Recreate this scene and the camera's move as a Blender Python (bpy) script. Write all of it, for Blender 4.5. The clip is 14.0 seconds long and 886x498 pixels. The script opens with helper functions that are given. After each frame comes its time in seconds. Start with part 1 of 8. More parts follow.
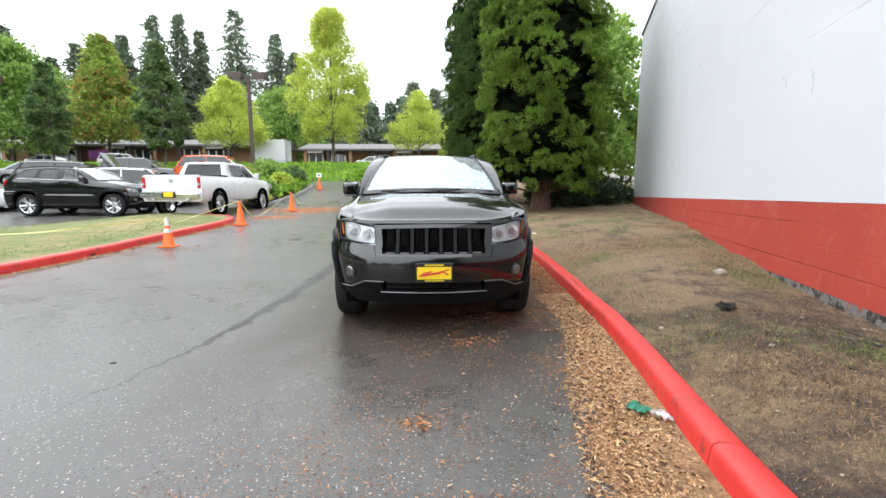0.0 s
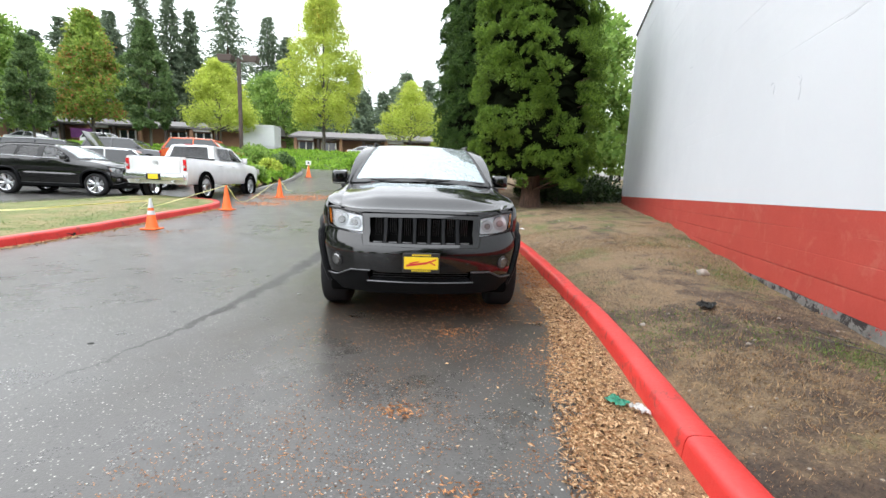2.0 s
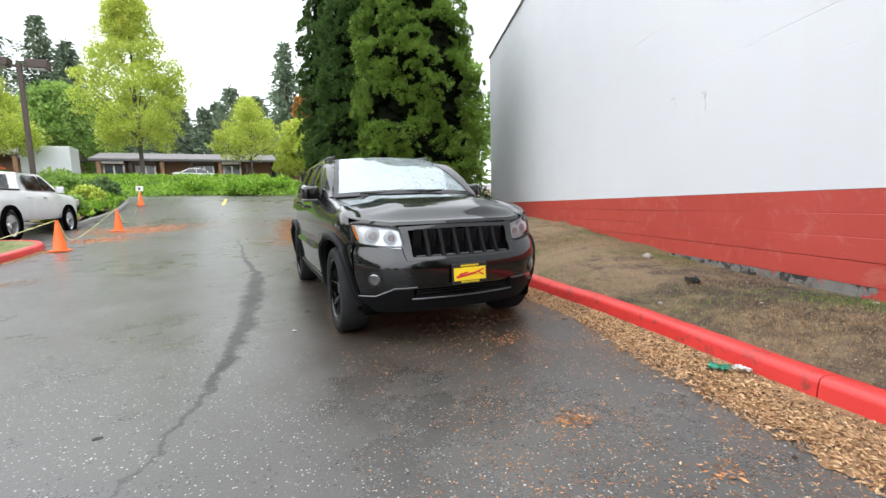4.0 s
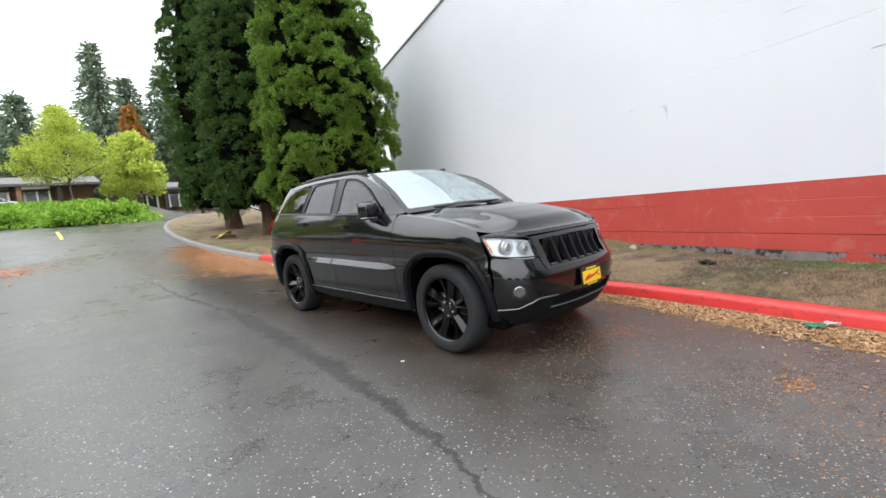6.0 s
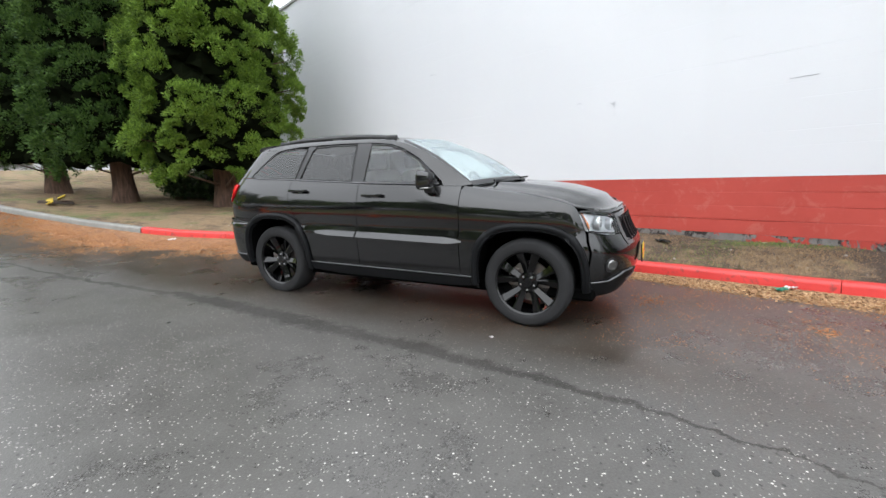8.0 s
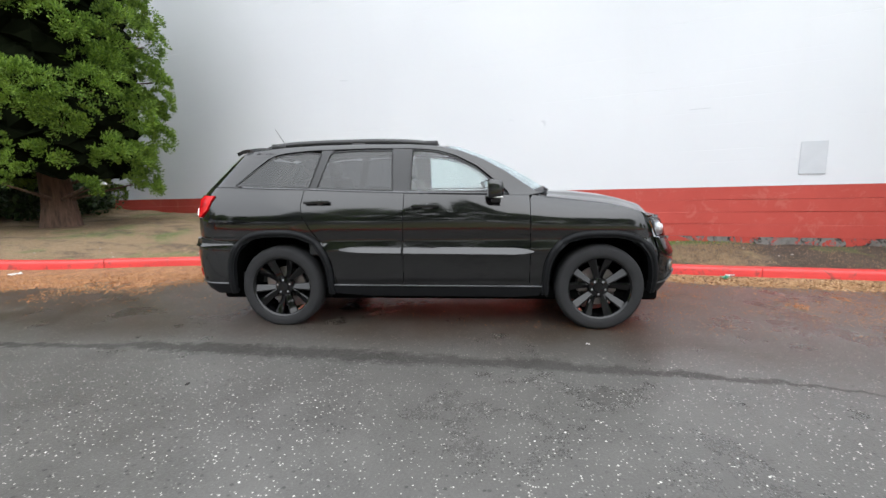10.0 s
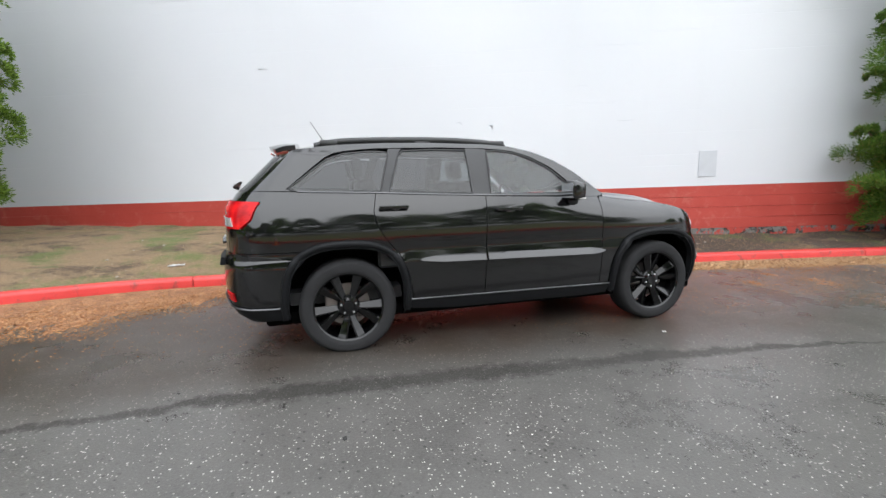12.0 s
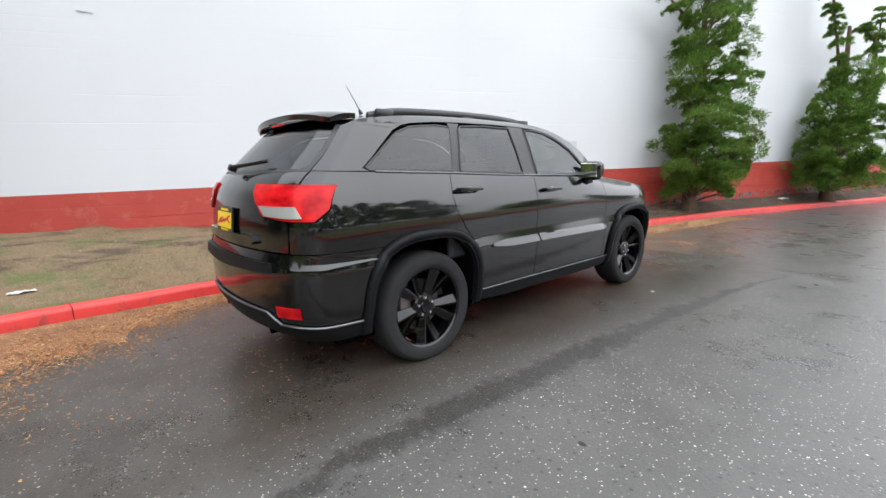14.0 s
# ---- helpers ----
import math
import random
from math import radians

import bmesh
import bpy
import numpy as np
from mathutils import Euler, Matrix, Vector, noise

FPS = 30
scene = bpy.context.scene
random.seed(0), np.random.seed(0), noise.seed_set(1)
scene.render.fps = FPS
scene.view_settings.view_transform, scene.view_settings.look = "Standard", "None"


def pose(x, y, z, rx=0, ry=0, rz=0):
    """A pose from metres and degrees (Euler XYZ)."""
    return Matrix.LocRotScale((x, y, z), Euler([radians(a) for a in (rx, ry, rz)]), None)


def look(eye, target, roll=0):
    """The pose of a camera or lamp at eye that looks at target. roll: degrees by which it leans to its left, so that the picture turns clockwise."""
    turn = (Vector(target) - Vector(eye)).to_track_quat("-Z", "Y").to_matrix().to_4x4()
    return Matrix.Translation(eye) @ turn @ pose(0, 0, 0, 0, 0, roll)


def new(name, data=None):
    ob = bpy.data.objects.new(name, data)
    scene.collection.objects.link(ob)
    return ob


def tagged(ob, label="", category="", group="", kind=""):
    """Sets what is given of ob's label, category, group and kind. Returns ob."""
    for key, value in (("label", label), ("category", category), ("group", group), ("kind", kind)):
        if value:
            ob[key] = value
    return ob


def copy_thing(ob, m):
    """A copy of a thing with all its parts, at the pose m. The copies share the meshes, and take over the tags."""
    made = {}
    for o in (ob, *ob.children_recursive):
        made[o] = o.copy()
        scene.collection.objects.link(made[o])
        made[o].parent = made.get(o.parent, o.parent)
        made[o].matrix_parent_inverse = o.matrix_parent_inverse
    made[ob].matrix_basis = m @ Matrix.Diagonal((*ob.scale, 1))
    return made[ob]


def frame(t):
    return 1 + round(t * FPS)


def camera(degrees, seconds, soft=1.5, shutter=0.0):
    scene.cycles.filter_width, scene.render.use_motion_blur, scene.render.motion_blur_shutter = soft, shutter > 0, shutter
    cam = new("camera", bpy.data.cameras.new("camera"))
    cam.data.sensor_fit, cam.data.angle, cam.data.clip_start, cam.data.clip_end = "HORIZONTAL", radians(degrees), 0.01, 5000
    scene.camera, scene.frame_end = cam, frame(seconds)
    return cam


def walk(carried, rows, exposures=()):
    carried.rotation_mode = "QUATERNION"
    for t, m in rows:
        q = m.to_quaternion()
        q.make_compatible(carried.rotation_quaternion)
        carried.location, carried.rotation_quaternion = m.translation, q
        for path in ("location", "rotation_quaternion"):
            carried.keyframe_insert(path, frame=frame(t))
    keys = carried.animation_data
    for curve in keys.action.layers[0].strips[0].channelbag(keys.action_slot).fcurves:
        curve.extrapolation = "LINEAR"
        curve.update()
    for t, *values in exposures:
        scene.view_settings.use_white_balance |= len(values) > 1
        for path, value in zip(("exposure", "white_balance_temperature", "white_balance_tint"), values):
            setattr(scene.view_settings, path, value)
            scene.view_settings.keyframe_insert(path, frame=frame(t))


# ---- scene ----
cam = camera(90.8, 14.0)
PATH = [
    (0, (-0.074, -5.948, 1.285), (0.007, -3.968, 1.009), -0.1),
    (0.5, (-0.075, -5.95, 1.282), (0.014, -3.973, 0.995), -0.2),
    (1, (-0.059, -5.952, 1.287), (0.023, -3.975, 0.998), 0.3),
    (1.5, (-0.009, -5.945, 1.289), (0.021, -3.963, 1.027), -0.1),
    (2, (-0.068, -5.951, 1.262), (0.067, -3.979, 0.957), 2.1),
    (2.5, (-0.392, -5.925, 1.209), (-0.134, -3.953, 0.99), 2.7),
    (3, (-0.754, -5.816, 1.192), (-0.366, -3.864, 0.988), 2.2),
    (3.5, (-1.14, -5.58, 1.191), (-0.577, -3.671, 0.993), 0.4),
    (4, (-1.625, -5.427, 1.181), (-0.813, -3.614, 0.952), -1.5),
    (4.2, (-1.814, -5.349, 1.196), (-0.928, -3.578, 0.92), -1.9),
    (6.3, (-3.582, -3.981, 1.301), (-2.148, -2.604, 1.078), -4.6),
    (6.5, (-3.698, -3.865, 1.296), (-2.206, -2.561, 1.021), -3.8),
    (7, (-3.93, -3.442, 1.334), (-2.381, -2.226, 0.987), -4.1),
    (7.5, (-4.236, -2.976, 1.337), (-2.583, -1.891, 1.039), -1.8),
    (8, (-4.485, -2.472, 1.346), (-2.729, -1.581, 0.998), -1.3),
    (8.5, (-4.644, -1.937, 1.338), (-2.815, -1.184, 1.046), 0.7),
    (9, (-4.807, -1.421, 1.352), (-2.901, -0.886, 1.068), -0.8),
    (9.2, (-4.808, -1.214, 1.333), (-2.881, -0.757, 1.051), -0.7),
    (11.3, (-4.703, 0.939, 1.356), (-2.762, 0.629, 0.986), -2.4),
    (11.5, (-4.631, 1.141, 1.352), (-2.702, 0.761, 0.986), -2.3),
    (12, (-4.405, 1.609, 1.375), (-2.498, 1.093, 1.069), -1.0),
    (12.5, (-4.187, 2.109, 1.384), (-2.387, 1.302, 1.05), -1.6),
    (13, (-3.857, 2.522, 1.352), (-2.128, 1.572, 1.022), -0.7),
    (13.5, (-3.52, 2.922, 1.353), (-1.928, 1.753, 1.039), -0.4),
    (14, (-3.16, 3.288, 1.327), (-1.684, 1.988, 0.963), -1.2),
]
walk(cam, [(t, look(eye, aim, roll)) for t, eye, aim, roll in PATH], exposures=[(0.0, 0.10), (2.6, 0.09), (4.0, 0.0), (7.0, 0.0), (9.0, 0.05), (14.0, 0.05)])

# ---- world and light: a bright overcast sky ----
world = bpy.data.worlds.new("overcast_sky")
scene.world = world
world.use_nodes = True
wn, wl = world.node_tree.nodes, world.node_tree.links
sky = wn.new("ShaderNodeTexSky")
sky.sky_type, sky.sun_disc = "NISHITA", False
sky.sun_elevation, sky.sun_rotation = radians(38), radians(257)
sky.air_density, sky.dust_density = 1.0, 4.0
# a veil of cloud, brightest overhead
veil = wn.new("ShaderNodeMix")
veil.data_type = "RGBA"
veil.inputs[0].default_value = 0.93
up = wn.new("ShaderNodeSeparateXYZ")
wl.new(wn.new("ShaderNodeTexCoord").outputs["Generated"], up.inputs[0])
cloud = wn.new("ShaderNodeValToRGB")
cloud.color_ramp.elements[0].position, cloud.color_ramp.elements[0].color = 0.0, (0.54, 0.562, 0.59, 1)
cloud.color_ramp.elements[1].position, cloud.color_ramp.elements[1].color = 0.9, (0.85, 0.89, 0.94, 1)
wl.new(up.outputs[2], cloud.inputs[0])
bright = wn.new("ShaderNodeVectorMath")
bright.operation = "SCALE"
bright.inputs[3].default_value = 41.0
# the cloud is brighter round the hidden sun
toward = wn.new("ShaderNodeVectorMath")
toward.operation = "DOT_PRODUCT"
toward.inputs[1].default_value = Vector((-62, -14, 50)).normalized()
wl.new(up.inputs[0].links[0].from_socket, toward.inputs[0])
glow = wn.new("ShaderNodeMapRange")
glow.interpolation_type = "SMOOTHSTEP"
for i, value in ((1, -0.5), (2, 1.0), (3, 0.78), (4, 1.45)):
    glow.inputs[i].default_value = value
wl.new(toward.outputs[1], glow.inputs[0])
lit = wn.new("ShaderNodeVectorMath")
lit.operation = "SCALE"
wl.new(cloud.outputs[0], lit.inputs[0])
wl.new(glow.outputs[0], lit.inputs[3])
wl.new(lit.outputs[0], bright.inputs[0])
wl.new(sky.outputs[0], veil.inputs[6])
wl.new(bright.outputs[0], veil.inputs[7])
wl.new(veil.outputs[2], wn["Background"].inputs[0])
wn["Background"].inputs[1].default_value = 0.084

sun_data = bpy.data.lights.new("sun", "SUN")
sun_data.energy, sun_data.angle, sun_data.color = 0.5, radians(75), (1.0, 0.98, 0.95)
sun = new("sun", sun_data)
# the sun stands over the car park, behind the camera's side of the car
sun.matrix_world = look((-62, -14, 50), (0, 0, 0))


# ---- small helpers ----
def thing(name, label, category, group="", loc=(0, 0, 0), yaw=0.0):
    ob = new(name)
    ob.empty_display_size = 0.2
    ob.matrix_world = pose(*loc, 0, 0, yaw)
    return tagged(ob, label, category, group)


def part(name, bm, material, parent=None, label="", smooth=0.0, kind=""):
    """Links a bmesh as one mesh object under a thing or a part; smooth: the angle below which edges are shaded soft."""
    if smooth:
        for f in bm.faces:
            f.smooth = True
        lim = radians(smooth)
        for e in bm.edges:
            e.smooth = len(e.link_faces) == 2 and e.calc_face_angle(0.0) < lim
    me = bpy.data.meshes.new(name)
    bm.to_mesh(me)
    bm.free()
    for m in (material if isinstance(material, (list, tuple)) else (material,)):
        me.materials.append(m)
    ob = new(name, me)
    if parent:
        ob.parent = parent
    return tagged(ob, label, kind=kind)


def raw(name, verts, faces, material, parent=None, label="", smooth=False, kind=""):
    me = bpy.data.meshes.new(name)
    me.from_pydata([tuple(map(float, v)) for v in verts], [], [tuple(map(int, f)) for f in faces])
    me.materials.append(material)
    if smooth:
        me.polygons.foreach_set("use_smooth", [True] * len(me.polygons))
    ob = new(name, me)
    if parent:
        ob.parent = parent
    return tagged(ob, label, kind=kind)


def box(bm, size, at=(0, 0, 0), rot=(0, 0, 0), bevel=0.0, seg=1):
    g = bmesh.ops.create_cube(bm, size=1.0)
    vs = g["verts"]
    bmesh.ops.scale(bm, vec=size, verts=vs)
    if bevel:
        es = list({e for v in vs for e in v.link_edges})
        r = bmesh.ops.bevel(bm, geom=es, offset=bevel, segments=seg, affect="EDGES", profile=0.6)
        vs = list({v for f in r["faces"] for v in f.verts} | {v for v in vs if v.is_valid})
    m = Matrix.LocRotScale(at, Euler([radians(a) for a in rot]), None)
    bmesh.ops.transform(bm, matrix=m, verts=vs)
    return vs


def rod(bm, a, b, r1, r2=None, seg=10):
    a, b = Vector(a), Vector(b)
    d = b - a
    g = bmesh.ops.create_cone(bm, cap_ends=True, segments=seg, radius1=r1, radius2=r1 if r2 is None else r2, depth=d.length)
    q = Vector((0, 0, 1)).rotation_difference(d.normalized())
    bmesh.ops.transform(bm, matrix=Matrix.Translation((a + b) / 2) @ q.to_matrix().to_4x4(), verts=g["verts"])
    return g["verts"]


def lathe(bm, prof, seg=32, axis="z", closed=True):
    """Turns a profile of (radius, height) round an axis."""
    rings = []
    for r, h in prof:
        ring = []
        for i in range(seg):
            a = 2 * math.pi * i / seg
            c, s = r * math.cos(a), r * math.sin(a)
            ring.append(bm.verts.new({"z": (c, s, h), "x": (h, c, s)}[axis]))
        rings.append(ring)
    for a, b in zip(rings, rings[1:]):
        for i in range(seg):
            bm.faces.new((a[i], a[(i + 1) % seg], b[(i + 1) % seg], b[i]))
    if closed:
        for ring in (rings[0], rings[-1]):
            if len(set(tuple(v.co) for v in ring)) > 2:
                bm.faces.new(ring)
    bmesh.ops.recalc_face_normals(bm, faces=bm.faces)


def sweep(bm, pts, prof, closed=False):
    """Carries a flat profile of (across, up) along a path in plan (x, y, z)."""
    pts = [Vector(p) for p in pts]
    rings = []
    for i, p in enumerate(pts):
        d = (pts[min(i + 1, len(pts) - 1)] - pts[max(i - 1, 0)])
        d.z = 0
        d.normalize()
        n = Vector((d.y, -d.x, 0))
        rings.append([bm.verts.new(p + n * a + Vector((0, 0, u))) for a, u in prof])
    k = len(prof)
    for a, b in zip(rings, rings[1:]):
        for j in range(k if closed else k - 1):
            bm.faces.new((a[j], a[(j + 1) % k], b[(j + 1) % k], b[j]))
    if closed:
        bm.faces.new(rings[0])
        bm.faces.new(rings[-1])
    bmesh.ops.recalc_face_normals(bm, faces=bm.faces)


def smooth_line(pts, step=0.3):
    """A Catmull-Rom line through points, at even steps."""
    p = [Vector(a) for a in pts]
    p = [2 * p[0] - p[1]] + p + [2 * p[-1] - p[-2]]
    out = []
    for i in range(1, len(p) - 2):
        n = max(2, int((p[i + 1] - p[i]).length / step))
        for j in range(n):
            t = j / n
            out.append(0.5 * (2 * p[i] + (p[i + 1] - p[i - 1]) * t + (2 * p[i - 1] - 5 * p[i] + 4 * p[i + 1] - p[i + 2]) * t * t
                              + (3 * p[i] - p[i - 1] - 3 * p[i + 1] + p[i + 2]) * t ** 3))
    out.append(p[-2])
    return out


# ---- materials ----
class Mat:
    """A short way to write node materials."""

    def __init__(self, name, color=(0.5, 0.5, 0.5), rough=0.6, metal=0.0, **more):
        self.m = bpy.data.materials.new(name)
        self.m.use_nodes = True
        self.n, self.l = self.m.node_tree.nodes, self.m.node_tree.links
        self.b = self.n["Principled BSDF"]
        self.put("Base Color", (*color, 1))
        self.put("Roughness", rough)
        self.put("Metallic", metal)
        for k, v in more.items():
            self.put(k.replace("_", " "), v)
        self.coords = None

    def put(self, name, v):
        s = self.b.inputs[name]
        if hasattr(v, "is_linked"):
            self.l.new(v, s)
        else:
            s.default_value = v

    def at(self, scale=(1, 1, 1), kind="Object"):
        c = self.n.new("ShaderNodeTexCoord")
        mp = self.n.new("ShaderNodeMapping")
        mp.inputs["Scale"].default_value = scale
        self.l.new(c.outputs[kind], mp.inputs[0])
        return mp.outputs[0]

    def world_at(self, scale=(1, 1, 1)):
        g = self.n.new("ShaderNodeNewGeometry")
        mp = self.n.new("ShaderNodeMapping")
        mp.inputs["Scale"].default_value = scale
        self.l.new(g.outputs["Position"], mp.inputs[0])
        return mp.outputs[0]

    def noise(self, scale, detail=4, rough=0.6, vec=None, distort=0.0):
        t = self.n.new("ShaderNodeTexNoise")
        t.inputs["Scale"].default_value, t.inputs["Detail"].default_value = scale, detail
        t.inputs["Roughness"].default_value, t.inputs["Distortion"].default_value = rough, distort
        if vec is not None:
            self.l.new(vec, t.inputs["Vector"])
        return t.outputs[0]

    def voronoi(self, scale, vec=None, out="Distance", feature="F1"):
        t = self.n.new("ShaderNodeTexVoronoi")
        t.feature = feature
        t.inputs["Scale"].default_value = scale
        if vec is not None:
            self.l.new(vec, t.inputs["Vector"])
        return t.outputs[out]

    def ramp(self, fac, stops):
        r = self.n.new("ShaderNodeValToRGB")
        e = r.color_ramp.elements
        while len(e) < len(stops):
            e.new(0.5)
        for el, (p, c) in zip(e, stops):
            el.position = p
            el.color = (c, c, c, 1) if isinstance(c, (int, float)) else (*c, 1)
        self.l.new(fac, r.inputs[0])
        return r.outputs[0]

    def mix(self, fac, a, b, blend="MIX"):
        t = self.n.new("ShaderNodeMix")
        t.data_type, t.blend_type = "RGBA", blend
        for s, v in ((t.inputs[0], fac), (t.inputs[6], a), (t.inputs[7], b)):
            if hasattr(v, "is_linked"):
                self.l.new(v, s)
            elif isinstance(v, (int, float)):
                s.default_value = v
            else:
                s.default_value = (*v, 1)
        return t.outputs[2]

    def math(self, op, a, b=0.0):
        t = self.n.new("ShaderNodeMath")
        t.operation = op
        for s, v in zip(t.inputs, (a, b)):
            if hasattr(v, "is_linked"):
                self.l.new(v, s)
            else:
                s.default_value = v
        return t.outputs[0]

    def island(self):
        return self.n.new("ShaderNodeNewGeometry").outputs["Random Per Island"]

    def object_random(self):
        return self.n.new("ShaderNodeObjectInfo").outputs["Random"]

    def bump(self, height, strength=0.3, distance=0.01):
        t = self.n.new("ShaderNodeBump")
        t.inputs["Strength"].default_value, t.inputs["Distance"].default_value = strength, distance
        self.l.new(height, t.inputs["Height"])
        self.l.new(t.outputs[0], self.b.inputs["Normal"])
        return self


def asphalt_material():
    m = Mat("wet_asphalt")
    v = m.world_at()
    wide = m.noise(0.35, 4, 0.6, v)
    mid = m.noise(2.2, 5, 0.65, v)
    fine = m.noise(75, 3, 0.7, v)
    stones = m.voronoi(88, v, "Distance")
    pick = m.voronoi(88, v, "Color")
    base = m.mix(m.ramp(mid, [(0.3, 0.0), (0.7, 1.0)]), (0.050, 0.0475, 0.044), (0.082, 0.078, 0.0725))
    base = m.mix(m.ramp(fine, [(0.40, 0.0), (0.80, 0.6)]), base, (0.115, 0.111, 0.106))
    light = m.math("MULTIPLY", m.ramp(pick, [(0.78, 0.0), (0.88, 1.0)]), m.ramp(stones, [(0.28, 1.0), (0.5, 0.0)]))
    base = m.mix(light, base, (0.43, 0.415, 0.38))
    big, big_pick = m.voronoi(46, v, "Distance"), m.voronoi(46, v, "Color")
    base = m.mix(m.math("MULTIPLY", m.ramp(big_pick, [(0.86, 0.0), (0.93, 1.0)]), m.ramp(big, [(0.16, 1.0), (0.34, 0.0)])), base, (0.58, 0.56, 0.52))
    base = m.mix(m.math("MULTIPLY", m.ramp(big_pick, [(0.10, 0.8), (0.20, 0.0)]), m.ramp(big, [(0.3, 1.0), (0.6, 0.0)])), base, (0.022, 0.021, 0.020))
    # the old seam down the drive: a soaked, tar-dark band with ragged edges, and its thin tail
    pos = m.n.new("ShaderNodeSeparateXYZ")
    m.l.new(m.n.new("ShaderNodeNewGeometry").outputs["Position"], pos.inputs[0])
    ramp_y = m.math("DIVIDE", m.math("ADD", pos.outputs[1], 8.0), 20.0)
    bend = m.ramp(ramp_y, [((y + 8) / 20, (x + 3) / 3) for y, x in ((-5.4, -2.77), (-3.0, -2.09), (-2.0, -1.85), (-0.9, -1.71), (0.5, -1.61), (1.6, -1.55), (2.4, -1.53), (3.2, -1.62), (4.4, -1.73), (5.8, -1.76), (9.0, -1.95))])
    mid_x = m.math("SUBTRACT", m.math("MULTIPLY", bend, 3.0), 3.0)
    off = m.math("ABSOLUTE", m.math("ADD", m.math("SUBTRACT", pos.outputs[0], mid_x), m.math("MULTIPLY", m.math("SUBTRACT", m.noise(3.0, 5, 0.7, v), 0.5), 0.30)))
    half = m.ramp(ramp_y, [(0.20, 0.0), (0.24, 0.015), (0.275, 0.035), (0.335, 0.10), (0.40, 0.16), (0.475, 0.17), (0.51, 0.12), (0.56, 0.05), (0.69, 0.04), (0.80, 0.0)])
    band = m.ramp(m.math("ADD", m.math("DIVIDE", off, m.math("MAXIMUM", half, 0.001)), m.math("MULTIPLY", m.math("SUBTRACT", m.noise(14, 5, 0.75, v), 0.5), 1.6)), [(0.35, 1.0), (1.0, 0.0)])
    band = m.math("MULTIPLY", band, m.ramp(m.noise(1.6, 4, 0.6, m.world_at((0.6, 1.0, 1.0))), [(0.30, 0.7), (0.55, 1.0)]))
    band = m.math("MULTIPLY", band, m.ramp(fine, [(0.40, 1.0), (0.75, 0.55)]))
    base = m.mix(m.math("MULTIPLY", band, 0.9), base, (0.016, 0.0145, 0.012))
    # inside the seam, along the kerb, silt and rotted needles stain the asphalt brown
    inside = m.math("ADD", m.math("SUBTRACT", pos.outputs[0], mid_x), m.math("MULTIPLY", m.math("SUBTRACT", m.noise(1.1, 5, 0.65, v), 0.5), 0.9))
    silt = m.math("MULTIPLY", m.ramp(inside, [(0.0, 0.0), (0.55, 1.0)]), m.ramp(ramp_y, [(0.20, 0.15), (0.30, 1.0)]))
    silt = m.math("MULTIPLY", silt, m.ramp(m.noise(2.6, 5, 0.7, v), [(0.25, 0.45), (0.6, 0.95)]))
    base = m.mix(silt, base, m.mix(1.0, base, (0.46, 0.38, 0.31), "MULTIPLY"))
    m.put("Base Color", base)
    wet = m.ramp(m.mix(0.45, wide, mid), [(0.36, 0.18), (0.56, 0.30), (0.72, 0.42)])
    m.put("Roughness", m.math("ADD", m.math("ADD", wet, m.math("MULTIPLY", fine, 0.10)), m.math("MULTIPLY", band, m.ramp(ramp_y, [(0.255, 0.0), (0.30, 0.30)]))))
    m.put("Specular IOR Level", 0.35)
    m.bump(m.math("ADD", m.math("MULTIPLY", stones, -0.6), m.math("MULTIPLY", fine, 0.8)), 0.16, 0.006)
    return m.m


def wall_paint_material():
    """Block wall under thick paint: white above a level line, red below it, with courses and a rough skin."""
    m = Mat("painted_block_white")
    v = m.at()
    big, mid, fine = m.noise(0.22, 3, 0.5, v), m.noise(1.6, 5, 0.65, v), m.noise(38, 4, 0.7, v)
    c = m.mix(m.ramp(big, [(0.35, 0.0), (0.7, 1.0)]), (0.585, 0.600, 0.632), (0.635, 0.648, 0.675))
    streak = m.noise(1.0, 4, 0.6, m.at((1.2, 1.2, 0.06)))
    c = m.mix(m.math("MULTIPLY", m.ramp(streak, [(0.55, 0.0), (0.8, 1.0)]), 0.18), c, (0.55, 0.56, 0.57))
    m.put("Base Color", c)
    m.put("Roughness", m.ramp(mid, [(0.3, 0.42), (0.7, 0.62)]))
    m.bump(m.math("ADD", m.math("MULTIPLY", mid, 0.5), m.math("MULTIPLY", fine, 0.35)), 0.22, 0.012)
    return m.m


def red_paint_material(name, a, b, rough=0.5, worn=(0.25, 0.12, 0.09), amount=0.25, scale=3.0):
    m = Mat(name)
    v = m.world_at()
    n, f, w = m.noise(scale, 5, 0.65, v), m.noise(45, 4, 0.7, v), m.noise(scale * 2.3, 6, 0.75, v, 0.6)
    c = m.mix(m.ramp(n, [(0.3, 0.0), (0.7, 1.0)]), a, b)
    c = m.mix(m.math("MULTIPLY", m.ramp(w, [(0.545, 0.0), (0.64, 1.0)]), amount), c, worn)
    m.put("Base Color", c)
    m.put("Roughness", m.math("ADD", m.math("MULTIPLY", f, 0.25), rough - 0.12))
    m.bump(m.math("ADD", f, m.math("MULTIPLY", w, 0.7)), 0.3, 0.006)
    return m.m


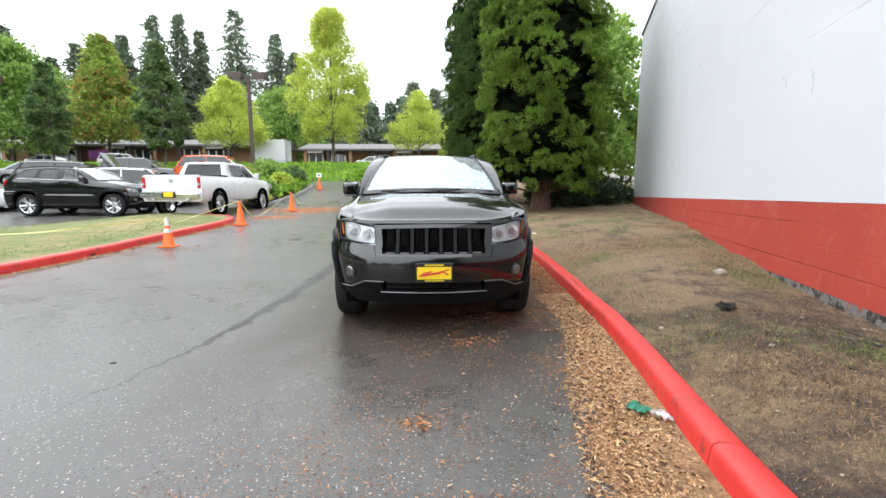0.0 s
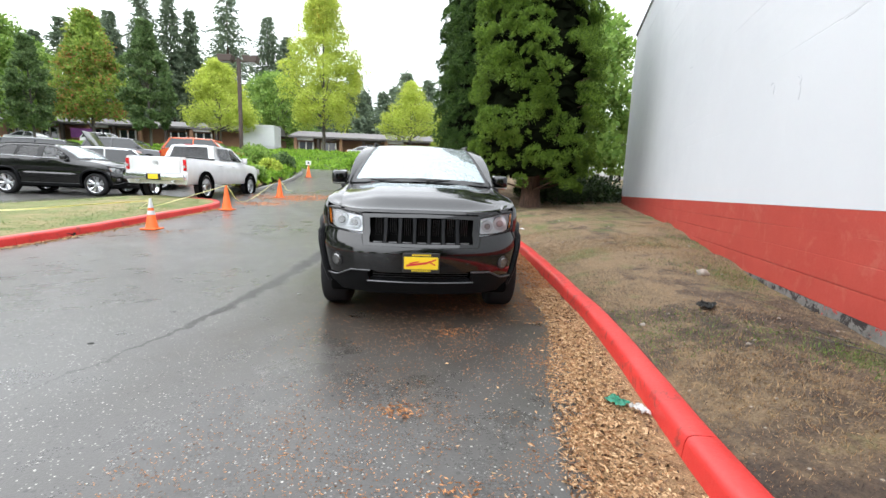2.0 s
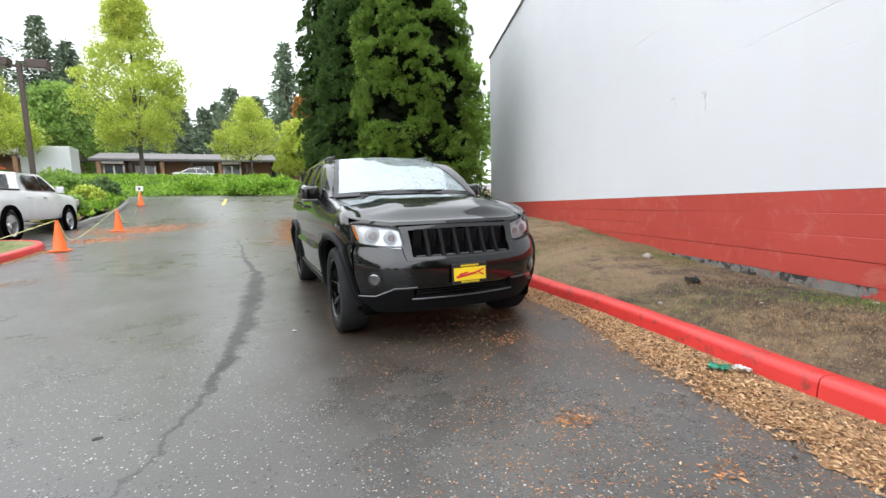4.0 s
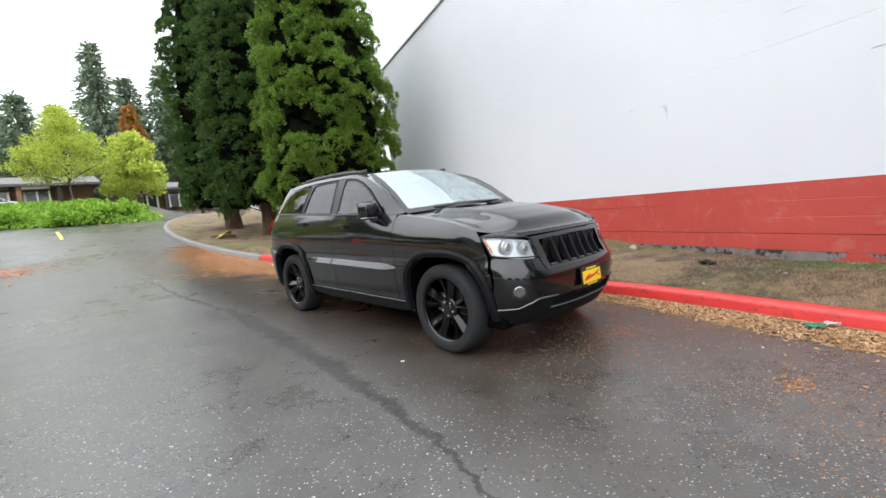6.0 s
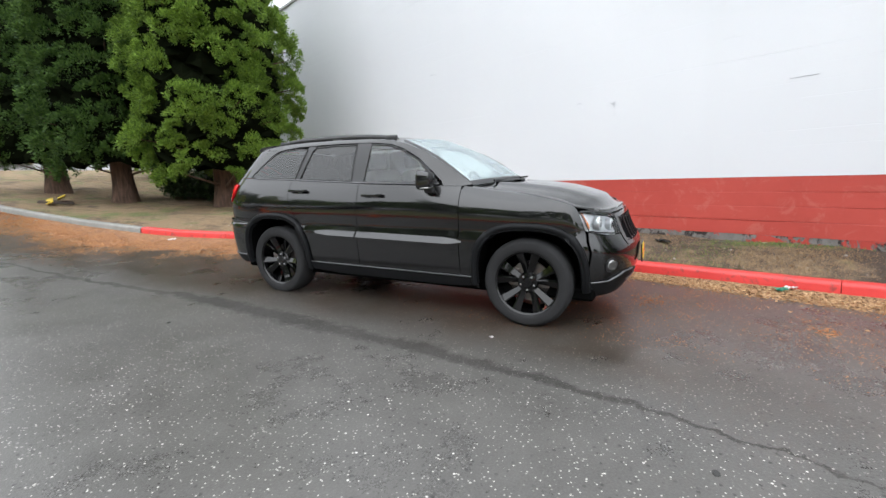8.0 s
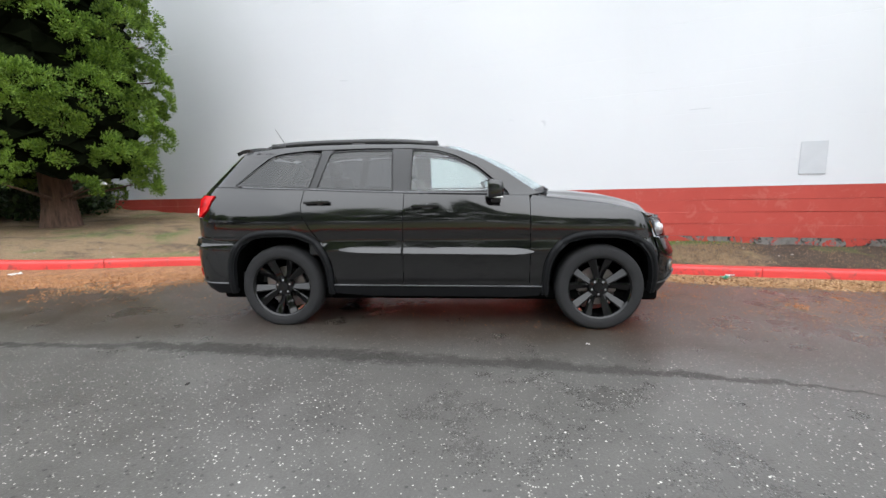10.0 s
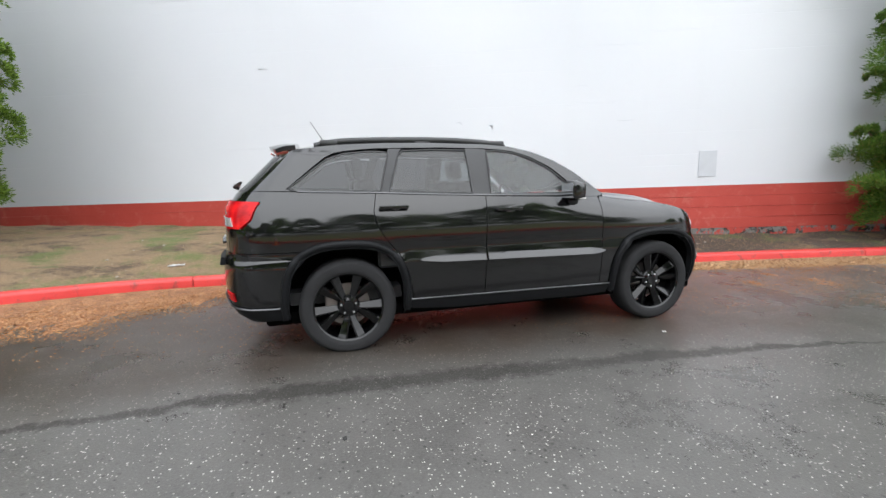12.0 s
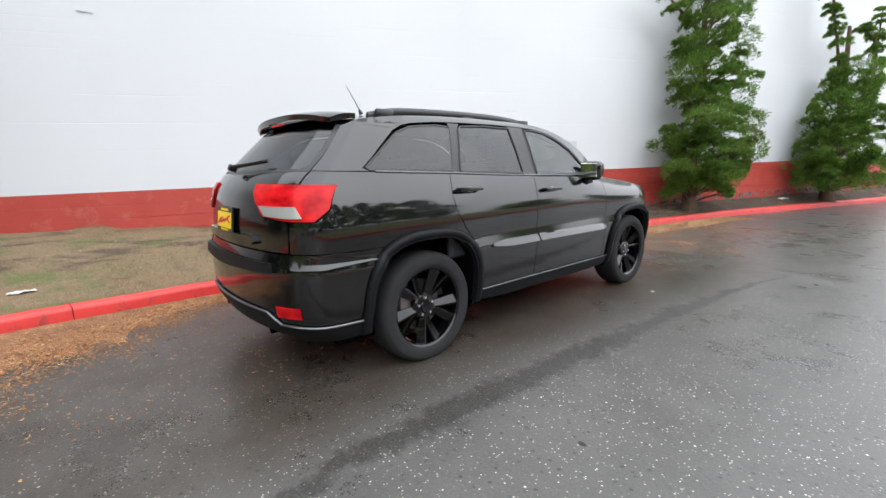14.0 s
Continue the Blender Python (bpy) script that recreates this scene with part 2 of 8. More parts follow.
def footing_material():
    """The wall's foot: red paint that has flaked off bare block in ragged patches, with black tar left at their edges."""
    m = Mat("flaking_footing", rough=0.9)
    v = m.world_at()
    pos = m.n.new("ShaderNodeSeparateXYZ")
    m.l.new(m.n.new("ShaderNodeNewGeometry").outputs["Position"], pos.inputs[0])
    bare = m.mix(m.noise(9, 5, 0.7, v), (0.06, 0.055, 0.05), (0.26, 0.245, 0.23))
    tar = m.ramp(m.noise(5.5, 6, 0.75, v, 0.8), [(0.50, 0.0), (0.56, 1.0)])
    bare = m.mix(tar, bare, (0.022, 0.016, 0.014))
    worst = m.ramp(m.math("DIVIDE", m.math("ADD", pos.outputs[1], 8.0), 16.0), [(0.0, 0.10), (0.30, 0.13), (0.35, 0.26), (0.60, 0.22), (0.8, 0.0)])
    flaked = m.ramp(m.math("ADD", m.noise(2.4, 6, 0.75, v, 0.5), worst), [(0.58, 0.0), (0.61, 1.0)])
    red = m.mix(m.noise(1.8, 5, 0.65, v), (0.36, 0.041, 0.030), (0.445, 0.060, 0.044))
    m.put("Base Color", m.mix(flaked, red, bare))
    m.bump(m.math("ADD", m.math("MULTIPLY", flaked, -1.0), m.math("MULTIPLY", m.noise(30, 4, 0.7, v), 0.5)), 0.6, 0.012)
    return m.m


def verge_material():
    """Bare soil with dead lawn and some green."""
    m = Mat("dry_lawn_soil", rough=0.95)
    v = m.world_at()
    n1, n2, n3, f = m.noise(0.7, 5, 0.65, v), m.noise(3.1, 6, 0.7, v), m.noise(0.9, 5, 0.6, m.world_at((1, 1, 3))), m.noise(55, 4, 0.75, v)
    soil = m.mix(m.ramp(f, [(0.3, 0.0), (0.75, 1.0)]), (0.026, 0.0185, 0.014), (0.105, 0.074, 0.055))
    straw = m.mix(m.ramp(f, [(0.3, 0.0), (0.7, 1.0)]), (0.125, 0.080, 0.043), (0.32, 0.225, 0.13))
    green = m.mix(f, (0.045, 0.07, 0.016), (0.15, 0.19, 0.05))
    g = m.n.new("ShaderNodeSeparateXYZ")
    m.l.new(m.n.new("ShaderNodeNewGeometry").outputs["Position"], g.inputs[0])
    along = m.ramp(m.math("MULTIPLY", m.math("ADD", g.outputs[1], 8.0), 0.05), [(0.15, 0.0), (0.62, 1.0)])
    k = m.math("ADD", m.mix(0.5, n1, n2), m.math("MULTIPLY", along, 0.30))
    c = m.mix(m.ramp(k, [(0.52, 0.0), (0.64, 1.0)]), soil, straw)
    c = m.mix(m.ramp(m.noise(1.9, 6, 0.75, m.world_at((1, 0.6, 1))), [(0.50, 0.0), (0.62, 0.85)]), c, m.mix(f, (0.030, 0.020, 0.014), (0.10, 0.066, 0.045)))
    c = m.mix(m.ramp(m.math("ADD", m.mix(0.4, n3, n2), m.math("MULTIPLY", along, 0.05)), [(0.56, 0.0), (0.66, 0.8)]), c, green)
    crumb, pick = m.voronoi(34, v, "Distance"), m.voronoi(34, v, "Color")
    c = m.mix(m.math("MULTIPLY", m.ramp(pick, [(0.86, 0.0), (0.92, 1.0)]), m.ramp(crumb, [(0.16, 1.0), (0.34, 0.0)])), c, (0.42, 0.36, 0.29))
    m.put("Base Color", c)
    m.bump(m.math("ADD", f, n2), 0.9, 0.035)
    return m.m


def lawn_material():
    m = Mat("thin_lawn", rough=0.95)
    v = m.world_at()
    n, f, p = m.noise(1.1, 5, 0.65, v), m.noise(60, 4, 0.75, v), m.noise(4.0, 5, 0.7, v)
    a = m.mix(f, (0.06, 0.09, 0.02), (0.17, 0.21, 0.07))
    b = m.mix(f, (0.14, 0.11, 0.05), (0.36, 0.29, 0.15))
    m.put("Base Color", m.mix(m.ramp(m.mix(0.4, n, p), [(0.42, 0.0), (0.6, 1.0)]), a, b))
    m.bump(f, 0.6, 0.02)
    return m.m


def leaf_material(name, dark, light, rough=0.5, trans=0.25, odd=None, odd_from=0.97):
    m = Mat(name, rough=rough)
    v = m.world_at()
    r = m.island()
    n = m.noise(1.3, 3, 0.6, v)
    c = m.mix(m.ramp(m.mix(0.5, r, n), [(0.25, 0.0), (0.75, 1.0)]), dark, light)
    if odd:
        c = m.mix(m.ramp(m.mix(0.5, m.noise(0.35, 2, 0.5, v), r), [(odd_from - 0.12, 0.0), (odd_from, 1.0)]), c, odd)
    m.put("Base Color", c)
    m.put("Specular IOR Level", 0.3)
    out = m.n["Material Output"]
    tr = m.n.new("ShaderNodeBsdfTranslucent")
    m.l.new(c, tr.inputs[0])
    mx = m.n.new("ShaderNodeMixShader")
    mx.inputs[0].default_value = trans
    m.l.new(m.b.outputs[0], mx.inputs[1])
    m.l.new(tr.outputs[0], mx.inputs[2])
    m.l.new(mx.outputs[0], out.inputs[0])
    return m.m


def bark_material(name, a, b):
    m = Mat(name, rough=0.95)
    v = m.at((6, 6, 0.9))
    n = m.noise(2.5, 6, 0.7, v)
    m.put("Base Color", m.mix(m.ramp(n, [(0.3, 0.0), (0.7, 1.0)]), a, b))
    m.bump(n, 0.9, 0.05)
    return m.m


def plain_material(name, color, rough=0.5, metal=0.0, vary=0.15, scale=4.0, bump=0.0, **more):
    m = Mat(name, color, rough, metal, **more)
    n = m.noise(scale, 5, 0.65, m.at())
    lo = tuple(c * (1 - vary) for c in color)
    hi = tuple(min(1, c * (1 + vary)) for c in color)
    m.put("Base Color", m.mix(n, lo, hi))
    m.put("Roughness", m.math("ADD", m.math("MULTIPLY", n, 0.12), rough - 0.06))
    if bump:
        m.bump(m.noise(scale * 12, 4, 0.7, m.at()), bump, 0.004)
    return m.m


def paint_material(name, color, flake=0.0, rough=0.22, coat=1.0):
    """Car paint: a base under clear coat, with a little road film and drops of rain."""
    m = Mat(name, color, rough, flake)
    v = m.at()
    n, d = m.noise(2.0, 5, 0.6, v), m.noise(160, 2, 0.5, v)
    m.put("Base Color", m.mix(n, tuple(c * 0.85 for c in color), tuple(c * 1.2 for c in color)))
    m.put("Specular IOR Level", 0.03)
    m.put("Coat Weight", coat)
    m.put("Coat IOR", 1.60)
    m.put("Coat Roughness", m.ramp(m.noise(5, 4, 0.6, v), [(0.3, 0.05), (0.8, 0.13)]))
    m.bump(d, 0.006, 0.0006)
    return m.m


def glass_material(name, tint, ior=1.5, rough=0.0):
    """A thin pane: tinted see-through, with mirror gloss by the angle of view."""
    m = Mat(name)
    tr, gl = m.n.new("ShaderNodeBsdfTransparent"), m.n.new("ShaderNodeBsdfGlossy")
    tr.inputs[0].default_value = (*tint, 1)
    gl.inputs["Roughness"].default_value = rough
    fr = m.n.new("ShaderNodeFresnel")
    fr.inputs[0].default_value = ior
    mx = m.n.new("ShaderNodeMixShader")
    m.l.new(fr.outputs[0], mx.inputs[0])
    m.l.new(tr.outputs[0], mx.inputs[1])
    m.l.new(gl.outputs[0], mx.inputs[2])
    m.l.new(mx.outputs[0], m.n["Material Output"].inputs[0])
    return m.m


def wet_screen_material(name, tint, ior, film):
    """Glass under a film of fine rain drops, which scatters the sky."""
    m = Mat(name, (0.70, 0.80, 0.82), 0.35)
    tr, gl = m.n.new("ShaderNodeBsdfTransparent"), m.n.new("ShaderNodeBsdfGlossy")
    tr.inputs[0].default_value = (*tint, 1)
    gl.inputs["Roughness"].default_value = 0.03
    gl.inputs[0].default_value = (0.86, 0.97, 1.0, 1)
    fr = m.n.new("ShaderNodeFresnel")
    fr.inputs[0].default_value = ior
    mx, rain = m.n.new("ShaderNodeMixShader"), m.n.new("ShaderNodeMixShader")
    m.l.new(fr.outputs[0], mx.inputs[0])
    m.l.new(tr.outputs[0], mx.inputs[1])
    m.l.new(gl.outputs[0], mx.inputs[2])
    drops = m.math("ADD", m.math("MULTIPLY", m.ramp(m.noise(0.9, 3, 0.5, m.at()), [(0.35, 0.5), (0.65, 1.0)]), film * 0.6), m.math("MULTIPLY", m.noise(3, 4, 0.6, m.at()), film * 0.8))
    m.l.new(drops, rain.inputs[0])
    m.l.new(mx.outputs[0], rain.inputs[1])
    m.l.new(m.b.outputs[0], rain.inputs[2])
    m.l.new(rain.outputs[0], m.n["Material Output"].inputs[0])
    return m.m


def needle_material(name, a, b):
    m = Mat(name, rough=0.85)
    m.put("Base Color", m.mix(m.island(), a, b))
    return m.m


ASPHALT = asphalt_material()
WALL_WHITE = wall_paint_material()
WALL_RED = red_paint_material("painted_block_red", (0.375, 0.043, 0.031), (0.445, 0.060, 0.044), 0.55, (0.5, 0.16, 0.12), 0.35, 1.4)
KERB_RED = red_paint_material("kerb_red_paint", (0.50, 0.025, 0.022), (0.60, 0.040, 0.034), 0.45, (0.12, 0.035, 0.028), 0.7, 2.6)
KERB_GREY = plain_material("weathered_concrete", (0.20, 0.195, 0.18), 0.85, 0, 0.4, 6, 0.6)
BASE_GREY = footing_material()
VERGE, LAWN = verge_material(), lawn_material()
BARK = bark_material("red_brown_bark", (0.045, 0.028, 0.020), (0.17, 0.10, 0.07))
BARK_GREY = bark_material("grey_bark", (0.05, 0.045, 0.04), (0.16, 0.14, 0.12))
NEEDLES = needle_material("fallen_needles", (0.23, 0.105, 0.042), (0.60, 0.39, 0.21))
NEEDLES_RED = needle_material("rust_needles", (0.22, 0.08, 0.03), (0.56, 0.27, 0.11))
NEEDLES_RUST = needle_material("orange_needles", (0.24, 0.095, 0.035), (0.56, 0.31, 0.14))
CHIPS = needle_material("bark_chips", (0.34, 0.19, 0.09), (0.66, 0.46, 0.27))
CHIPS_DARK = needle_material("dark_bark_chips", (0.05, 0.026, 0.014), (0.16, 0.085, 0.045))
STRAW = needle_material("dead_grass", (0.15, 0.085, 0.042), (0.40, 0.27, 0.14))
GRASS = needle_material("green_grass", (0.05, 0.09, 0.015), (0.18, 0.24, 0.06))

# ---- the lie of the land ----
LEFT_RISE = ((-900, 0, 3.2, 6.4, 10.5, 14, 17, 20, 26, 32), (0, 0, .07, .17, .34, .47, .8, 1.2, 1.65, 1.95))
RIGHT_RISE = ((-900, 0, 3, 6, 9, 12, 16, 20, 26, 32), (0, 0, .04, .16, .33, .55, .9, 1.25, 1.65, 1.95))


def ease(v, a, b):
    s = min(1.0, max(0.0, (v - a) / (b - a)))
    return s * s * (3 - 2 * s)


def ground_z(x, y):
    """Height of the asphalt: level where the car stands, climbing to the cross street and an upper terrace."""
    s = ease(x, -5, -1)
    z = float(np.interp(y, *LEFT_RISE)) * (1 - s) + float(np.interp(y, *RIGHT_RISE)) * s
    r = ease(x, 2, 7)
    z += (1 - r) * 1.45 * ease(y, 31.0, 38.5) + r * 1.45 * ease(y, 32, 62)
    return z


def wall_x(y):
    return 3.97 + 0.346 * (y + 1.0)


def level(y):
    """True level runs down a little against the road, which climbs."""
    return -0.0163 * y


KERB_LINE = [(-12.5, -52), (-6.6, -30), (-2.9, -19), (-2.1, -16.5), (0.06, -9.8), (0.80, -6.6), (1.08, -5.1), (1.21, -4.2), (1.30, -3.7), (1.41, -3.1), (1.52, -2.4), (1.61, -1.6), (1.75, -0.1), (1.86, 1.6), (1.86, 2.8),
             (1.70, 3.8), (1.40, 4.7), (1.03, 5.6), (0.74, 6.7), (0.60, 8), (0.47, 10), (0.38, 12.5), (0.42, 15), (0.78, 18.3), (1.64, 22), (2.7, 25), (4.6, 29), (8.5, 34)]


def kerb_points(y0, y1, step=0.25):
    line = smooth_line([(x, y, 0) for x, y in KERB_LINE], step)
    return [Vector((p.x, p.y, ground_z(p.x, p.y))) for p in line if y0 <= p.y <= y1]


def build_ground():
    xs = sorted(set([-1500, -700, -300, -150, -100] + list(np.arange(-70, -16, 3.0)) + list(np.arange(-16, 12, 0.5)) + list(np.arange(12, 60, 3.0)) + [100, 300, 900, 1500]))
    ys = sorted(set([-900, -400, -150, -80] + list(np.arange(-50, -6, 4.0)) + list(np.arange(-6, 40, 0.5)) + list(np.arange(40, 72, 4.0)) + [100, 200, 500, 1000, 1800]))
    verts = [(x, y, ground_z(x, y)) for y in ys for x in xs]
    w = len(xs)
    faces = [(j * w + i, j * w + i + 1, (j + 1) * w + i + 1, (j + 1) * w + i) for j in range(len(ys) - 1) for i in range(w - 1)]
    g = raw("ground", verts, faces, ASPHALT, smooth=True)
    return tagged(g, "wet dark grey asphalt drive and car park", "asphalt", kind="structure")


def verge_z(x, y, kx):
    """Soil height between the kerb and the wall."""
    zk = ground_z(kx, y) + 0.115
    out = max(wall_x(y), kx + 2.0) if y < 11.2 else kx + 14
    f = min(1.0, max(0.0, (x - kx - 0.15) / max(0.5, (wall_x(min(y, 14)) - kx))))
    top = float(np.interp(y, (-20, -8, -5, -3, -2, -1, 0.6, 1.7, 3.8, 8, 12, 16, 22), (0.50, 0.32, 0.25, 0.225, 0.235, 0.285, 0.40, 0.45, 0.53, 0.58, 0.70, 0.95, 1.45)))
    z = zk + (top - zk) * f ** 0.8 if top > zk else zk
    bump = noise.fractal(Vector((x * 0.9, y * 0.9, 0)), 1.0, 2.0, 3) * 0.035 * min(1, f * 5)
    near_wall = ease(f, 0.80, 0.97) * (1 - ease(y, 9, 12))
    bump += near_wall * (0.005 + 0.06 * noise.noise(Vector((x * 2.2, y * 2.2, 31))))
    return z + bump + 0.10 * math.sin(math.pi * min(1, f)) * ease(y, -7, -3) * (1 - ease(y, 6, 10))


def build_verge():
    line = kerb_points(-50, 29.5, 0.25)
    cols = 34
    verts, faces = [], []
    for p in line:
        kx = p.x + 0.10
        out = wall_x(p.y) + 0.05 if p.y < 11.3 else p.x + 4.6 + 14 * ease(p.y, 11.3, 14)
        out = max(out, kx + 0.5)
        for j in range(cols + 1):
            x = kx + (out - kx) * (j / cols) ** 1.15
            verts.append((x, p.y, verge_z(x, p.y, p.x)))
    w = cols + 1
    for i in range(len(line) - 1):
        for j in range(cols):
            a = i * w + j
            faces.append((a, a + 1, a + 1 + w, a + w))
    v = raw("verge", verts, faces, VERGE, smooth=True)
    return tagged(v, "bare soil verge with dead lawn below the wall", "verge", kind="structure")


def kerb_run(name, line, material, label, parent=None, height=0.14, width=0.16):
    bm = bmesh.new()
    prof = [(-0.012, -0.06), (0.0, height - 0.045), (0.012, height - 0.012), (0.04, height), (width - 0.02, height), (width, height - 0.02), (width, -0.06)]
    pts = []
    for i, p in enumerate(line):
        q = Vector(p)
        q.x += noise.noise(Vector((p[0] * 1.3, p[1] * 1.3, 3.1))) * 0.010
        q.z += noise.noise(Vector((p[0] * 1.7, p[1] * 1.7, 9.1))) * 0.007
        pts.append(q)
    sweep(bm, pts, prof, closed=True)
    return part(name, bm, material, parent, label, smooth=50)


def build_kerbs():
    right = thing("kerb", "concrete kerb painted red, grey where the paint ends", "kerb")
    tagged(right, kind="structure")
    line = kerb_points(-50, 29.5, 0.2)
    cuts = [-50, -44, -38, -32, -26, -22, -19, -16, -13, -10, -7.1, -4.15, -1.2, 1.75, 3.3, 5.2, 7.1]

    def cut(a, b):
        ys, xs = [p.y for p in line], [p.x for p in line]
        stops = [a + 0.004] + [p.y for p in line if a + 0.05 < p.y < b - 0.05] + [b - 0.004]
        return [Vector((float(np.interp(y, ys, xs)), y, ground_z(float(np.interp(y, ys, xs)), y))) for y in stops]

    for a, b in zip(cuts, cuts[1:]):
        kerb_run("kerb_stone", cut(a, b), KERB_RED, "red painted concrete kerb", right)
    cuts = [7.13, 9.6, 12.2, 14.8, 17.4, 20, 22.6, 25.2, 29.4]
    for a, b in zip(cuts, cuts[1:]):
        kerb_run("kerb_stone", cut(a, b), KERB_GREY, "bare weathered concrete kerb", right, 0.13)
    left = tagged(thing("kerb", "concrete kerb painted red round a lawn island", "kerb"), kind="structure")
    # the lawn island lies to the left of this line, so it runs towards the camera's side
    pts = [(-8.4, 9.2), (-7.3, 9.15), (-6.5, 8.75), (-6.05, 7.9), (-6.0, 6.6), (-6.12, 4.6), (-6.22, 1.9), (-6.4, 0.6), (-6.75, -2), (-7.3, -6), (-8.2, -12), (-9.5, -20)]
    line = smooth_line([(x, y, 0) for x, y in pts], 0.2)
    line = [Vector((p.x, p.y, ground_z(p.x, p.y))) for p in line]
    n = len(line)
    for a in range(0, n - 1, 15):
        seg = [Vector(p) for p in line[a:a + 16]]
        if len(seg) > 1:
            seg[-1] = seg[-1] - (seg[-1] - seg[-2]).normalized() * 0.008
            kerb_run("kerb_stone", seg, KERB_RED, "red painted concrete kerb", left, 0.15)
    return line


def build_island(line):
    """The thin lawn between the drive and the car park."""
    back = smooth_line([(-8.6, 9.3, 0), (-9.5, 9.0, 0), (-10.5, 7.3, 0), (-11.3, 5.9, 0), (-13.2, 2.4, 0), (-15.5, -2, 0), (-18, -7, 0), (-22, -20, 0)], 0.2)
    cols, verts, faces = 16, [], []
    n = len(line)
    for i, p in enumerate(line):
        q = back[min(len(back) - 1, int(i * (len(back) - 1) / (n - 1)))]
        for j in range(cols + 1):
            f = j / cols
            x, y = p.x + (q.x - p.x) * f - 0.14 * (1 - f), p.y + (q.y - p.y) * f
            z = ground_z(x, y) + 0.14 * (1 - max(0, (f - 0.9) / 0.1)) + 0.05 * math.sin(math.pi * f) + noise.noise(Vector((x, y, 4))) * 0.02
            verts.append((x, y, z))
    w = cols + 1
    for i in range(n - 1):
        for j in range(cols):
            a = i * w + j
            faces.append((a, a + w, a + 1 + w, a + 1))
    v = raw("lawn", verts, faces, LAWN, smooth=True)
    return tagged(v, "thin patchy lawn island beside the drive", "lawn", kind="structure")


def build_wall():
    """A tall painted block wall: bare footing, red band up to a level line, white above; one mesh course by course in relief."""
    y0, y1 = -60.0, 11.19
    d = Vector((0.346, 1, 0)).normalized()
    nrm = Vector((-d.y, d.x, 0))
    length = (y1 - y0) / d.y
    end = Vector((wall_x(y1), y1, 0))
    course = 0.203

    def band(name, z0, z1, material, label, thick=0.3, foot=None):
        bm = bmesh.new()
        cols = int(length / 1.2)
        rows = []
        zs = [z0]
        zc = z0
        while zc + course < z1 - 0.02:
            zc += course
            zs += [zc - 0.009, zc, zc + 0.004]
        zs.append(z1)
        for k, z in enumerate(zs):
            joint = 0 < k < len(zs) - 1 and (k - 1) % 3 == 1
            row = []
            for c in range(cols + 1):
                s = length * c / cols
                p = end - d * s
                wob = noise.noise(Vector((s * 0.5, z * 0.7, 1.7))) * 0.012
                deep = (0.022 if material is WALL_RED else 0.012) * max(0.0, noise.noise(Vector((s * 0.45, z * 3.1, 8.0))) + (0.42 if material is WALL_RED else -0.12)) if joint else 0.0
                q = p + nrm * (wob - max(0, deep))
                row.append(bm.verts.new((q.x, q.y, z + level(q.y))))
            rows.append(row)
        for a, b in zip(rows, rows[1:]):
            for i in range(cols):
                bm.faces.new((a[i], a[i + 1], b[i + 1], b[i]))
        # the wall's return round the corner and its back
        back = [[bm.verts.new((r[0].co.x + 14, r[0].co.y - 14 * 0.346, r[0].co.z)) for r in (rows[0], rows[-1])]]
        bm.faces.new((rows[0][0], back[0][0], back[0][1], *[r[0] for r in reversed(rows[1:])]))
        far = [bm.verts.new((r[-1].co.x + 14, r[-1].co.y - 14 * 0.346, r[-1].co.z)) for r in (rows[0], rows[-1])]
        bm.faces.new([*rows[-1], far[1], back[0][1]])
        bm.faces.new((back[0][0], far[0], far[1], back[0][1]))
        bm.faces.new((far[0], rows[0][-1], *[r[-1] for r in rows[1:]], far[1]))
        bmesh.ops.recalc_face_normals(bm, faces=bm.faces)
        ob = part(name, bm, material, wall, label)
        return ob

    wall = tagged(thing("wall_east", "tall painted concrete block wall, white over a red band", "wall"), kind="structure")
    band("footing", -0.4, 0.297, BASE_GREY, "bare flaking block footing")
    band("red_band", 0.300, 1.115, WALL_RED, "red painted blocks")
    band("white_band", 1.118, 7.15, WALL_WHITE, "white painted blocks")
    bm = bmesh.new()
    a, b = end + nrm * 0.02, end - d * length + nrm * 0.02
    sweep(bm, [(b.x, b.y, 7.16 + level(b.y)), (a.x, a.y, 7.16 + level(a.y))], [(-0.03, 0), (-0.03, 0.07), (0.35, 0.07), (0.35, 0)], closed=True)
    part("coping", bm, plain_material("coping_metal", (0.45, 0.46, 0.48), 0.5), wall, "thin metal coping")
    return wall


build_ground()
build_verge()
ISLAND_LINE = build_kerbs()
build_island(ISLAND_LINE)
build_wall()

# ---- the black sport utility vehicle ----
PAINT = paint_material("black_car_paint", (0.0030, 0.0030, 0.0034), 0.0, 0.3)
CLADDING = plain_material("satin_grey_plastic", (0.009, 0.0095, 0.0105), 0.5, 0, 0.2, 6, 0.1, Specular_IOR_Level=0.12)
TRIM = plain_material("black_trim", (0.012, 0.012, 0.013), 0.45, 0, 0.2, 8)
UNDER = plain_material("underbody_black", (0.004, 0.004, 0.004), 0.9, 0, 0.2, Specular_IOR_Level=0.0)
RUBBER = plain_material("tyre_rubber", (0.026, 0.026, 0.027), 0.75, 0, 0.25, 9, 0.3, Specular_IOR_Level=0.08)
RIM_BLACK = Mat("gloss_black_alloy", (0.003, 0.003, 0.0033), 0.10, 0.0, Specular_IOR_Level=0.1, Coat_Weight=0.6, Coat_IOR=1.5, Coat_Roughness=0.04).m
CHROME = Mat("chrome", (0.72, 0.73, 0.75), 0.12, 1.0).m
DARK_CHROME = Mat("dark_chrome", (0.13, 0.13, 0.135), 0.34, 0.8).m
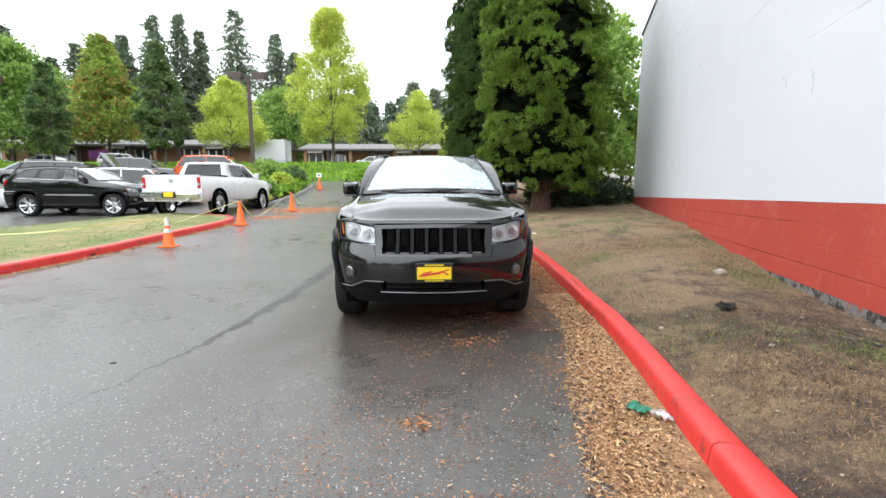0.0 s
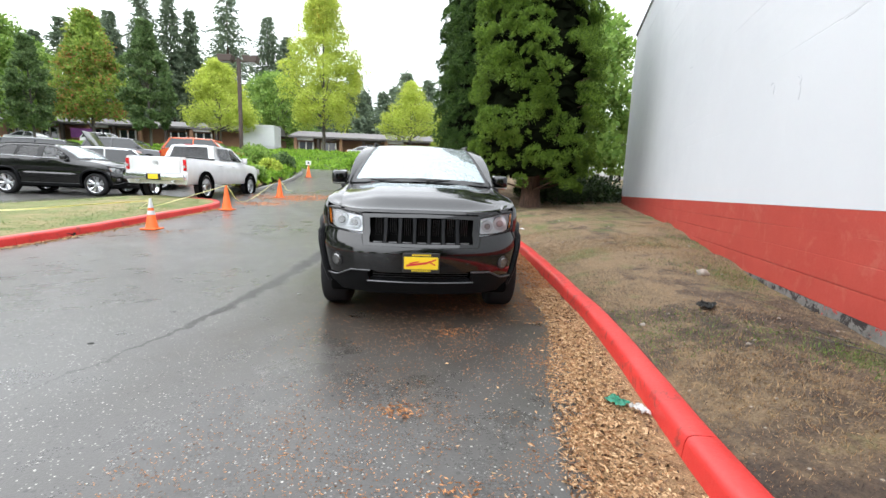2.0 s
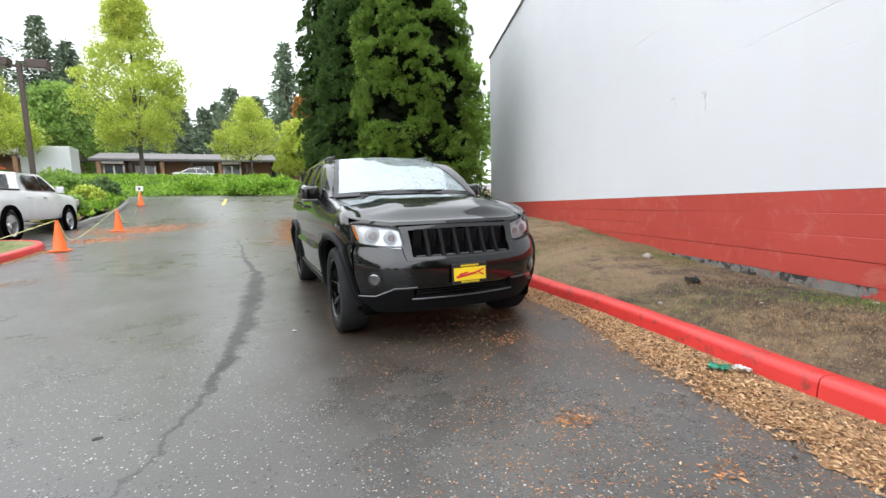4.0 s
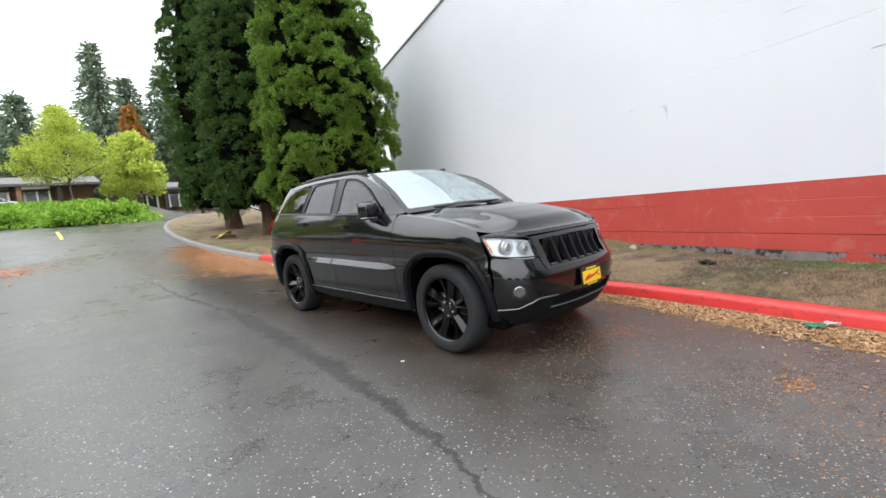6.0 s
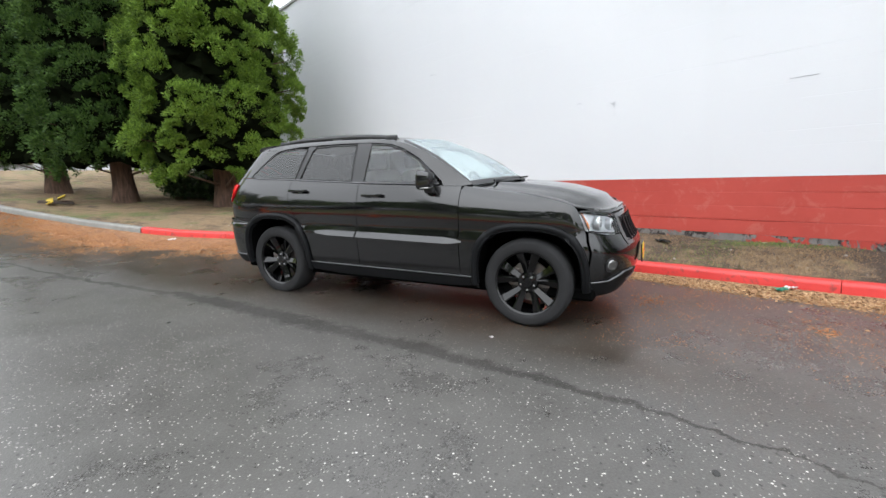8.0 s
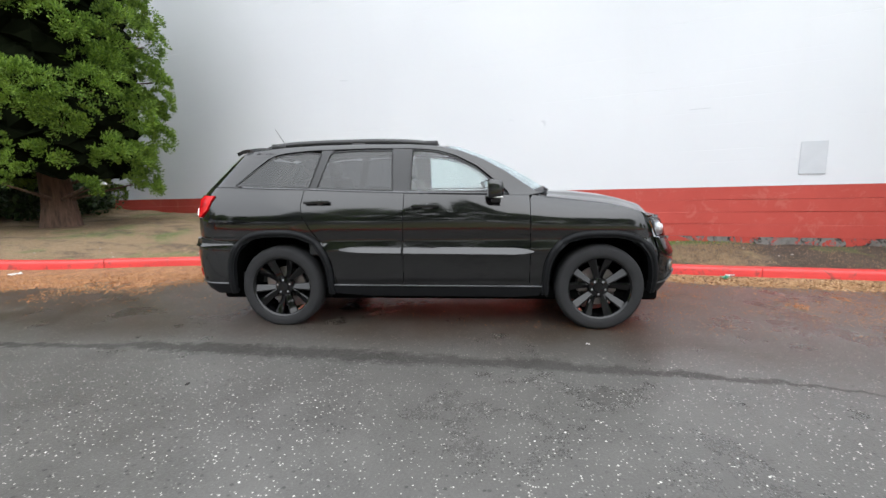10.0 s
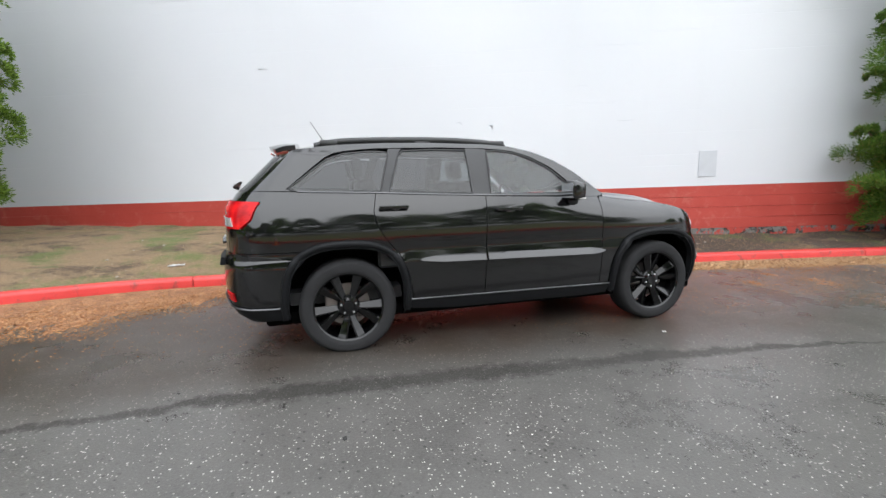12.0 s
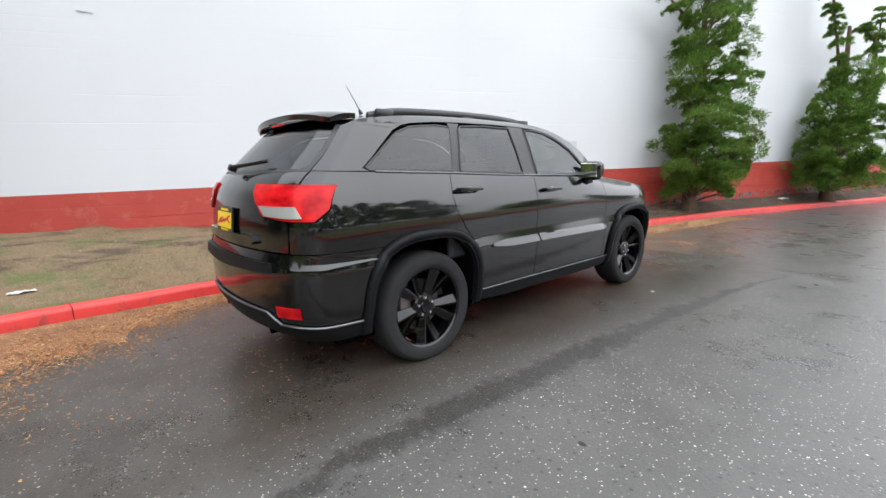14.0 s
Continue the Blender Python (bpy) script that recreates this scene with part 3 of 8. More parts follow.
DISC = plain_material("brake_steel", (0.22, 0.20, 0.19), 0.4, 0.9, 0.3)
PRIVACY = glass_material("privacy_glass", (0.15, 0.16, 0.17), 1.62)
SIDE_GLASS = glass_material("green_side_glass", (0.70, 0.79, 0.78), 1.7)
SCREEN_GLASS = wet_screen_material("windscreen_glass", (0.70, 0.79, 0.78), 2.7, 0.30)
LENS = glass_material("clear_lens", (0.93, 0.95, 0.96), 1.45)
def lens_red():
    """Moulded red lens: ribs behind a smooth skin."""
    m = Mat("red_lamp_lens", (0.45, 0.004, 0.008), 0.25, 0.0, Specular_IOR_Level=0.12, Coat_Weight=0.12, Coat_Roughness=0.05)
    rib = m.noise(9, 3, 0.5, m.at((1, 1, 1.6)))
    m.put("Base Color", m.mix(m.ramp(rib, [(0.35, 0.0), (0.65, 1.0)]), (0.62, 0.012, 0.014), (0.30, 0.002, 0.006)))
    return m.m


LAMP_RED = lens_red()
LAMP_CLEAR = Mat("clear_lamp_lens", (0.50, 0.49, 0.48), 0.12, 0.4, Coat_Weight=1.0).m
FOG_GLASS = Mat("fog_lamp_glass", (0.14, 0.14, 0.14), 0.1, 0.5, Coat_Weight=1.0).m
AMBER = Mat("amber_lens", (0.75, 0.20, 0.02), 0.15, 0.0, Coat_Weight=1.0).m
BOWL = Mat("lamp_bowl_silver", (0.62, 0.63, 0.65), 0.30, 0.25).m
REFLECTOR = Mat("lamp_reflector", (0.80, 0.81, 0.83), 0.34, 0.3).m
LEATHER = plain_material("black_leather", (0.022, 0.021, 0.021), 0.5, 0, 0.25, 10, 0.2)
INTERIOR = plain_material("dark_cabin_plastic", (0.03, 0.03, 0.032), 0.6, 0, 0.2)
HEADLINER = plain_material("pale_headliner", (0.35, 0.34, 0.32), 0.9, 0, 0.1)
PLATE_YELLOW = plain_material("yellow_plate", (0.80, 0.58, 0.02), 0.45, 0, 0.06)
INK_RED = plain_material("red_ink", (0.55, 0.03, 0.03), 0.5)
INK_BLACK = plain_material("black_ink", (0.02, 0.02, 0.02), 0.5)


class Shell:
    """A car body as stacked plan outlines. k runs from the middle of the nose round one side to the middle of the tail."""

    def __init__(self, out, yf, w, yr, z_ref=0.6, fender=None, front=6, rear=9):
        self.out, self.yf, self.w, self.yr, self.z_ref, self.fender = out, yf, w, yr, z_ref, fender
        n = len(out)
        self.n = n
        self.fw = [1, 1, 0.96, 0.86, 0.62, 0.3] + [0] * n
        self.rw = ([0] * n + [0.08, 0.5, 0.86, 0.97, 1, 1])[-n:]
        self.w0 = float(np.interp(z_ref, *w))

    def outline(self, z):
        df = float(np.interp(z, *self.yf)) - float(np.interp(self.z_ref, *self.yf))
        dr = float(np.interp(z, *self.yr)) - float(np.interp(self.z_ref, *self.yr))
        s = float(np.interp(z, *self.w)) / self.w0
        pts = []
        for i, (x, y) in enumerate(self.out):
            yy = y + df * self.fw[i] + dr * self.rw[i]
            xx = x * s
            if self.fender:
                xx *= 1 - float(np.interp(z, *self.fender)) * (1 - ease(yy, -1.25, -0.75))
            pts.append((xx, yy))
        return pts

    def at(self, k, z):
        p = self.outline(z)
        k = min(self.n - 1 - 1e-6, max(0.0, k))
        i = int(k)
        t = k - i
        g = lambda j: p[j] if 0 <= j < self.n else ((-p[-j][0], p[-j][1]) if j < 0 else (-p[2 * self.n - 2 - j][0], p[2 * self.n - 2 - j][1]))
        a, b, c, d = g(i - 1), g(i), g(i + 1), g(i + 2)
        f = lambda q: 0.5 * (2 * b[q] + (c[q] - a[q]) * t + (2 * a[q] - 5 * b[q] + 4 * c[q] - d[q]) * t * t + (3 * b[q] - a[q] - 3 * c[q] + d[q]) * t ** 3)
        return Vector((f(0), f(1), z))

    def find(self, mode, v, z):
        """k at which the outline has this y (side 's'), or this x on the nose 'f' or the tail 'r'."""
        lo, hi = {"s": (0.0, self.n - 1.0), "f": (0.0, 6.0), "r": (8.0, self.n - 1.0)}[mode]
        for _ in range(40):
            m = (lo + hi) / 2
            p = self.at(m, z)
            up = p.y < v if mode == "s" else (p.x < v if mode == "f" else p.x > v)
            lo, hi = (m, hi) if up else (lo, m)
        return (lo + hi) / 2

    def normal(self, k, z):
        a = self.at(min(self.n - 1.001, k + 0.02), z) - self.at(max(0, k - 0.02), z)
        b = self.at(k, z + 0.01) - self.at(k, z - 0.01)
        v = a.cross(b)
        return v.normalized() if v.length else Vector((1, 0, 0))

    def panel(self, pts, lift=0.0, depth=0.018, side=1, dk=0.12, dz=0.045, both=False):
        """A panel cut out of the shell. pts: (mode, value, z) corners; lift: how proud it stands; depth: its edge; both: mirrored across the middle too."""
        kz = [(v if m == "k" else self.find(m, v, z), z) for m, v, z in pts]
        dense = []
        for (k0, z0), (k1, z1) in zip(kz, kz[1:] + kz[:1]):
            n = max(1, int(max(abs(k1 - k0) / 0.25, abs(z1 - z0) / 0.08)))
            dense += [(k0 + (k1 - k0) * i / n, z0 + (z1 - z0) * i / n) for i in range(n)]
        bm = bmesh.new()
        bm.faces.new([bm.verts.new((k, z, 0)) for k, z in dense])
        ks, zs = [k for k, _ in dense], [z for _, z in dense]
        for c, lo, hi, ax in ((dk, min(ks), max(ks), 0), (dz, min(zs), max(zs), 1)):
            v = math.ceil(lo / c + 1e-6) * c
            while v < hi - 1e-6:
                co, no = [0, 0, 0], [0, 0, 0]
                co[ax], no[ax] = v, 1
                bmesh.ops.bisect_plane(bm, geom=bm.verts[:] + bm.edges[:] + bm.faces[:], plane_co=co, plane_no=no, dist=1e-5)
                v += c
        rim = [e for e in bm.edges if len(e.link_faces) == 1]
        place = {}
        for v in bm.verts:
            k, z = v.co.x, v.co.y
            nn = self.normal(k, z)
            place[v] = (self.at(k, z) + nn * lift, nn)
        ex = bmesh.ops.extrude_edge_only(bm, edges=rim)
        newv = [g for g in ex["geom"] if isinstance(g, bmesh.types.BMVert)]
        near = {(round(v.co.x, 5), round(v.co.y, 5)): v for v in place}
        for v in newv:
            p, nn = place[near[(round(v.co.x, 5), round(v.co.y, 5))]]
            v.co = p - nn * depth
        for v, (p, nn) in place.items():
            v.co = p
        if side < 0:
            for v in bm.verts:
                v.co.x = -v.co.x
        bmesh.ops.recalc_face_normals(bm, faces=bm.faces)
        # outward faces
        f = max((f for f in bm.faces), key=lambda f: f.calc_area())
        c = f.calc_center_median()
        if f.normal.dot(Vector((c.x, c.y * 0.35, 0))) < 0:
            bmesh.ops.reverse_faces(bm, faces=bm.faces)
        if both:
            g = bmesh.ops.duplicate(bm, geom=bm.verts[:] + bm.edges[:] + bm.faces[:])
            fs = [e for e in g["geom"] if isinstance(e, bmesh.types.BMFace)]
            for v in (e for e in g["geom"] if isinstance(e, bmesh.types.BMVert)):
                v.co.x = -v.co.x
            bmesh.ops.reverse_faces(bm, faces=fs)
            bmesh.ops.remove_doubles(bm, verts=[v for v in bm.verts if abs(v.co.x) < 1e-3], dist=2e-3)
        return bm

    def strip(self, pts, r=0.006, side=1, lift=0.004, both=False, flat=1.0):
        """A thin bead along a line on the shell."""
        kz = [(v if m == "k" else self.find(m, v, z), z) for m, v, z in pts]
        line = []
        for (k0, z0), (k1, z1) in zip(kz, kz[1:]):
            n = max(2, int(max(abs(k1 - k0) / 0.12, abs(z1 - z0) / 0.05)))
            line += [(k0 + (k1 - k0) * i / n, z0 + (z1 - z0) * i / n) for i in range(n)]
        line.append(kz[-1])
        bm = bmesh.new()
        for s in ((side, -side) if both else (side,)):
            rings = []
            for i, (k, z) in enumerate(line):
                p, nn = self.at(k, z), self.normal(k, z)
                a, b = line[max(0, i - 1)], line[min(len(line) - 1, i + 1)]
                d = (self.at(*b) - self.at(*a)).normalized()
                u = nn.cross(d).normalized()
                ring = []
                for q in range(6):
                    g = math.pi / 3 * q
                    v = p + nn * (lift + r * math.sin(g) * flat) + u * r * math.cos(g)
                    ring.append(bm.verts.new((v.x * s, v.y, v.z)))
                rings.append(ring)
            for a, b in zip(rings, rings[1:]):
                for q in range(6):
                    bm.faces.new((a[q], a[(q + 1) % 6], b[(q + 1) % 6], b[q]))
            bm.faces.new(rings[0])
            bm.faces.new(rings[-1])
        bmesh.ops.recalc_face_normals(bm, faces=bm.faces)
        return bm


SUV = Shell(
    out=[(0, -2.292), (.30, -2.277), (.55, -2.224), (.735, -2.122), (.86, -1.975), (.925, -1.785), (.95, -1.4), (.955, -.5), (.955, .6), (.955, 1.4), (.935, 2.0), (.865, 2.26), (.66, 2.39), (.32, 2.45), (0, 2.465)],
    yf=((.26, .36, .48, .6, .68, .74, .82, .95, 1.02, 1.12, 1.3), (-2.20, -2.27, -2.33, -2.34, -2.335, -2.29, -2.25, -2.20, -2.15, -2.06, -1.9)),
    w=((.28, .36, .45, .58, .70, .765, .80, .90, 1.02, 1.10, 1.17, 1.235, 1.30, 1.45, 1.60, 1.68, 1.74),
       (.872, .905, .925, .943, .957, .960, .940, .950, .951, .936, .916, .892, .862, .806, .740, .690, .62)),
    yr=((.28, .36, .45, .58, .74, .80, .86, 1.0, 1.2, 1.3, 1.45, 1.6, 1.7), (2.30, 2.40, 2.45, 2.465, 2.465, 2.455, 2.435, 2.43, 2.405, 2.34, 2.185, 2.035, 1.94)),
    fender=((0.9, 1.0, 1.06, 1.12, 1.18, 1.24), (0, 0.004, 0.02, 0.06, 0.13, 0.24)))


def arc(cy, cz, ry, rz, a0, a1, n=14, flat=1.0, z0=None):
    """Points of a wheel arch, squarer than a circle, as side corners."""
    pts = []
    for i in range(n + 1):
        a = radians(a0 + (a1 - a0) * i / n)
        c, s = math.cos(a), math.sin(a)
        f = 0.72
        y = cy + ry * math.copysign(abs(c) ** f, c)
        z = cz + rz * math.copysign(abs(s) ** f, s)
        pts.append(("s", y, z))
    return pts


def build_wheel(parent, x, y, side, turn=0.0, radius=0.386, style=5, label=""):
    """Tyre, alloy rim with broad spokes, nuts and brake disc; the outer face looks to side * x."""
    wheel = part("wheel", _tyre(radius), RUBBER, parent, label or "black tyre on an alloy wheel", smooth=40)
    wheel.matrix_local = pose(x, y, radius) @ Matrix.Diagonal((side, 1, 1, 1))
    return wheel


def _tyre(r, width=0.265):
    bm = bmesh.new()
    h = width / 2
    rim = r * 0.712
    lathe(bm, [(rim, -h * 0.86), (r * 0.80, -h * 0.98), (r * 0.90, -h * 0.97), (r * 0.965, -h * 0.86), (r, -h * 0.66), (r, h * 0.66), (r * 0.965, h * 0.86), (r * 0.935, h * 0.93), (r * 0.93, h * 0.945),
               (r * 0.90, h * 0.965), (r * 0.80, h * 0.985), (r * 0.755, h * 0.95), (rim, h * 0.86), (rim, -h * 0.86)], 56, "x", closed=False)
    return bm


def _rim(r, width=0.265, spokes=5, turn=0.0, style="split"):
    """An alloy rim: a lip, a barrel, and spokes that widen towards the lip with a facet on one flank."""
    bm = bmesh.new()
    h = width / 2
    R = r * 0.717
    lathe(bm, [(R * 0.90, -h * 0.8), (R * 0.93, -h * 0.2), (R * 0.945, h * 0.55), (R * 0.955, h * 0.80), (R * 0.985, h * 0.88), (R * 1.005, h * 0.90), (R * 1.005, h * 0.80), (R * 0.97, -h * 0.8)], 48, "x", closed=False)
    lathe(bm, [(0.0001, h * 0.60), (R * 0.15, h * 0.62), (R * 0.17, h * 0.55), (R * 0.30, h * 0.50), (R * 0.33, h * 0.42), (R * 0.33, h * 0.15), (0.0001, h * 0.15)], 28, "x", closed=False)
    for i in range(spokes):
        a = 2 * math.pi * i / spokes + turn
        for g in ((-1, 1) if style == "split" else (0,)):
            a2 = a + g * (math.pi / spokes) * 0.42
            w0, w1 = R * 0.075, R * (0.145 if style == "split" else 0.16)
            prof = []
            for rad, w, top in ((R * 0.24, w0, h * 0.50), (R * 0.55, (w0 + w1) / 2, h * 0.56), (R * 0.95, w1, h * 0.76)):
                # a facet: the outer flank falls far back from a high ridge on the pair's inner side
                k = g or 1
                prof.append([(k * w, top - 0.024), (-k * w * 0.45, top), (-k * w * 0.8, top - 0.003), (-k * w, top - 0.022), (-k * w * 0.9, top - 0.055), (k * w * 0.9, top - 0.055)])
            rings = []
            base = a * 0.35 + a2 * 0.65
            for (rad, pr, aa) in zip((R * 0.24, R * 0.55, R * 0.95), prof, (base, (base + a2) / 2, a2)):
                ca, sa = math.cos(aa), math.sin(aa)
                rings.append([bm.verts.new((xx, rad * ca - t * sa, rad * sa + t * ca)) for t, xx in pr])
            for p, q in zip(rings, rings[1:]):
                for j in range(6):
                    bm.faces.new((p[j], p[(j + 1) % 6], q[(j + 1) % 6], q[j]))
    bmesh.ops.recalc_face_normals(bm, faces=bm.faces)
    return bm


def add_rim(wheel, r, material, spokes=5, turn=0.0, style="split", nuts=True, width=0.265):
    rim = part("rim", _rim(r, width, spokes, turn, style), material, wheel, smooth=28)
    bm = bmesh.new()
    lathe(bm, [(r * 0.20, -0.03), (r * 0.46, -0.03), (r * 0.46, -0.005), (r * 0.20, -0.005)], 28, "x", closed=False)
    box(bm, (0.07, 0.10, 0.15), (-0.01, 0.135, 0.03), bevel=0.01)
    part("brake_disc", bm, DISC, wheel, "steel brake disc")
    if nuts:
        for i in range(5):
            a = 2 * math.pi * (i + 0.5) / 5 + turn
            bm = bmesh.new()
            rod(bm, (0.05, 0.062 * math.cos(a), 0.062 * math.sin(a)), (0.078, 0.062 * math.cos(a), 0.062 * math.sin(a)), 0.012, 0.010, 6)
            part("wheel_nut", bm, CHROME, wheel, "bright wheel nut")
    return rim


def grid_part(name, fn, nu, nv, material, parent, label="", thick=0.0, smooth=40):
    """A curved sheet from fn(u, v), with a turned edge of the given thickness."""
    bm = bmesh.new()
    g = [[bm.verts.new(fn(i / nu, j / nv)) for j in range(nv + 1)] for i in range(nu + 1)]
    for i in range(nu):
        for j in range(nv):
            bm.faces.new((g[i][j], g[i + 1][j], g[i + 1][j + 1], g[i][j + 1]))
    bmesh.ops.recalc_face_normals(bm, faces=bm.faces)
    up = sum((f.normal for f in bm.faces), Vector())
    if up.z < 0:
        bmesh.ops.reverse_faces(bm, faces=bm.faces)
    if thick:
        bmesh.ops.solidify(bm, geom=bm.faces[:], thickness=thick)
    return part(name, bm, material, parent, label, smooth=smooth)


def mix2(a, b, t):
    return a + (b - a) * t


def build_suv():
    S = SUV
    car = thing("sport_utility_vehicle", "glossy black sport utility vehicle with black wheels parked by the kerb", "car")

    # floor pan and wheel housings close the body from below
    bm = bmesh.new()
    box(bm, (1.62, 4.1, 0.10), (0, 0.05, 0.30), bevel=0.02)
    box(bm, (1.14, 0.95, 0.55), (0, -1.45, 0.60), bevel=0.05)
    box(bm, (1.14, 1.0, 0.50), (0, 1.46, 0.62), bevel=0.05)
    box(bm, (0.5, 0.16, 0.08), (0.0, 2.20, 0.36), bevel=0.03)
    rod(bm, (0.45, 2.05, 0.345), (0.45, 2.37, 0.345), 0.032)
    rod(bm, (-0.45, 2.05, 0.345), (-0.45, 2.37, 0.345), 0.032)
    part("underbody", bm, UNDER, car, "black underbody")

    for s in (-1, 1):
        # front wing with its arch
        arch_f = arc(-1.4575, 0.40, 0.452, 0.452, -8, 188)
        part("front_wing", S.panel([("s", -0.845, 0.40)] + arch_f[0:] + [("s", -1.95, 0.42), ("s", -1.95, 0.55), ("s", -1.93, 0.78), ("s", -1.92, 0.838), ("s", -1.862, 1.0), ("s", -1.83, 1.045), ("s", -1.72, 1.085), ("s", -1.5, 1.13), ("s", -1.2, 1.165),
                                    ("s", -1.0, 1.19), ("s", -0.86, 1.215), ("s", -0.842, 1.18), ("s", -0.845, 0.9)], side=s), PAINT, car, smooth=32)
        # doors
        part("front_door", S.panel([("s", -0.838, 0.40), ("s", -0.838, 0.90), ("s", -0.835, 1.215), ("s", -0.45, 1.222), ("s", 0.275, 1.245), ("s", 0.287, 0.90), ("s", 0.295, 0.41)], side=s), PAINT, car, smooth=32)
        part("rear_door", S.panel([("s", 0.301, 0.41), ("s", 0.293, 0.90), ("s", 0.281, 1.246), ("s", 0.9, 1.276), ("s", 1.20, 1.287), ("s", 1.225, 1.15), ("s", 1.21, 1.05), ("s", 1.13, 0.92), ("s", 1.03, 0.80), ("s", 0.955, 0.62), ("s", 0.92, 0.42)], side=s), PAINT, car, smooth=32)
        # rear quarter with its arch, up to the side of the tailgate
        arch_r = arc(1.4575, 0.40, 0.455, 0.475, 74, 188)
        quarter = [("s", 0.926, 0.42), ("s", 0.961, 0.62), ("s", 1.036, 0.797), ("s", 1.136, 0.916), ("s", 1.216, 1.048), ("s", 1.231, 1.15), ("s", 1.206, 1.288), ("s", 1.5, 1.298), ("s", 1.80, 1.312), ("s", 1.98, 1.318),
                   ("r", 0.75, 1.325), ("r", 0.75, 1.252), ("s", 2.062, 1.246), ("s", 2.13, 1.11), ("s", 2.21, 1.040), ("r", 0.75, 1.040), ("r", 0.75, 0.862), ("s", 1.95, 0.862)]
        part("rear_quarter", S.panel(quarter + arch_r, side=s), PAINT, car, smooth=32)
        # flares
        for cy, rz, nm in ((-1.4575, 0.452, "front"), (1.4575, 0.475, "rear")):
            a_in = arc(cy, 0.40, 0.448, rz - 0.004, -4, 184, 22)
            a_out = arc(cy, 0.40, 0.505, rz + 0.055, -4, 184, 22)
            part("wheel_arch_flare", S.panel(a_out + list(reversed(a_in)), lift=0.022, depth=0.05, side=s, dz=0.06), CLADDING, car, "satin dark grey wheel arch flare", smooth=32)
            a_mid = arc(cy, 0.40, 0.480, rz + 0.030, -3, 183, 26)
            part("flare_lip", S.strip(a_mid, 0.030, s, 0.012, flat=0.85), CLADDING, car, "rounded lip of the wheel arch flare", smooth=70)
            bm = bmesh.new()
            a_h = arc(cy, 0.40, 0.455, rz, -10, 190, 18)
            ins = []
            for m, v, z in a_h:
                k = S.find("s", v, z)
                p = S.at(k, z)
                ins.append((bm.verts.new((s * (p.x - 0.012), p.y, p.z)), bm.verts.new((s * 0.60, p.y, p.z + 0.01))))
            for a, b in zip(ins, ins[1:]):
                bm.faces.new((a[0], b[0], b[1], a[1]))
            bm.faces.new([i[1] for i in ins])
            part("wheel_housing", bm, UNDER, car, "black wheel housing")
        # sill, door mouldings
        part("sill", S.panel([("s", -0.93, 0.315), ("s", -0.955, 0.395), ("s", 0.0, 0.40), ("s", 0.965, 0.41), ("s", 0.94, 0.33), ("s", 0.6, 0.305), ("s", -0.7, 0.30)], lift=0.008, depth=0.08, side=s), CLADDING, car, "satin grey sill cladding", smooth=32)
        part("sill_bead", S.strip([("s", -0.95, 0.405), ("s", 0.96, 0.415)], 0.006, s, 0.010), DARK_CHROME, car, "thin bright sill bead")
        for y0, y1 in ((-0.87, 0.285), (0.305, 0.88)):
            bm = bmesh.new()
            rings = []
            n = 14
            for i in range(n + 1):
                y = mix2(y0, y1, i / n)
                tip = min(1.0, (y + 0.87) / 0.14) if y0 < -0.5 else min(1.0, (0.88 - y) / 0.22)
                tip = max(0.0, tip) ** 0.7
                zc = 0.722 + 0.022 * (y + 0.87) / 1.75
                ring = []
                for dz, off in ((0.036, 0.001), (0.028, 0.008), (-0.018, 0.040), (-0.026, 0.040), (-0.034, 0.0)):
                    z = zc + dz * (0.25 + 0.75 * tip)
                    k = S.find("s", y, z)
                    p = S.at(k, zc + 0.036)
                    ring.append(bm.verts.new((s * (max(p.x, S.at(k, z).x) + off * tip), y, z)))
                rings.append(ring)
            for a, b in zip(rings, rings[1:]):
                for q in range(4):
                    bm.faces.new((a[q], a[q + 1], b[q + 1], b[q]))
            bm.faces.new(rings[0])
            bm.faces.new(rings[-1])
            bmesh.ops.recalc_face_normals(bm, faces=bm.faces)
            part("door_moulding", bm, PAINT, car, "black door moulding", smooth=12)
        # windows with black surrounds; belt line bead
        front_win = [("s", -0.60, 1.255), ("s", -0.53, 1.325), ("s", -0.36, 1.465), ("s", -0.17, 1.565), ("s", -0.02, 1.612), ("s", 0.10, 1.627), ("s", 0.215, 1.63), ("s", 0.225, 1.262)]
        rear_win = [("s", 0.39, 1.275), ("s", 0.405, 1.635), ("s", 0.70, 1.640), ("s", 0.955, 1.628), ("s", 0.99, 1.60), ("s", 1.09, 1.300)]
        quart_win = [("s", 1.165, 1.308), ("s", 1.075, 1.615), ("s", 1.20, 1.625), ("s", 1.44, 1.605), ("s", 1.57, 1.560), ("s", 1.69, 1.470), ("s", 1.86, 1.338), ("s", 1.83, 1.324)]
        part("front_side_window", S.panel(front_win, -0.004, 0.004, s, dk=0.2, dz=0.09), SIDE_GLASS, car, "clear green-tinted side glass", smooth=40)
        part("rear_side_window", S.panel(rear_win, -0.004, 0.004, s, dk=0.2, dz=0.09), PRIVACY, car, "dark privacy glass", smooth=40)
        part("quarter_window", S.panel(quart_win, 0.002, 0.004, s, dk=0.2, dz=0.09), PRIVACY, car, "dark privacy glass", smooth=40)

        # the side frame: belt to roof, with openings left for the glass, built as pillars
        def frame_part(nm, poly, mat=PAINT, lift=0.0):
            part(nm, S.panel(poly, lift, 0.02, s, dk=0.16, dz=0.06), mat, car, smooth=32)

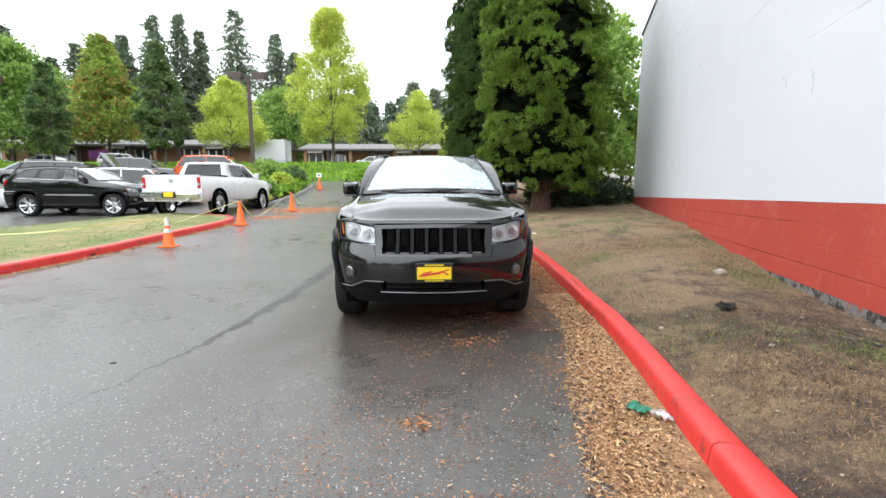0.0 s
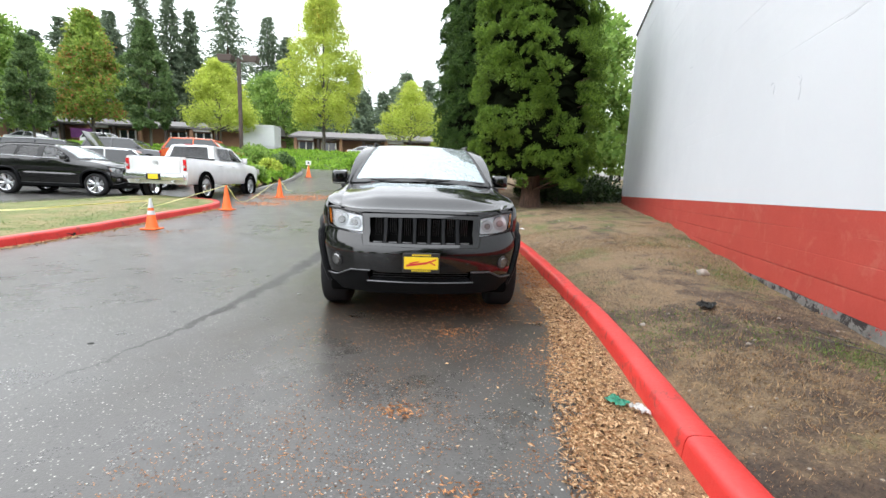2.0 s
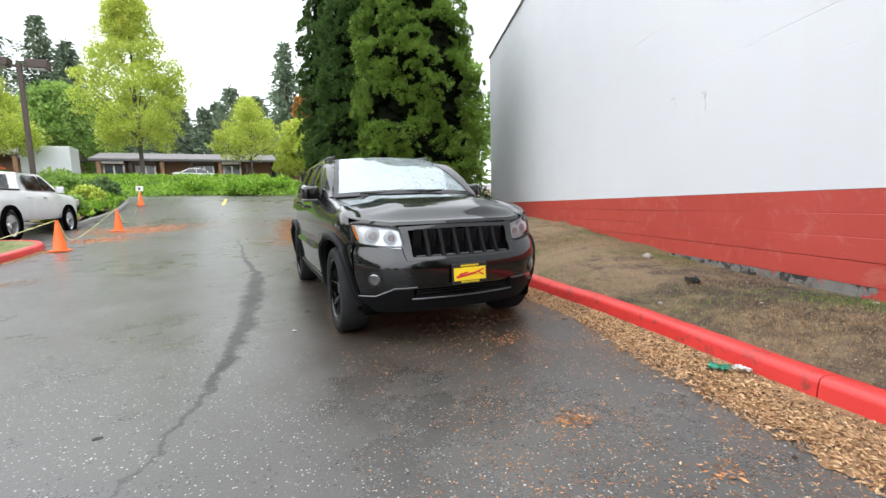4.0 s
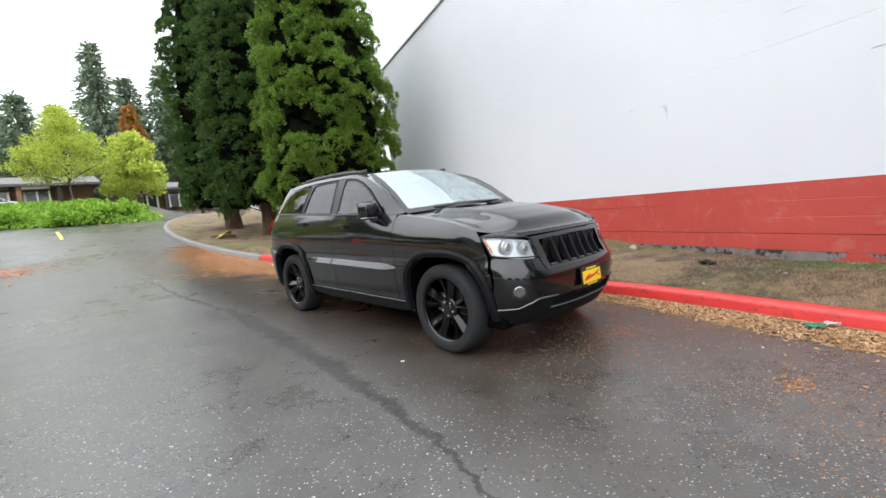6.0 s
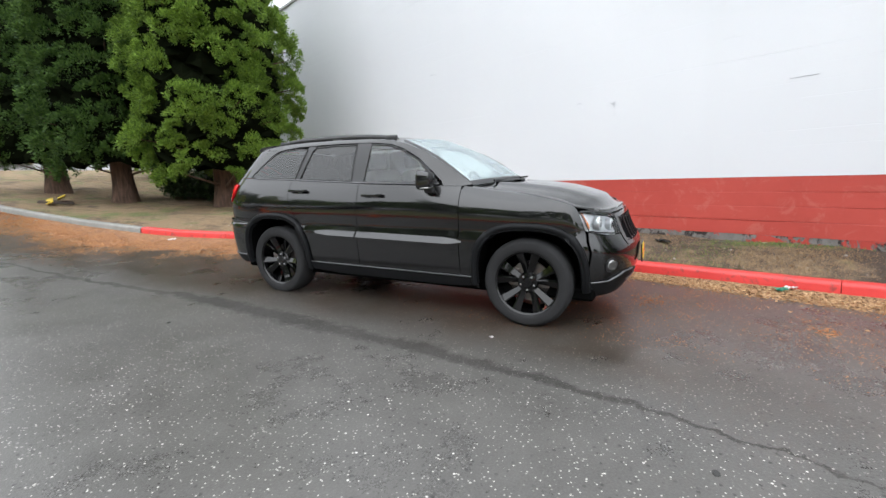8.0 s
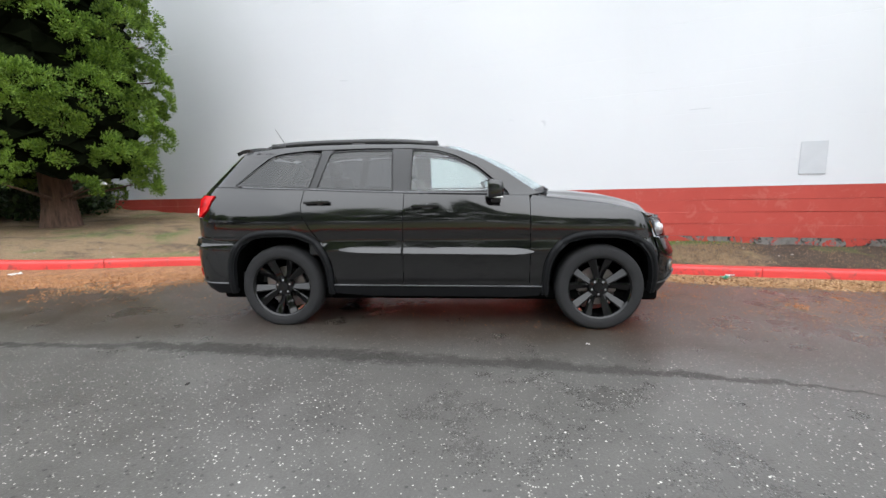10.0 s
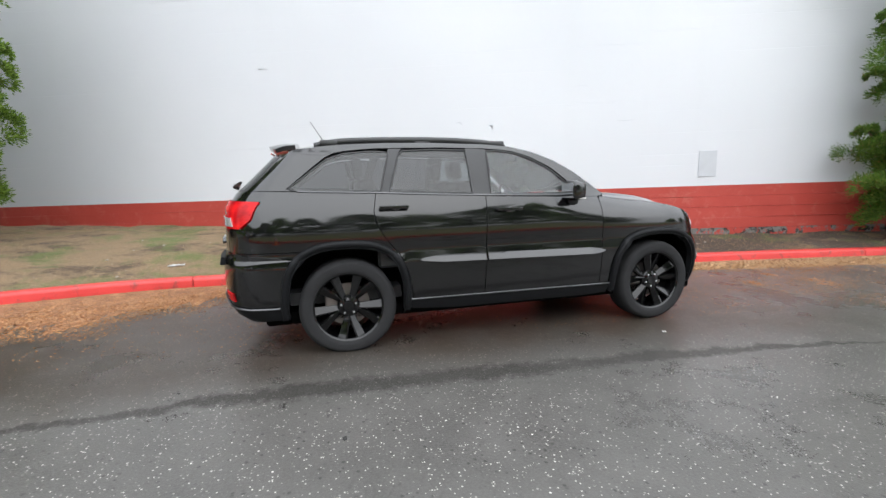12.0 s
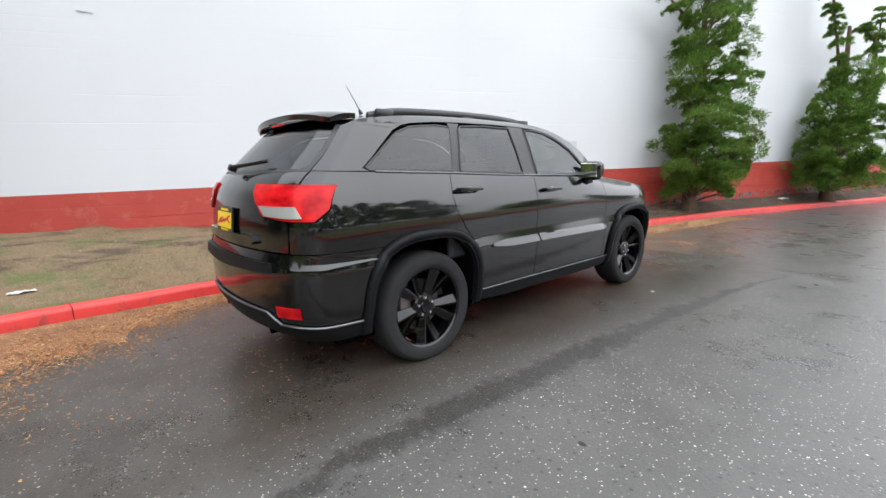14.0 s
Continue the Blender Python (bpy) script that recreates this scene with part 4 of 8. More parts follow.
        roof_edge = [(-0.93, 1.232), (-0.80, 1.315), (-0.62, 1.435), (-0.42, 1.545), (-0.20, 1.628), (0.0, 1.672), (0.25, 1.692), (0.7, 1.702), (1.1, 1.698), (1.45, 1.682), (1.70, 1.655), (1.845, 1.628)]
        frame_part("a_pillar", [("s", y, z) for y, z in roof_edge[:7]] + [("s", 0.25, 1.655)] + [("s", 0.10, 1.645), ("s", -0.03, 1.628), ("s", -0.18, 1.582), ("s", -0.375, 1.483), ("s", -0.55, 1.342), ("s", -0.64, 1.262), ("s", -0.66, 1.222), ("s", -0.84, 1.218)])
        frame_part("roof_rail_frame", [("s", y, z) for y, z in roof_edge[6:]] + [("s", 1.60, 1.595), ("s", 1.42, 1.632), ("s", 1.20, 1.652), ("s", 0.95, 1.658), ("s", 0.60, 1.662), ("s", 0.25, 1.655)])
        frame_part("b_pillar", [("s", 0.228, 1.250), ("s", 0.220, 1.648), ("s", 0.398, 1.655), ("s", 0.385, 1.256)], TRIM, -0.002)
        frame_part("c_pillar", [("s", 1.098, 1.286), ("s", 0.992, 1.615), ("s", 0.955, 1.650), ("s", 1.07, 1.650), ("s", 1.08, 1.61), ("s", 1.170, 1.292)], TRIM, -0.002)
        frame_part("d_pillar", [("s", 1.84, 1.320), ("s", 1.88, 1.338), ("s", 1.705, 1.482), ("s", 1.585, 1.578), ("s", 1.48, 1.628), ("s", 1.70, 1.655), ("s", 1.845, 1.628), ("r", 0.66, 1.60), ("r", 0.70, 1.50), ("r", 0.735, 1.40), ("r", 0.745, 1.33), ("s", 2.12, 1.327), ("s", 2.01, 1.324), ("s", 1.92, 1.322)])
        for nm, win in (("window_seal", front_win), ("window_seal", rear_win), ("window_seal", quart_win)):
            part(nm, S.strip(win + win[:1], 0.008, s, 0.0), TRIM, car, "black rubber window seal")
        part("belt_bead", S.strip([("s", -0.62, 1.238), ("s", 0.26, 1.254), ("s", 1.2, 1.294), ("s", 1.80, 1.316)], 0.007, s, 0.004), DARK_CHROME, car, "dull bright belt bead")
        # handles
        for y, z in ((0.085, 1.135), (1.07, 1.178)):
            bm = bmesh.new()
            k = S.find("s", y, z)
            p = S.at(k, z)
            box(bm, (0.030, 0.235, 0.030), (p.x + 0.032, p.y, p.z), bevel=0.011, seg=2)
            for q in (-0.095, 0.095):
                box(bm, (0.04, 0.03, 0.024), (p.x + 0.012, p.y + q, p.z), bevel=0.006)
            for v in bm.verts:
                v.co.x *= s
            bmesh.ops.recalc_face_normals(bm, faces=bm.faces)
            h = part("door_handle", bm, PAINT, car, "black door handle", smooth=40)
            bm = bmesh.new()
            bmesh.ops.create_uvsphere(bm, u_segments=14, v_segments=8, radius=0.5)
            bmesh.ops.transform(bm, matrix=Matrix.Translation((s * (p.x - 0.002), p.y - 0.02, p.z - 0.012)) @ Matrix.Diagonal((0.02, 0.13, 0.055, 1)), verts=bm.verts)
            part("handle_cup", bm, DARK_CHROME, h, smooth=60)
        # mirror
        bm = bmesh.new()
        vs = box(bm, (0.195, 0.14, 0.175), (0.975, -0.525, 1.275), (0, 0, -8), bevel=0.05, seg=3)
        for v in bm.verts:
            if v.co.y < -0.53:
                v.co.z = 1.272 + (v.co.z - 1.272) * 0.86
                v.co.x = 0.985 + (v.co.x - 0.985) * 0.93
        for v in bm.verts:
            v.co.x *= s
        bmesh.ops.recalc_face_normals(bm, faces=bm.faces)
        mir = part("door_mirror", bm, PAINT, car, "black door mirror", smooth=50)
        bm = bmesh.new()
        box(bm, (0.155, 0.006, 0.13), (s * 0.975, -0.457, 1.278), (0, 0, -8 * s), bevel=0.002)
        part("mirror_glass", bm, Mat("mirror_silver", (0.85, 0.87, 0.88), 0.02, 1.0).m, mir, "mirror glass")
        bm = bmesh.new()
        box(bm, (0.17, 0.085, 0.045), (s * 0.875, -0.54, 1.200), (0, s * 18, 0), bevel=0.015, seg=2)
        part("mirror_foot", bm, TRIM, mir, smooth=50)
        bm = bmesh.new()
        box(bm, (0.175, 0.09, 0.012), (s * 0.975, -0.54, 1.207), (0, 0, -8 * s), bevel=0.004)
        part("mirror_lamp", bm, LAMP_CLEAR, mir, "clear lamp strip under the mirror")
        # headlamp: clear lens over a bowl with two lights
        lamp = [("s", -1.872, 0.998), ("s", -1.95, 1.000), ("f", 0.72, 0.990), ("f", 0.56, 0.968), ("f", 0.515, 0.945), ("f", 0.495, 0.84), ("f", 0.52, 0.808), ("f", 0.66, 0.815), ("s", -2.0, 0.832), ("s", -1.945, 0.848)]
        hl = part("headlamp", S.panel(lamp, -0.045, 0.01, s, dk=0.2, dz=0.07), REFLECTOR, car, "clear headlamp with bright reflector", smooth=20)
        part("lens", S.panel(lamp, 0.002, 0.008, s, dk=0.2, dz=0.07), LENS, hl, "clear lens", smooth=40)
        for (x, z, r) in ((0.735, 0.915, 0.062), (0.600, 0.895, 0.052)):
            k = S.find("f", x, z)
            p, nn = S.at(k, z), S.normal(k, z)
            bm = bmesh.new()
            c = p - nn * 0.055
            aim = Vector((0.12, -1, 0)).normalized()
            rod(bm, c, c + aim * 0.045, r, r * 0.96, 20)
            for v in bm.verts:
                v.co.x *= s
            bmesh.ops.recalc_face_normals(bm, faces=bm.faces)
            part("lamp_bowl", bm, BOWL, hl, "round lamp bowl", smooth=40)
            bm = bmesh.new()
            rod(bm, c + aim * 0.040, c + aim * 0.052, r * 0.62, r * 0.42, 20)
            for v in bm.verts:
                v.co.x *= s
            bmesh.ops.recalc_face_normals(bm, faces=bm.faces)
            part("projector", bm, LAMP_CLEAR, hl, "clear projector lens", smooth=40)
        part("side_marker", S.panel([("s", -1.880, 0.988), ("s", -1.895, 0.990), ("s", -1.950, 0.90), ("s", -1.958, 0.862), ("s", -1.948, 0.866)], -0.012, 0.006, s, dk=0.3, dz=0.1), AMBER, hl, "amber side marker")
        part("lamp_border", S.strip(lamp + lamp[:1], 0.006, s, 0.0), TRIM, hl)
        # fog lamp
        k = S.find("f", 0.735, 0.56)
        p, nn = S.at(k, 0.56), S.normal(k, 0.56)
        bm = bmesh.new()
        rod(bm, p - nn * 0.03, p + nn * 0.006, 0.066, 0.062, 22)
        for v in bm.verts:
            v.co.x *= s
        bmesh.ops.recalc_face_normals(bm, faces=bm.faces)
        fog = part("fog_lamp", bm, TRIM, car, "round fog lamp", smooth=40)
        bm = bmesh.new()
        rod(bm, p + nn * 0.004, p + nn * 0.016, 0.050, 0.040, 22)
        for v in bm.verts:
            v.co.x *= s
        bmesh.ops.recalc_face_normals(bm, faces=bm.faces)
        part("lens", bm, FOG_GLASS, fog, "clear lens", smooth=40)
        # tail lamp
        tail = [("s", 2.07, 1.238), ("r", 0.83, 1.242), ("r", 0.60, 1.246), ("r", 0.395, 1.250), ("r", 0.44, 1.16), ("r", 0.535, 1.068), ("r", 0.76, 1.045), ("s", 2.22, 1.045), ("s", 2.14, 1.11)]
        tl = part("tail_lamp", S.panel(tail, 0.014, 0.03, s, dk=0.2, dz=0.06), LAMP_RED, car, "red tail lamp with a clear strip", smooth=32)
        part("reversing_lens", S.panel([("s", 2.28, 1.125), ("r", 0.50, 1.128), ("r", 0.565, 1.070), ("r", 0.76, 1.060), ("s", 2.265, 1.062)], 0.022, 0.012, s, dk=0.3, dz=0.1), LAMP_CLEAR, tl, "clear reversing light strip", smooth=32)
        part("reflector", S.panel([("r", 0.80, 0.545), ("r", 0.64, 0.545), ("r", 0.64, 0.478), ("r", 0.80, 0.478)], 0.008, 0.02, s, dk=0.3, dz=0.1), LAMP_RED, car, "red bumper reflector")
        # rear bumper corner crease
        part("bumper_ledge", S.panel([("s", 1.86, 0.785), ("s", 1.96, 0.818), ("s", 2.1, 0.838), ("r", 0.85, 0.845), ("r", 0.74, 0.842), ("r", 0.76, 0.770), ("s", 2.2, 0.768)], 0.020, 0.03, s, dk=0.2, dz=0.05), PAINT, car, "black bumper ledge", smooth=20)
        # roof rack rail
        bm = bmesh.new()
        line = [(0.60, -0.02, 1.684), (0.602, 0.14, 1.718), (0.605, 0.5, 1.740), (0.600, 1.0, 1.742), (0.588, 1.45, 1.728), (0.575, 1.66, 1.690)]
        pts = smooth_line(line, 0.06)
        rings = []
        for q in pts:
            rings.append([bm.verts.new((s * (q.x + 0.016 * math.cos(math.pi / 4 * j)), q.y, q.z - 0.014 + 0.028 * math.sin(math.pi / 4 * j))) for j in range(8)])
        for a, b in zip(rings, rings[1:]):
            for j in range(8):
                bm.faces.new((a[j], a[(j + 1) % 8], b[(j + 1) % 8], b[j]))
        for y in (0.06, 0.75, 1.54):
            box(bm, (0.03, 0.14, 0.06), (s * 0.602, y, 1.698), bevel=0.008)
        bmesh.ops.recalc_face_normals(bm, faces=bm.faces)
        part("roof_rail", bm, TRIM, car, "black roof rail", smooth=50)
        for y in (-1.4575, 1.4575):
            w = build_wheel(car, s * 0.815, y, s, label="wide black tyre on a black alloy wheel")
            add_rim(w, 0.386, RIM_BLACK, 5, 0.32 if y < 0 else 0.9)

    # front: bumper, grille, lower intake, plate
    part("front_bumper", S.panel([("f", 0.0, 0.70), ("f", 0.50, 0.70), ("f", 0.515, 0.795), ("f", 0.66, 0.803), ("s", -2.0, 0.82), ("s", -1.940, 0.836), ("s", -1.962, 0.55), ("s", -1.962, 0.43), ("f", 0.86, 0.425), ("f", 0.72, 0.432), ("f", 0.60, 0.492), ("f", 0.42, 0.495), ("f", 0.36, 0.478), ("f", 0.0, 0.478)], both=True), PAINT, car, "black front bumper", smooth=32)
    part("lower_bumper", S.panel([("s", -1.955, 0.425), ("f", 0.86, 0.418), ("f", 0.72, 0.426), ("f", 0.60, 0.486), ("f", 0.46, 0.488), ("f", 0.44, 0.40), ("f", 0.0, 0.395), ("f", 0.0, 0.275), ("f", 0.5, 0.275), ("f", 0.75, 0.285), ("s", -1.98, 0.30)], 0.010, 0.05, both=True), CLADDING, car, "satin grey lower bumper", smooth=32)
    part("bumper_bead", S.strip([("s", -1.955, 0.425), ("f", 0.86, 0.42), ("f", 0.72, 0.428), ("f", 0.60, 0.489), ("f", 0.43, 0.491)], 0.007, 1, 0.014), DARK_CHROME, car, "bright bead on the bumper edge")
    part("bumper_bead", S.strip([("s", -1.955, 0.425), ("f", 0.86, 0.42), ("f", 0.72, 0.428), ("f", 0.60, 0.489), ("f", 0.43, 0.491)], 0.007, -1, 0.014), DARK_CHROME, car, "bright bead on the bumper edge")
    part("intake_bead", S.strip([("f", 0.0, 0.392), ("f", 0.46, 0.396)], 0.007, 1, 0.014, both=True), DARK_CHROME, car, "bright bead under the intake")
    part("lower_intake", S.panel([("f", 0.0, 0.482), ("f", 0.36, 0.482), ("f", 0.45, 0.486), ("f", 0.43, 0.398), ("f", 0.0, 0.393)], -0.05, 0.01, both=True), UNDER, car, "black lower intake mesh")
    for z in (0.415, 0.437, 0.459):
        part("intake_bar", S.strip([("f", 0.0, z), ("f", 0.42, z)], 0.005, 1, -0.03, both=True), TRIM, car)
    part("grille_backing", S.panel([("f", 0.0, 0.955), ("f", 0.505, 0.95), ("f", 0.49, 0.705), ("f", 0.0, 0.705)], -0.060, 0.01, both=True), UNDER, car, "black grille mesh")
    part("grille_surround", S.panel([("f", 0.0, 0.972), ("f", 0.52, 0.962), ("f", 0.508, 0.80), ("f", 0.495, 0.700), ("f", 0.0, 0.696), ("f", 0.0, 0.722), ("f", 0.445, 0.725), ("f", 0.452, 0.932), ("f", 0.0, 0.942)], 0.004, 0.05, both=True), PAINT, car, "black grille surround", smooth=30)
    for i in range(8):
        x = -0.4365 + i * 0.12475
        if i in (0, 7):
            continue
        sd = 1 if x >= 0 else -1
        bm = S.panel([("f", abs(x) - 0.016, 0.938), ("f", abs(x) + 0.016, 0.938), ("f", abs(x) + 0.012, 0.724), ("f", abs(x) - 0.012, 0.724)], 0.006, 0.055, sd, dk=0.4, dz=0.11)
        part("grille_bar", bm, CLADDING, car, "black grille bar", smooth=30)
    for i in range(7):
        x = -0.374 + i * 0.12475
        bm = bmesh.new()
        k = S.find("f", abs(x), 0.735)
        p = S.at(k, 0.735)
        box(bm, (0.078, 0.03, 0.010), (p.x * (1 if x >= 0 else -1), p.y + 0.012, 0.731), bevel=0.003)
        part("slot_trim", bm, DARK_CHROME, car, "dull bright trim in a grille slot")
        for q in range(1, 5):
            bm = bmesh.new()
            xx = (p.x * (1 if x >= 0 else -1)) - 0.042 + q * 0.0168
            box(bm, (0.004, 0.02, 0.195), (xx, S.at(S.find("f", abs(xx), 0.84), 0.84).y + 0.045, 0.832), (8, 0, 0))
            part("grille_mesh_wire", bm, TRIM, car)

    def plate(y, z, yaw, tilt):
        bm = bmesh.new()
        box(bm, (0.318, 0.012, 0.168), (0, 0, 0), bevel=0.004)
        pl = part("number_plate", bm, TRIM, car, "yellow paper plate in a black dealer frame")
        pl.matrix_local = pose(0, y, z, tilt, 0, yaw)
        bm = bmesh.new()
        box(bm, (0.290, 0.004, 0.104), (0, -0.008, -0.002), bevel=0.001)
        part("plate_sheet", bm, PLATE_YELLOW, pl, "plain yellow sheet")
        # a slanting red stroke of script as plain bars
        for i, (x0, z0, x1, z1) in enumerate(((-0.125, -0.024, 0.055, 0.002), (0.03, -0.004, 0.125, 0.03), (0.06, 0.016, 0.12, -0.018), (-0.10, -0.006, -0.02, 0.012))):
            bm = bmesh.new()
            d = Vector((x1 - x0, 0, z1 - z0))
            box(bm, (d.length, 0.002, 0.012 if i else 0.018), ((x0 + x1) / 2, -0.0112, (z0 + z1) / 2), (0, -math.degrees(math.atan2(d.z, d.x)), 0))
            part("ink_bar", bm, INK_RED, pl)
        for z2, n in ((0.066, 13), (-0.066, 11)):
            for i in range(n):
                bm = bmesh.new()
                box(bm, (0.009, 0.002, 0.014), (-0.075 + i * 0.15 / (n - 1), -0.0072, z2))
                part("letter_bar", bm, PLATE_YELLOW, pl)
        return pl

    plate(-2.316, 0.575, 0, -4)
    plate(2.445, 1.02, 180, -6)

    # bonnet: from the screen's foot to the edge above the grille
    def bonnet(u, v):
        s = 2 * u - 1
        a = abs(s)
        hw = mix2(0.775, 0.735, v ** 1.6)
        y0 = -1.12 + 0.19 * a ** 2.2
        zf = 1.0
        xf = hw * a
        k = S.find("f", min(0.735, xf), zf)
        y1 = S.at(k, zf).y + 0.012
        y = mix2(y0, y1, v)
        # side edge height follows the top of the wing
        ze = float(np.interp(y, (-2.095, -1.965, -1.81, -1.72, -1.5, -1.2, -0.9), (0.985, 1.012, 1.052, 1.093, 1.138, 1.173, 1.212)))
        zc = float(np.interp(y, (-2.112, -2.075, -2.01, -1.92, -1.78, -1.6, -1.3, -1.1, -0.9), (1.000, 1.032, 1.068, 1.105, 1.148, 1.188, 1.222, 1.236, 1.24)))
        c = 1 - a ** 2.6
        z = mix2(ze, zc, c)
        ridge = 0.016 * math.exp(-((a - 0.60) / 0.10) ** 2) * (1 - v * 0.6) + 0.012 * (1 - ease(a, 0.45, 0.66)) * ease(v, 0.02, 0.25)
        z += ridge * (1 - ease(v, 0.86, 1.0))
        z = mix2(z, float(np.interp(xf, (0, 0.55, 0.72, 0.74), (1.004, 1.000, 1.012, 1.015))), ease(v, 0.84, 1.0))
        return (s * hw, y, z)

    grid_part("bonnet", bonnet, 44, 36, PAINT, car, "wet black bonnet", smooth=40)
    # the bonnet's front lip over the grille and lamps
    part("bonnet_lip", S.panel([("f", 0.0, 1.002), ("f", 0.55, 0.998), ("f", 0.72, 1.010), ("s", -1.93, 1.022), ("s", -1.868, 1.005), ("s", -1.95, 1.006), ("f", 0.72, 0.996), ("f", 0.56, 0.974), ("f", 0.50, 0.978), ("f", 0.0, 0.980)], 0.001, 0.05, both=True), PAINT, car, smooth=32)
    # wing tops meet the bonnet
    for s in (-1, 1):
        def wing_top(u, v):
            y = mix2(-0.86, -2.0, v)
            zt = float(np.interp(y, (-2.0, -1.93, -1.83, -1.72, -1.5, -1.2, -1.0, -0.86), (1.010, 1.02, 1.045, 1.085, 1.13, 1.165, 1.19, 1.215)))
            p = S.at(S.find("s", y, zt), zt)
            vb = min(1.0, max(0.0, (y + 0.93) / -1.03))
            q = Vector((mix2(0.775, 0.735, vb ** 1.6) - 0.004, y, 0))
            q.z = float(np.interp(y, (-2.095, -1.965, -1.81, -1.72, -1.5, -1.2, -0.9), (0.985, 1.012, 1.052, 1.093, 1.138, 1.173, 1.212))) - 0.003
            r = p.lerp(q, u)
            r.z += 0.012 * math.sin(math.pi * u)
            return (s * r.x, r.y, r.z)
        grid_part("wing_top", wing_top, 8, 26, PAINT, car, smooth=50)

    # windscreen, roof, header
    def screen_point(u, v, grow=0.0):
        s = 2 * u - 1
        a = abs(s)
        x0, x1 = 0.80 * s, 0.60 * s
        y0, y1 = -1.10 + 0.21 * a ** 2.4, -0.20 + 0.13 * a ** 2.4
        z0, z1 = 1.215 + 0.03 * (1 - a * a), 1.672 + 0.025 * (1 - a * a)
        x, y, z = mix2(x0, x1, v), mix2(y0, y1, v), mix2(z0, z1, v)
        b = 0.035 * math.sin(math.pi * v)
        return (x, y - b * 0.45, z + b)

    ws = grid_part("windscreen", lambda u, v: screen_point(u, v), 24, 14, SCREEN_GLASS, car, "windscreen mirroring the bright sky", smooth=60)
    grid_part("screen_band", lambda u, v: tuple(Vector(screen_point(u, v * 0.07)) + Vector((0, -0.003, 0.004))), 24, 2, TRIM, ws, "black band at the foot of the screen")
    for s in (-1, 1):
        grid_part("screen_band", lambda u, v: tuple(Vector(screen_point((0.5 + s * 0.5) - s * 0.028 * u, v)) + Vector((0, -0.003, 0.004))), 2, 14, TRIM, ws)

    def pillar_skin(s):
        edge = [(-0.93, 1.232), (-0.80, 1.315), (-0.62, 1.435), (-0.42, 1.545), (-0.20, 1.628), (0.0, 1.672)]
        ey, ez = [e[0] for e in edge], [e[1] for e in edge]

        def fn(u, v):
            y = mix2(-0.93, 0.0, v)
            z = float(np.interp(y, ey, ez))
            p = S.at(S.find("s", y, z), z)
            q = Vector(screen_point(1.0, v))
            r = Vector((p.x, p.y, p.z)).lerp(q, u)
            return (s * r.x, r.y, r.z + 0.006 * math.sin(math.pi * u))
        return fn

    for s in (-1, 1):
        grid_part("a_pillar_skin", pillar_skin(s), 4, 14, PAINT, car, smooth=60)

    r_y = (0.0, 0.25, 0.7, 1.1, 1.45, 1.70, 1.845)
    r_z = (1.672, 1.692, 1.702, 1.698, 1.682, 1.655, 1.628)

    def roof(u, v):
        s = 2 * u - 1
        a = abs(s)
        y_front = -0.20 + 0.13 * min(1, a * 1.02) ** 2.4 + (0.07 * ease(a, 0.9, 1.0))
        y = mix2(y_front, 1.845 + 0.06 * (1 - a * a), v)
        z = float(np.interp(max(0.0, y), r_y, r_z))
        p = S.at(S.find("s", min(1.845, max(0.0, y)), z), z)
        x = s * p.x
        crown = 0.048 * (1 - a ** 2.4)
        z2 = z + crown
        zs = screen_point(u, 1.0)[2]
        z2 = mix2(zs, z2, ease(v, 0.0, 0.14))
        return (mix2(0.60 * s, x, ease(v, 0.0, 0.11)), y, z2)

    grid_part("roof", roof, 30, 30, PAINT, car, "wet black roof", smooth=50)
    grid_part("headliner", lambda u, v: tuple(Vector(roof(0.04 + 0.92 * u, 0.03 + 0.94 * v)) - Vector((0, 0, 0.035))), 14, 14, HEADLINER, car, "pale headliner", smooth=50)
    # tailgate with its glass, bumper, spoiler, wiper
    part("tailgate", S.panel([("r", 0.0, 0.865), ("r", 0.738, 0.865), ("r", 0.74, 1.038), ("r", 0.53, 1.060), ("r", 0.43, 1.16), ("r", 0.385, 1.256), ("r", 0.74, 1.254), ("r", 0.74, 1.325), ("r", 0.0, 1.31)], both=True), PAINT, car, "black tailgate", smooth=32)
    part("rear_window", S.panel([("r", 0.0, 1.335), ("r", 0.68, 1.335), ("r", 0.71, 1.36), ("r", 0.69, 1.46), ("r", 0.65, 1.56), ("r", 0.62, 1.61), ("r", 0.0, 1.62)], -0.002, 0.004, both=True), PRIVACY, car, "dark tailgate glass", smooth=50)
    part("rear_window_frame", S.panel([("r", 0.0, 1.31), ("r", 0.74, 1.328), ("r", 0.73, 1.40), ("r", 0.70, 1.50), ("r", 0.66, 1.60), ("r", 0.62, 1.61), ("r", 0.645, 1.56), ("r", 0.685, 1.46), ("r", 0.705, 1.36), ("r", 0.68, 1.336), ("r", 0.0, 1.336)], 0.0, 0.03, both=True), TRIM, car, smooth=40)
    part("rear_bumper", S.panel(arc(1.4575, 0.40, 0.455, 0.469, 2, 73) + [("s", 1.80, 0.855), ("s", 2.10, 0.855), ("r", 0.76, 0.855), ("r", 0.70, 0.855), ("r", 0.0, 0.855), ("r", 0.0, 0.50), ("r", 0.55, 0.50), ("r", 0.66, 0.44), ("s", 2.2, 0.425)], both=True), PAINT, car, "black rear bumper", smooth=32)
    part("bumper_step", S.panel([("r", 0.0, 0.80), ("r", 0.62, 0.80), ("r", 0.64, 0.745), ("r", 0.0, 0.73)], 0.030, 0.04, both=True, dz=0.03), CLADDING, car, "grey bumper step pad", smooth=32)
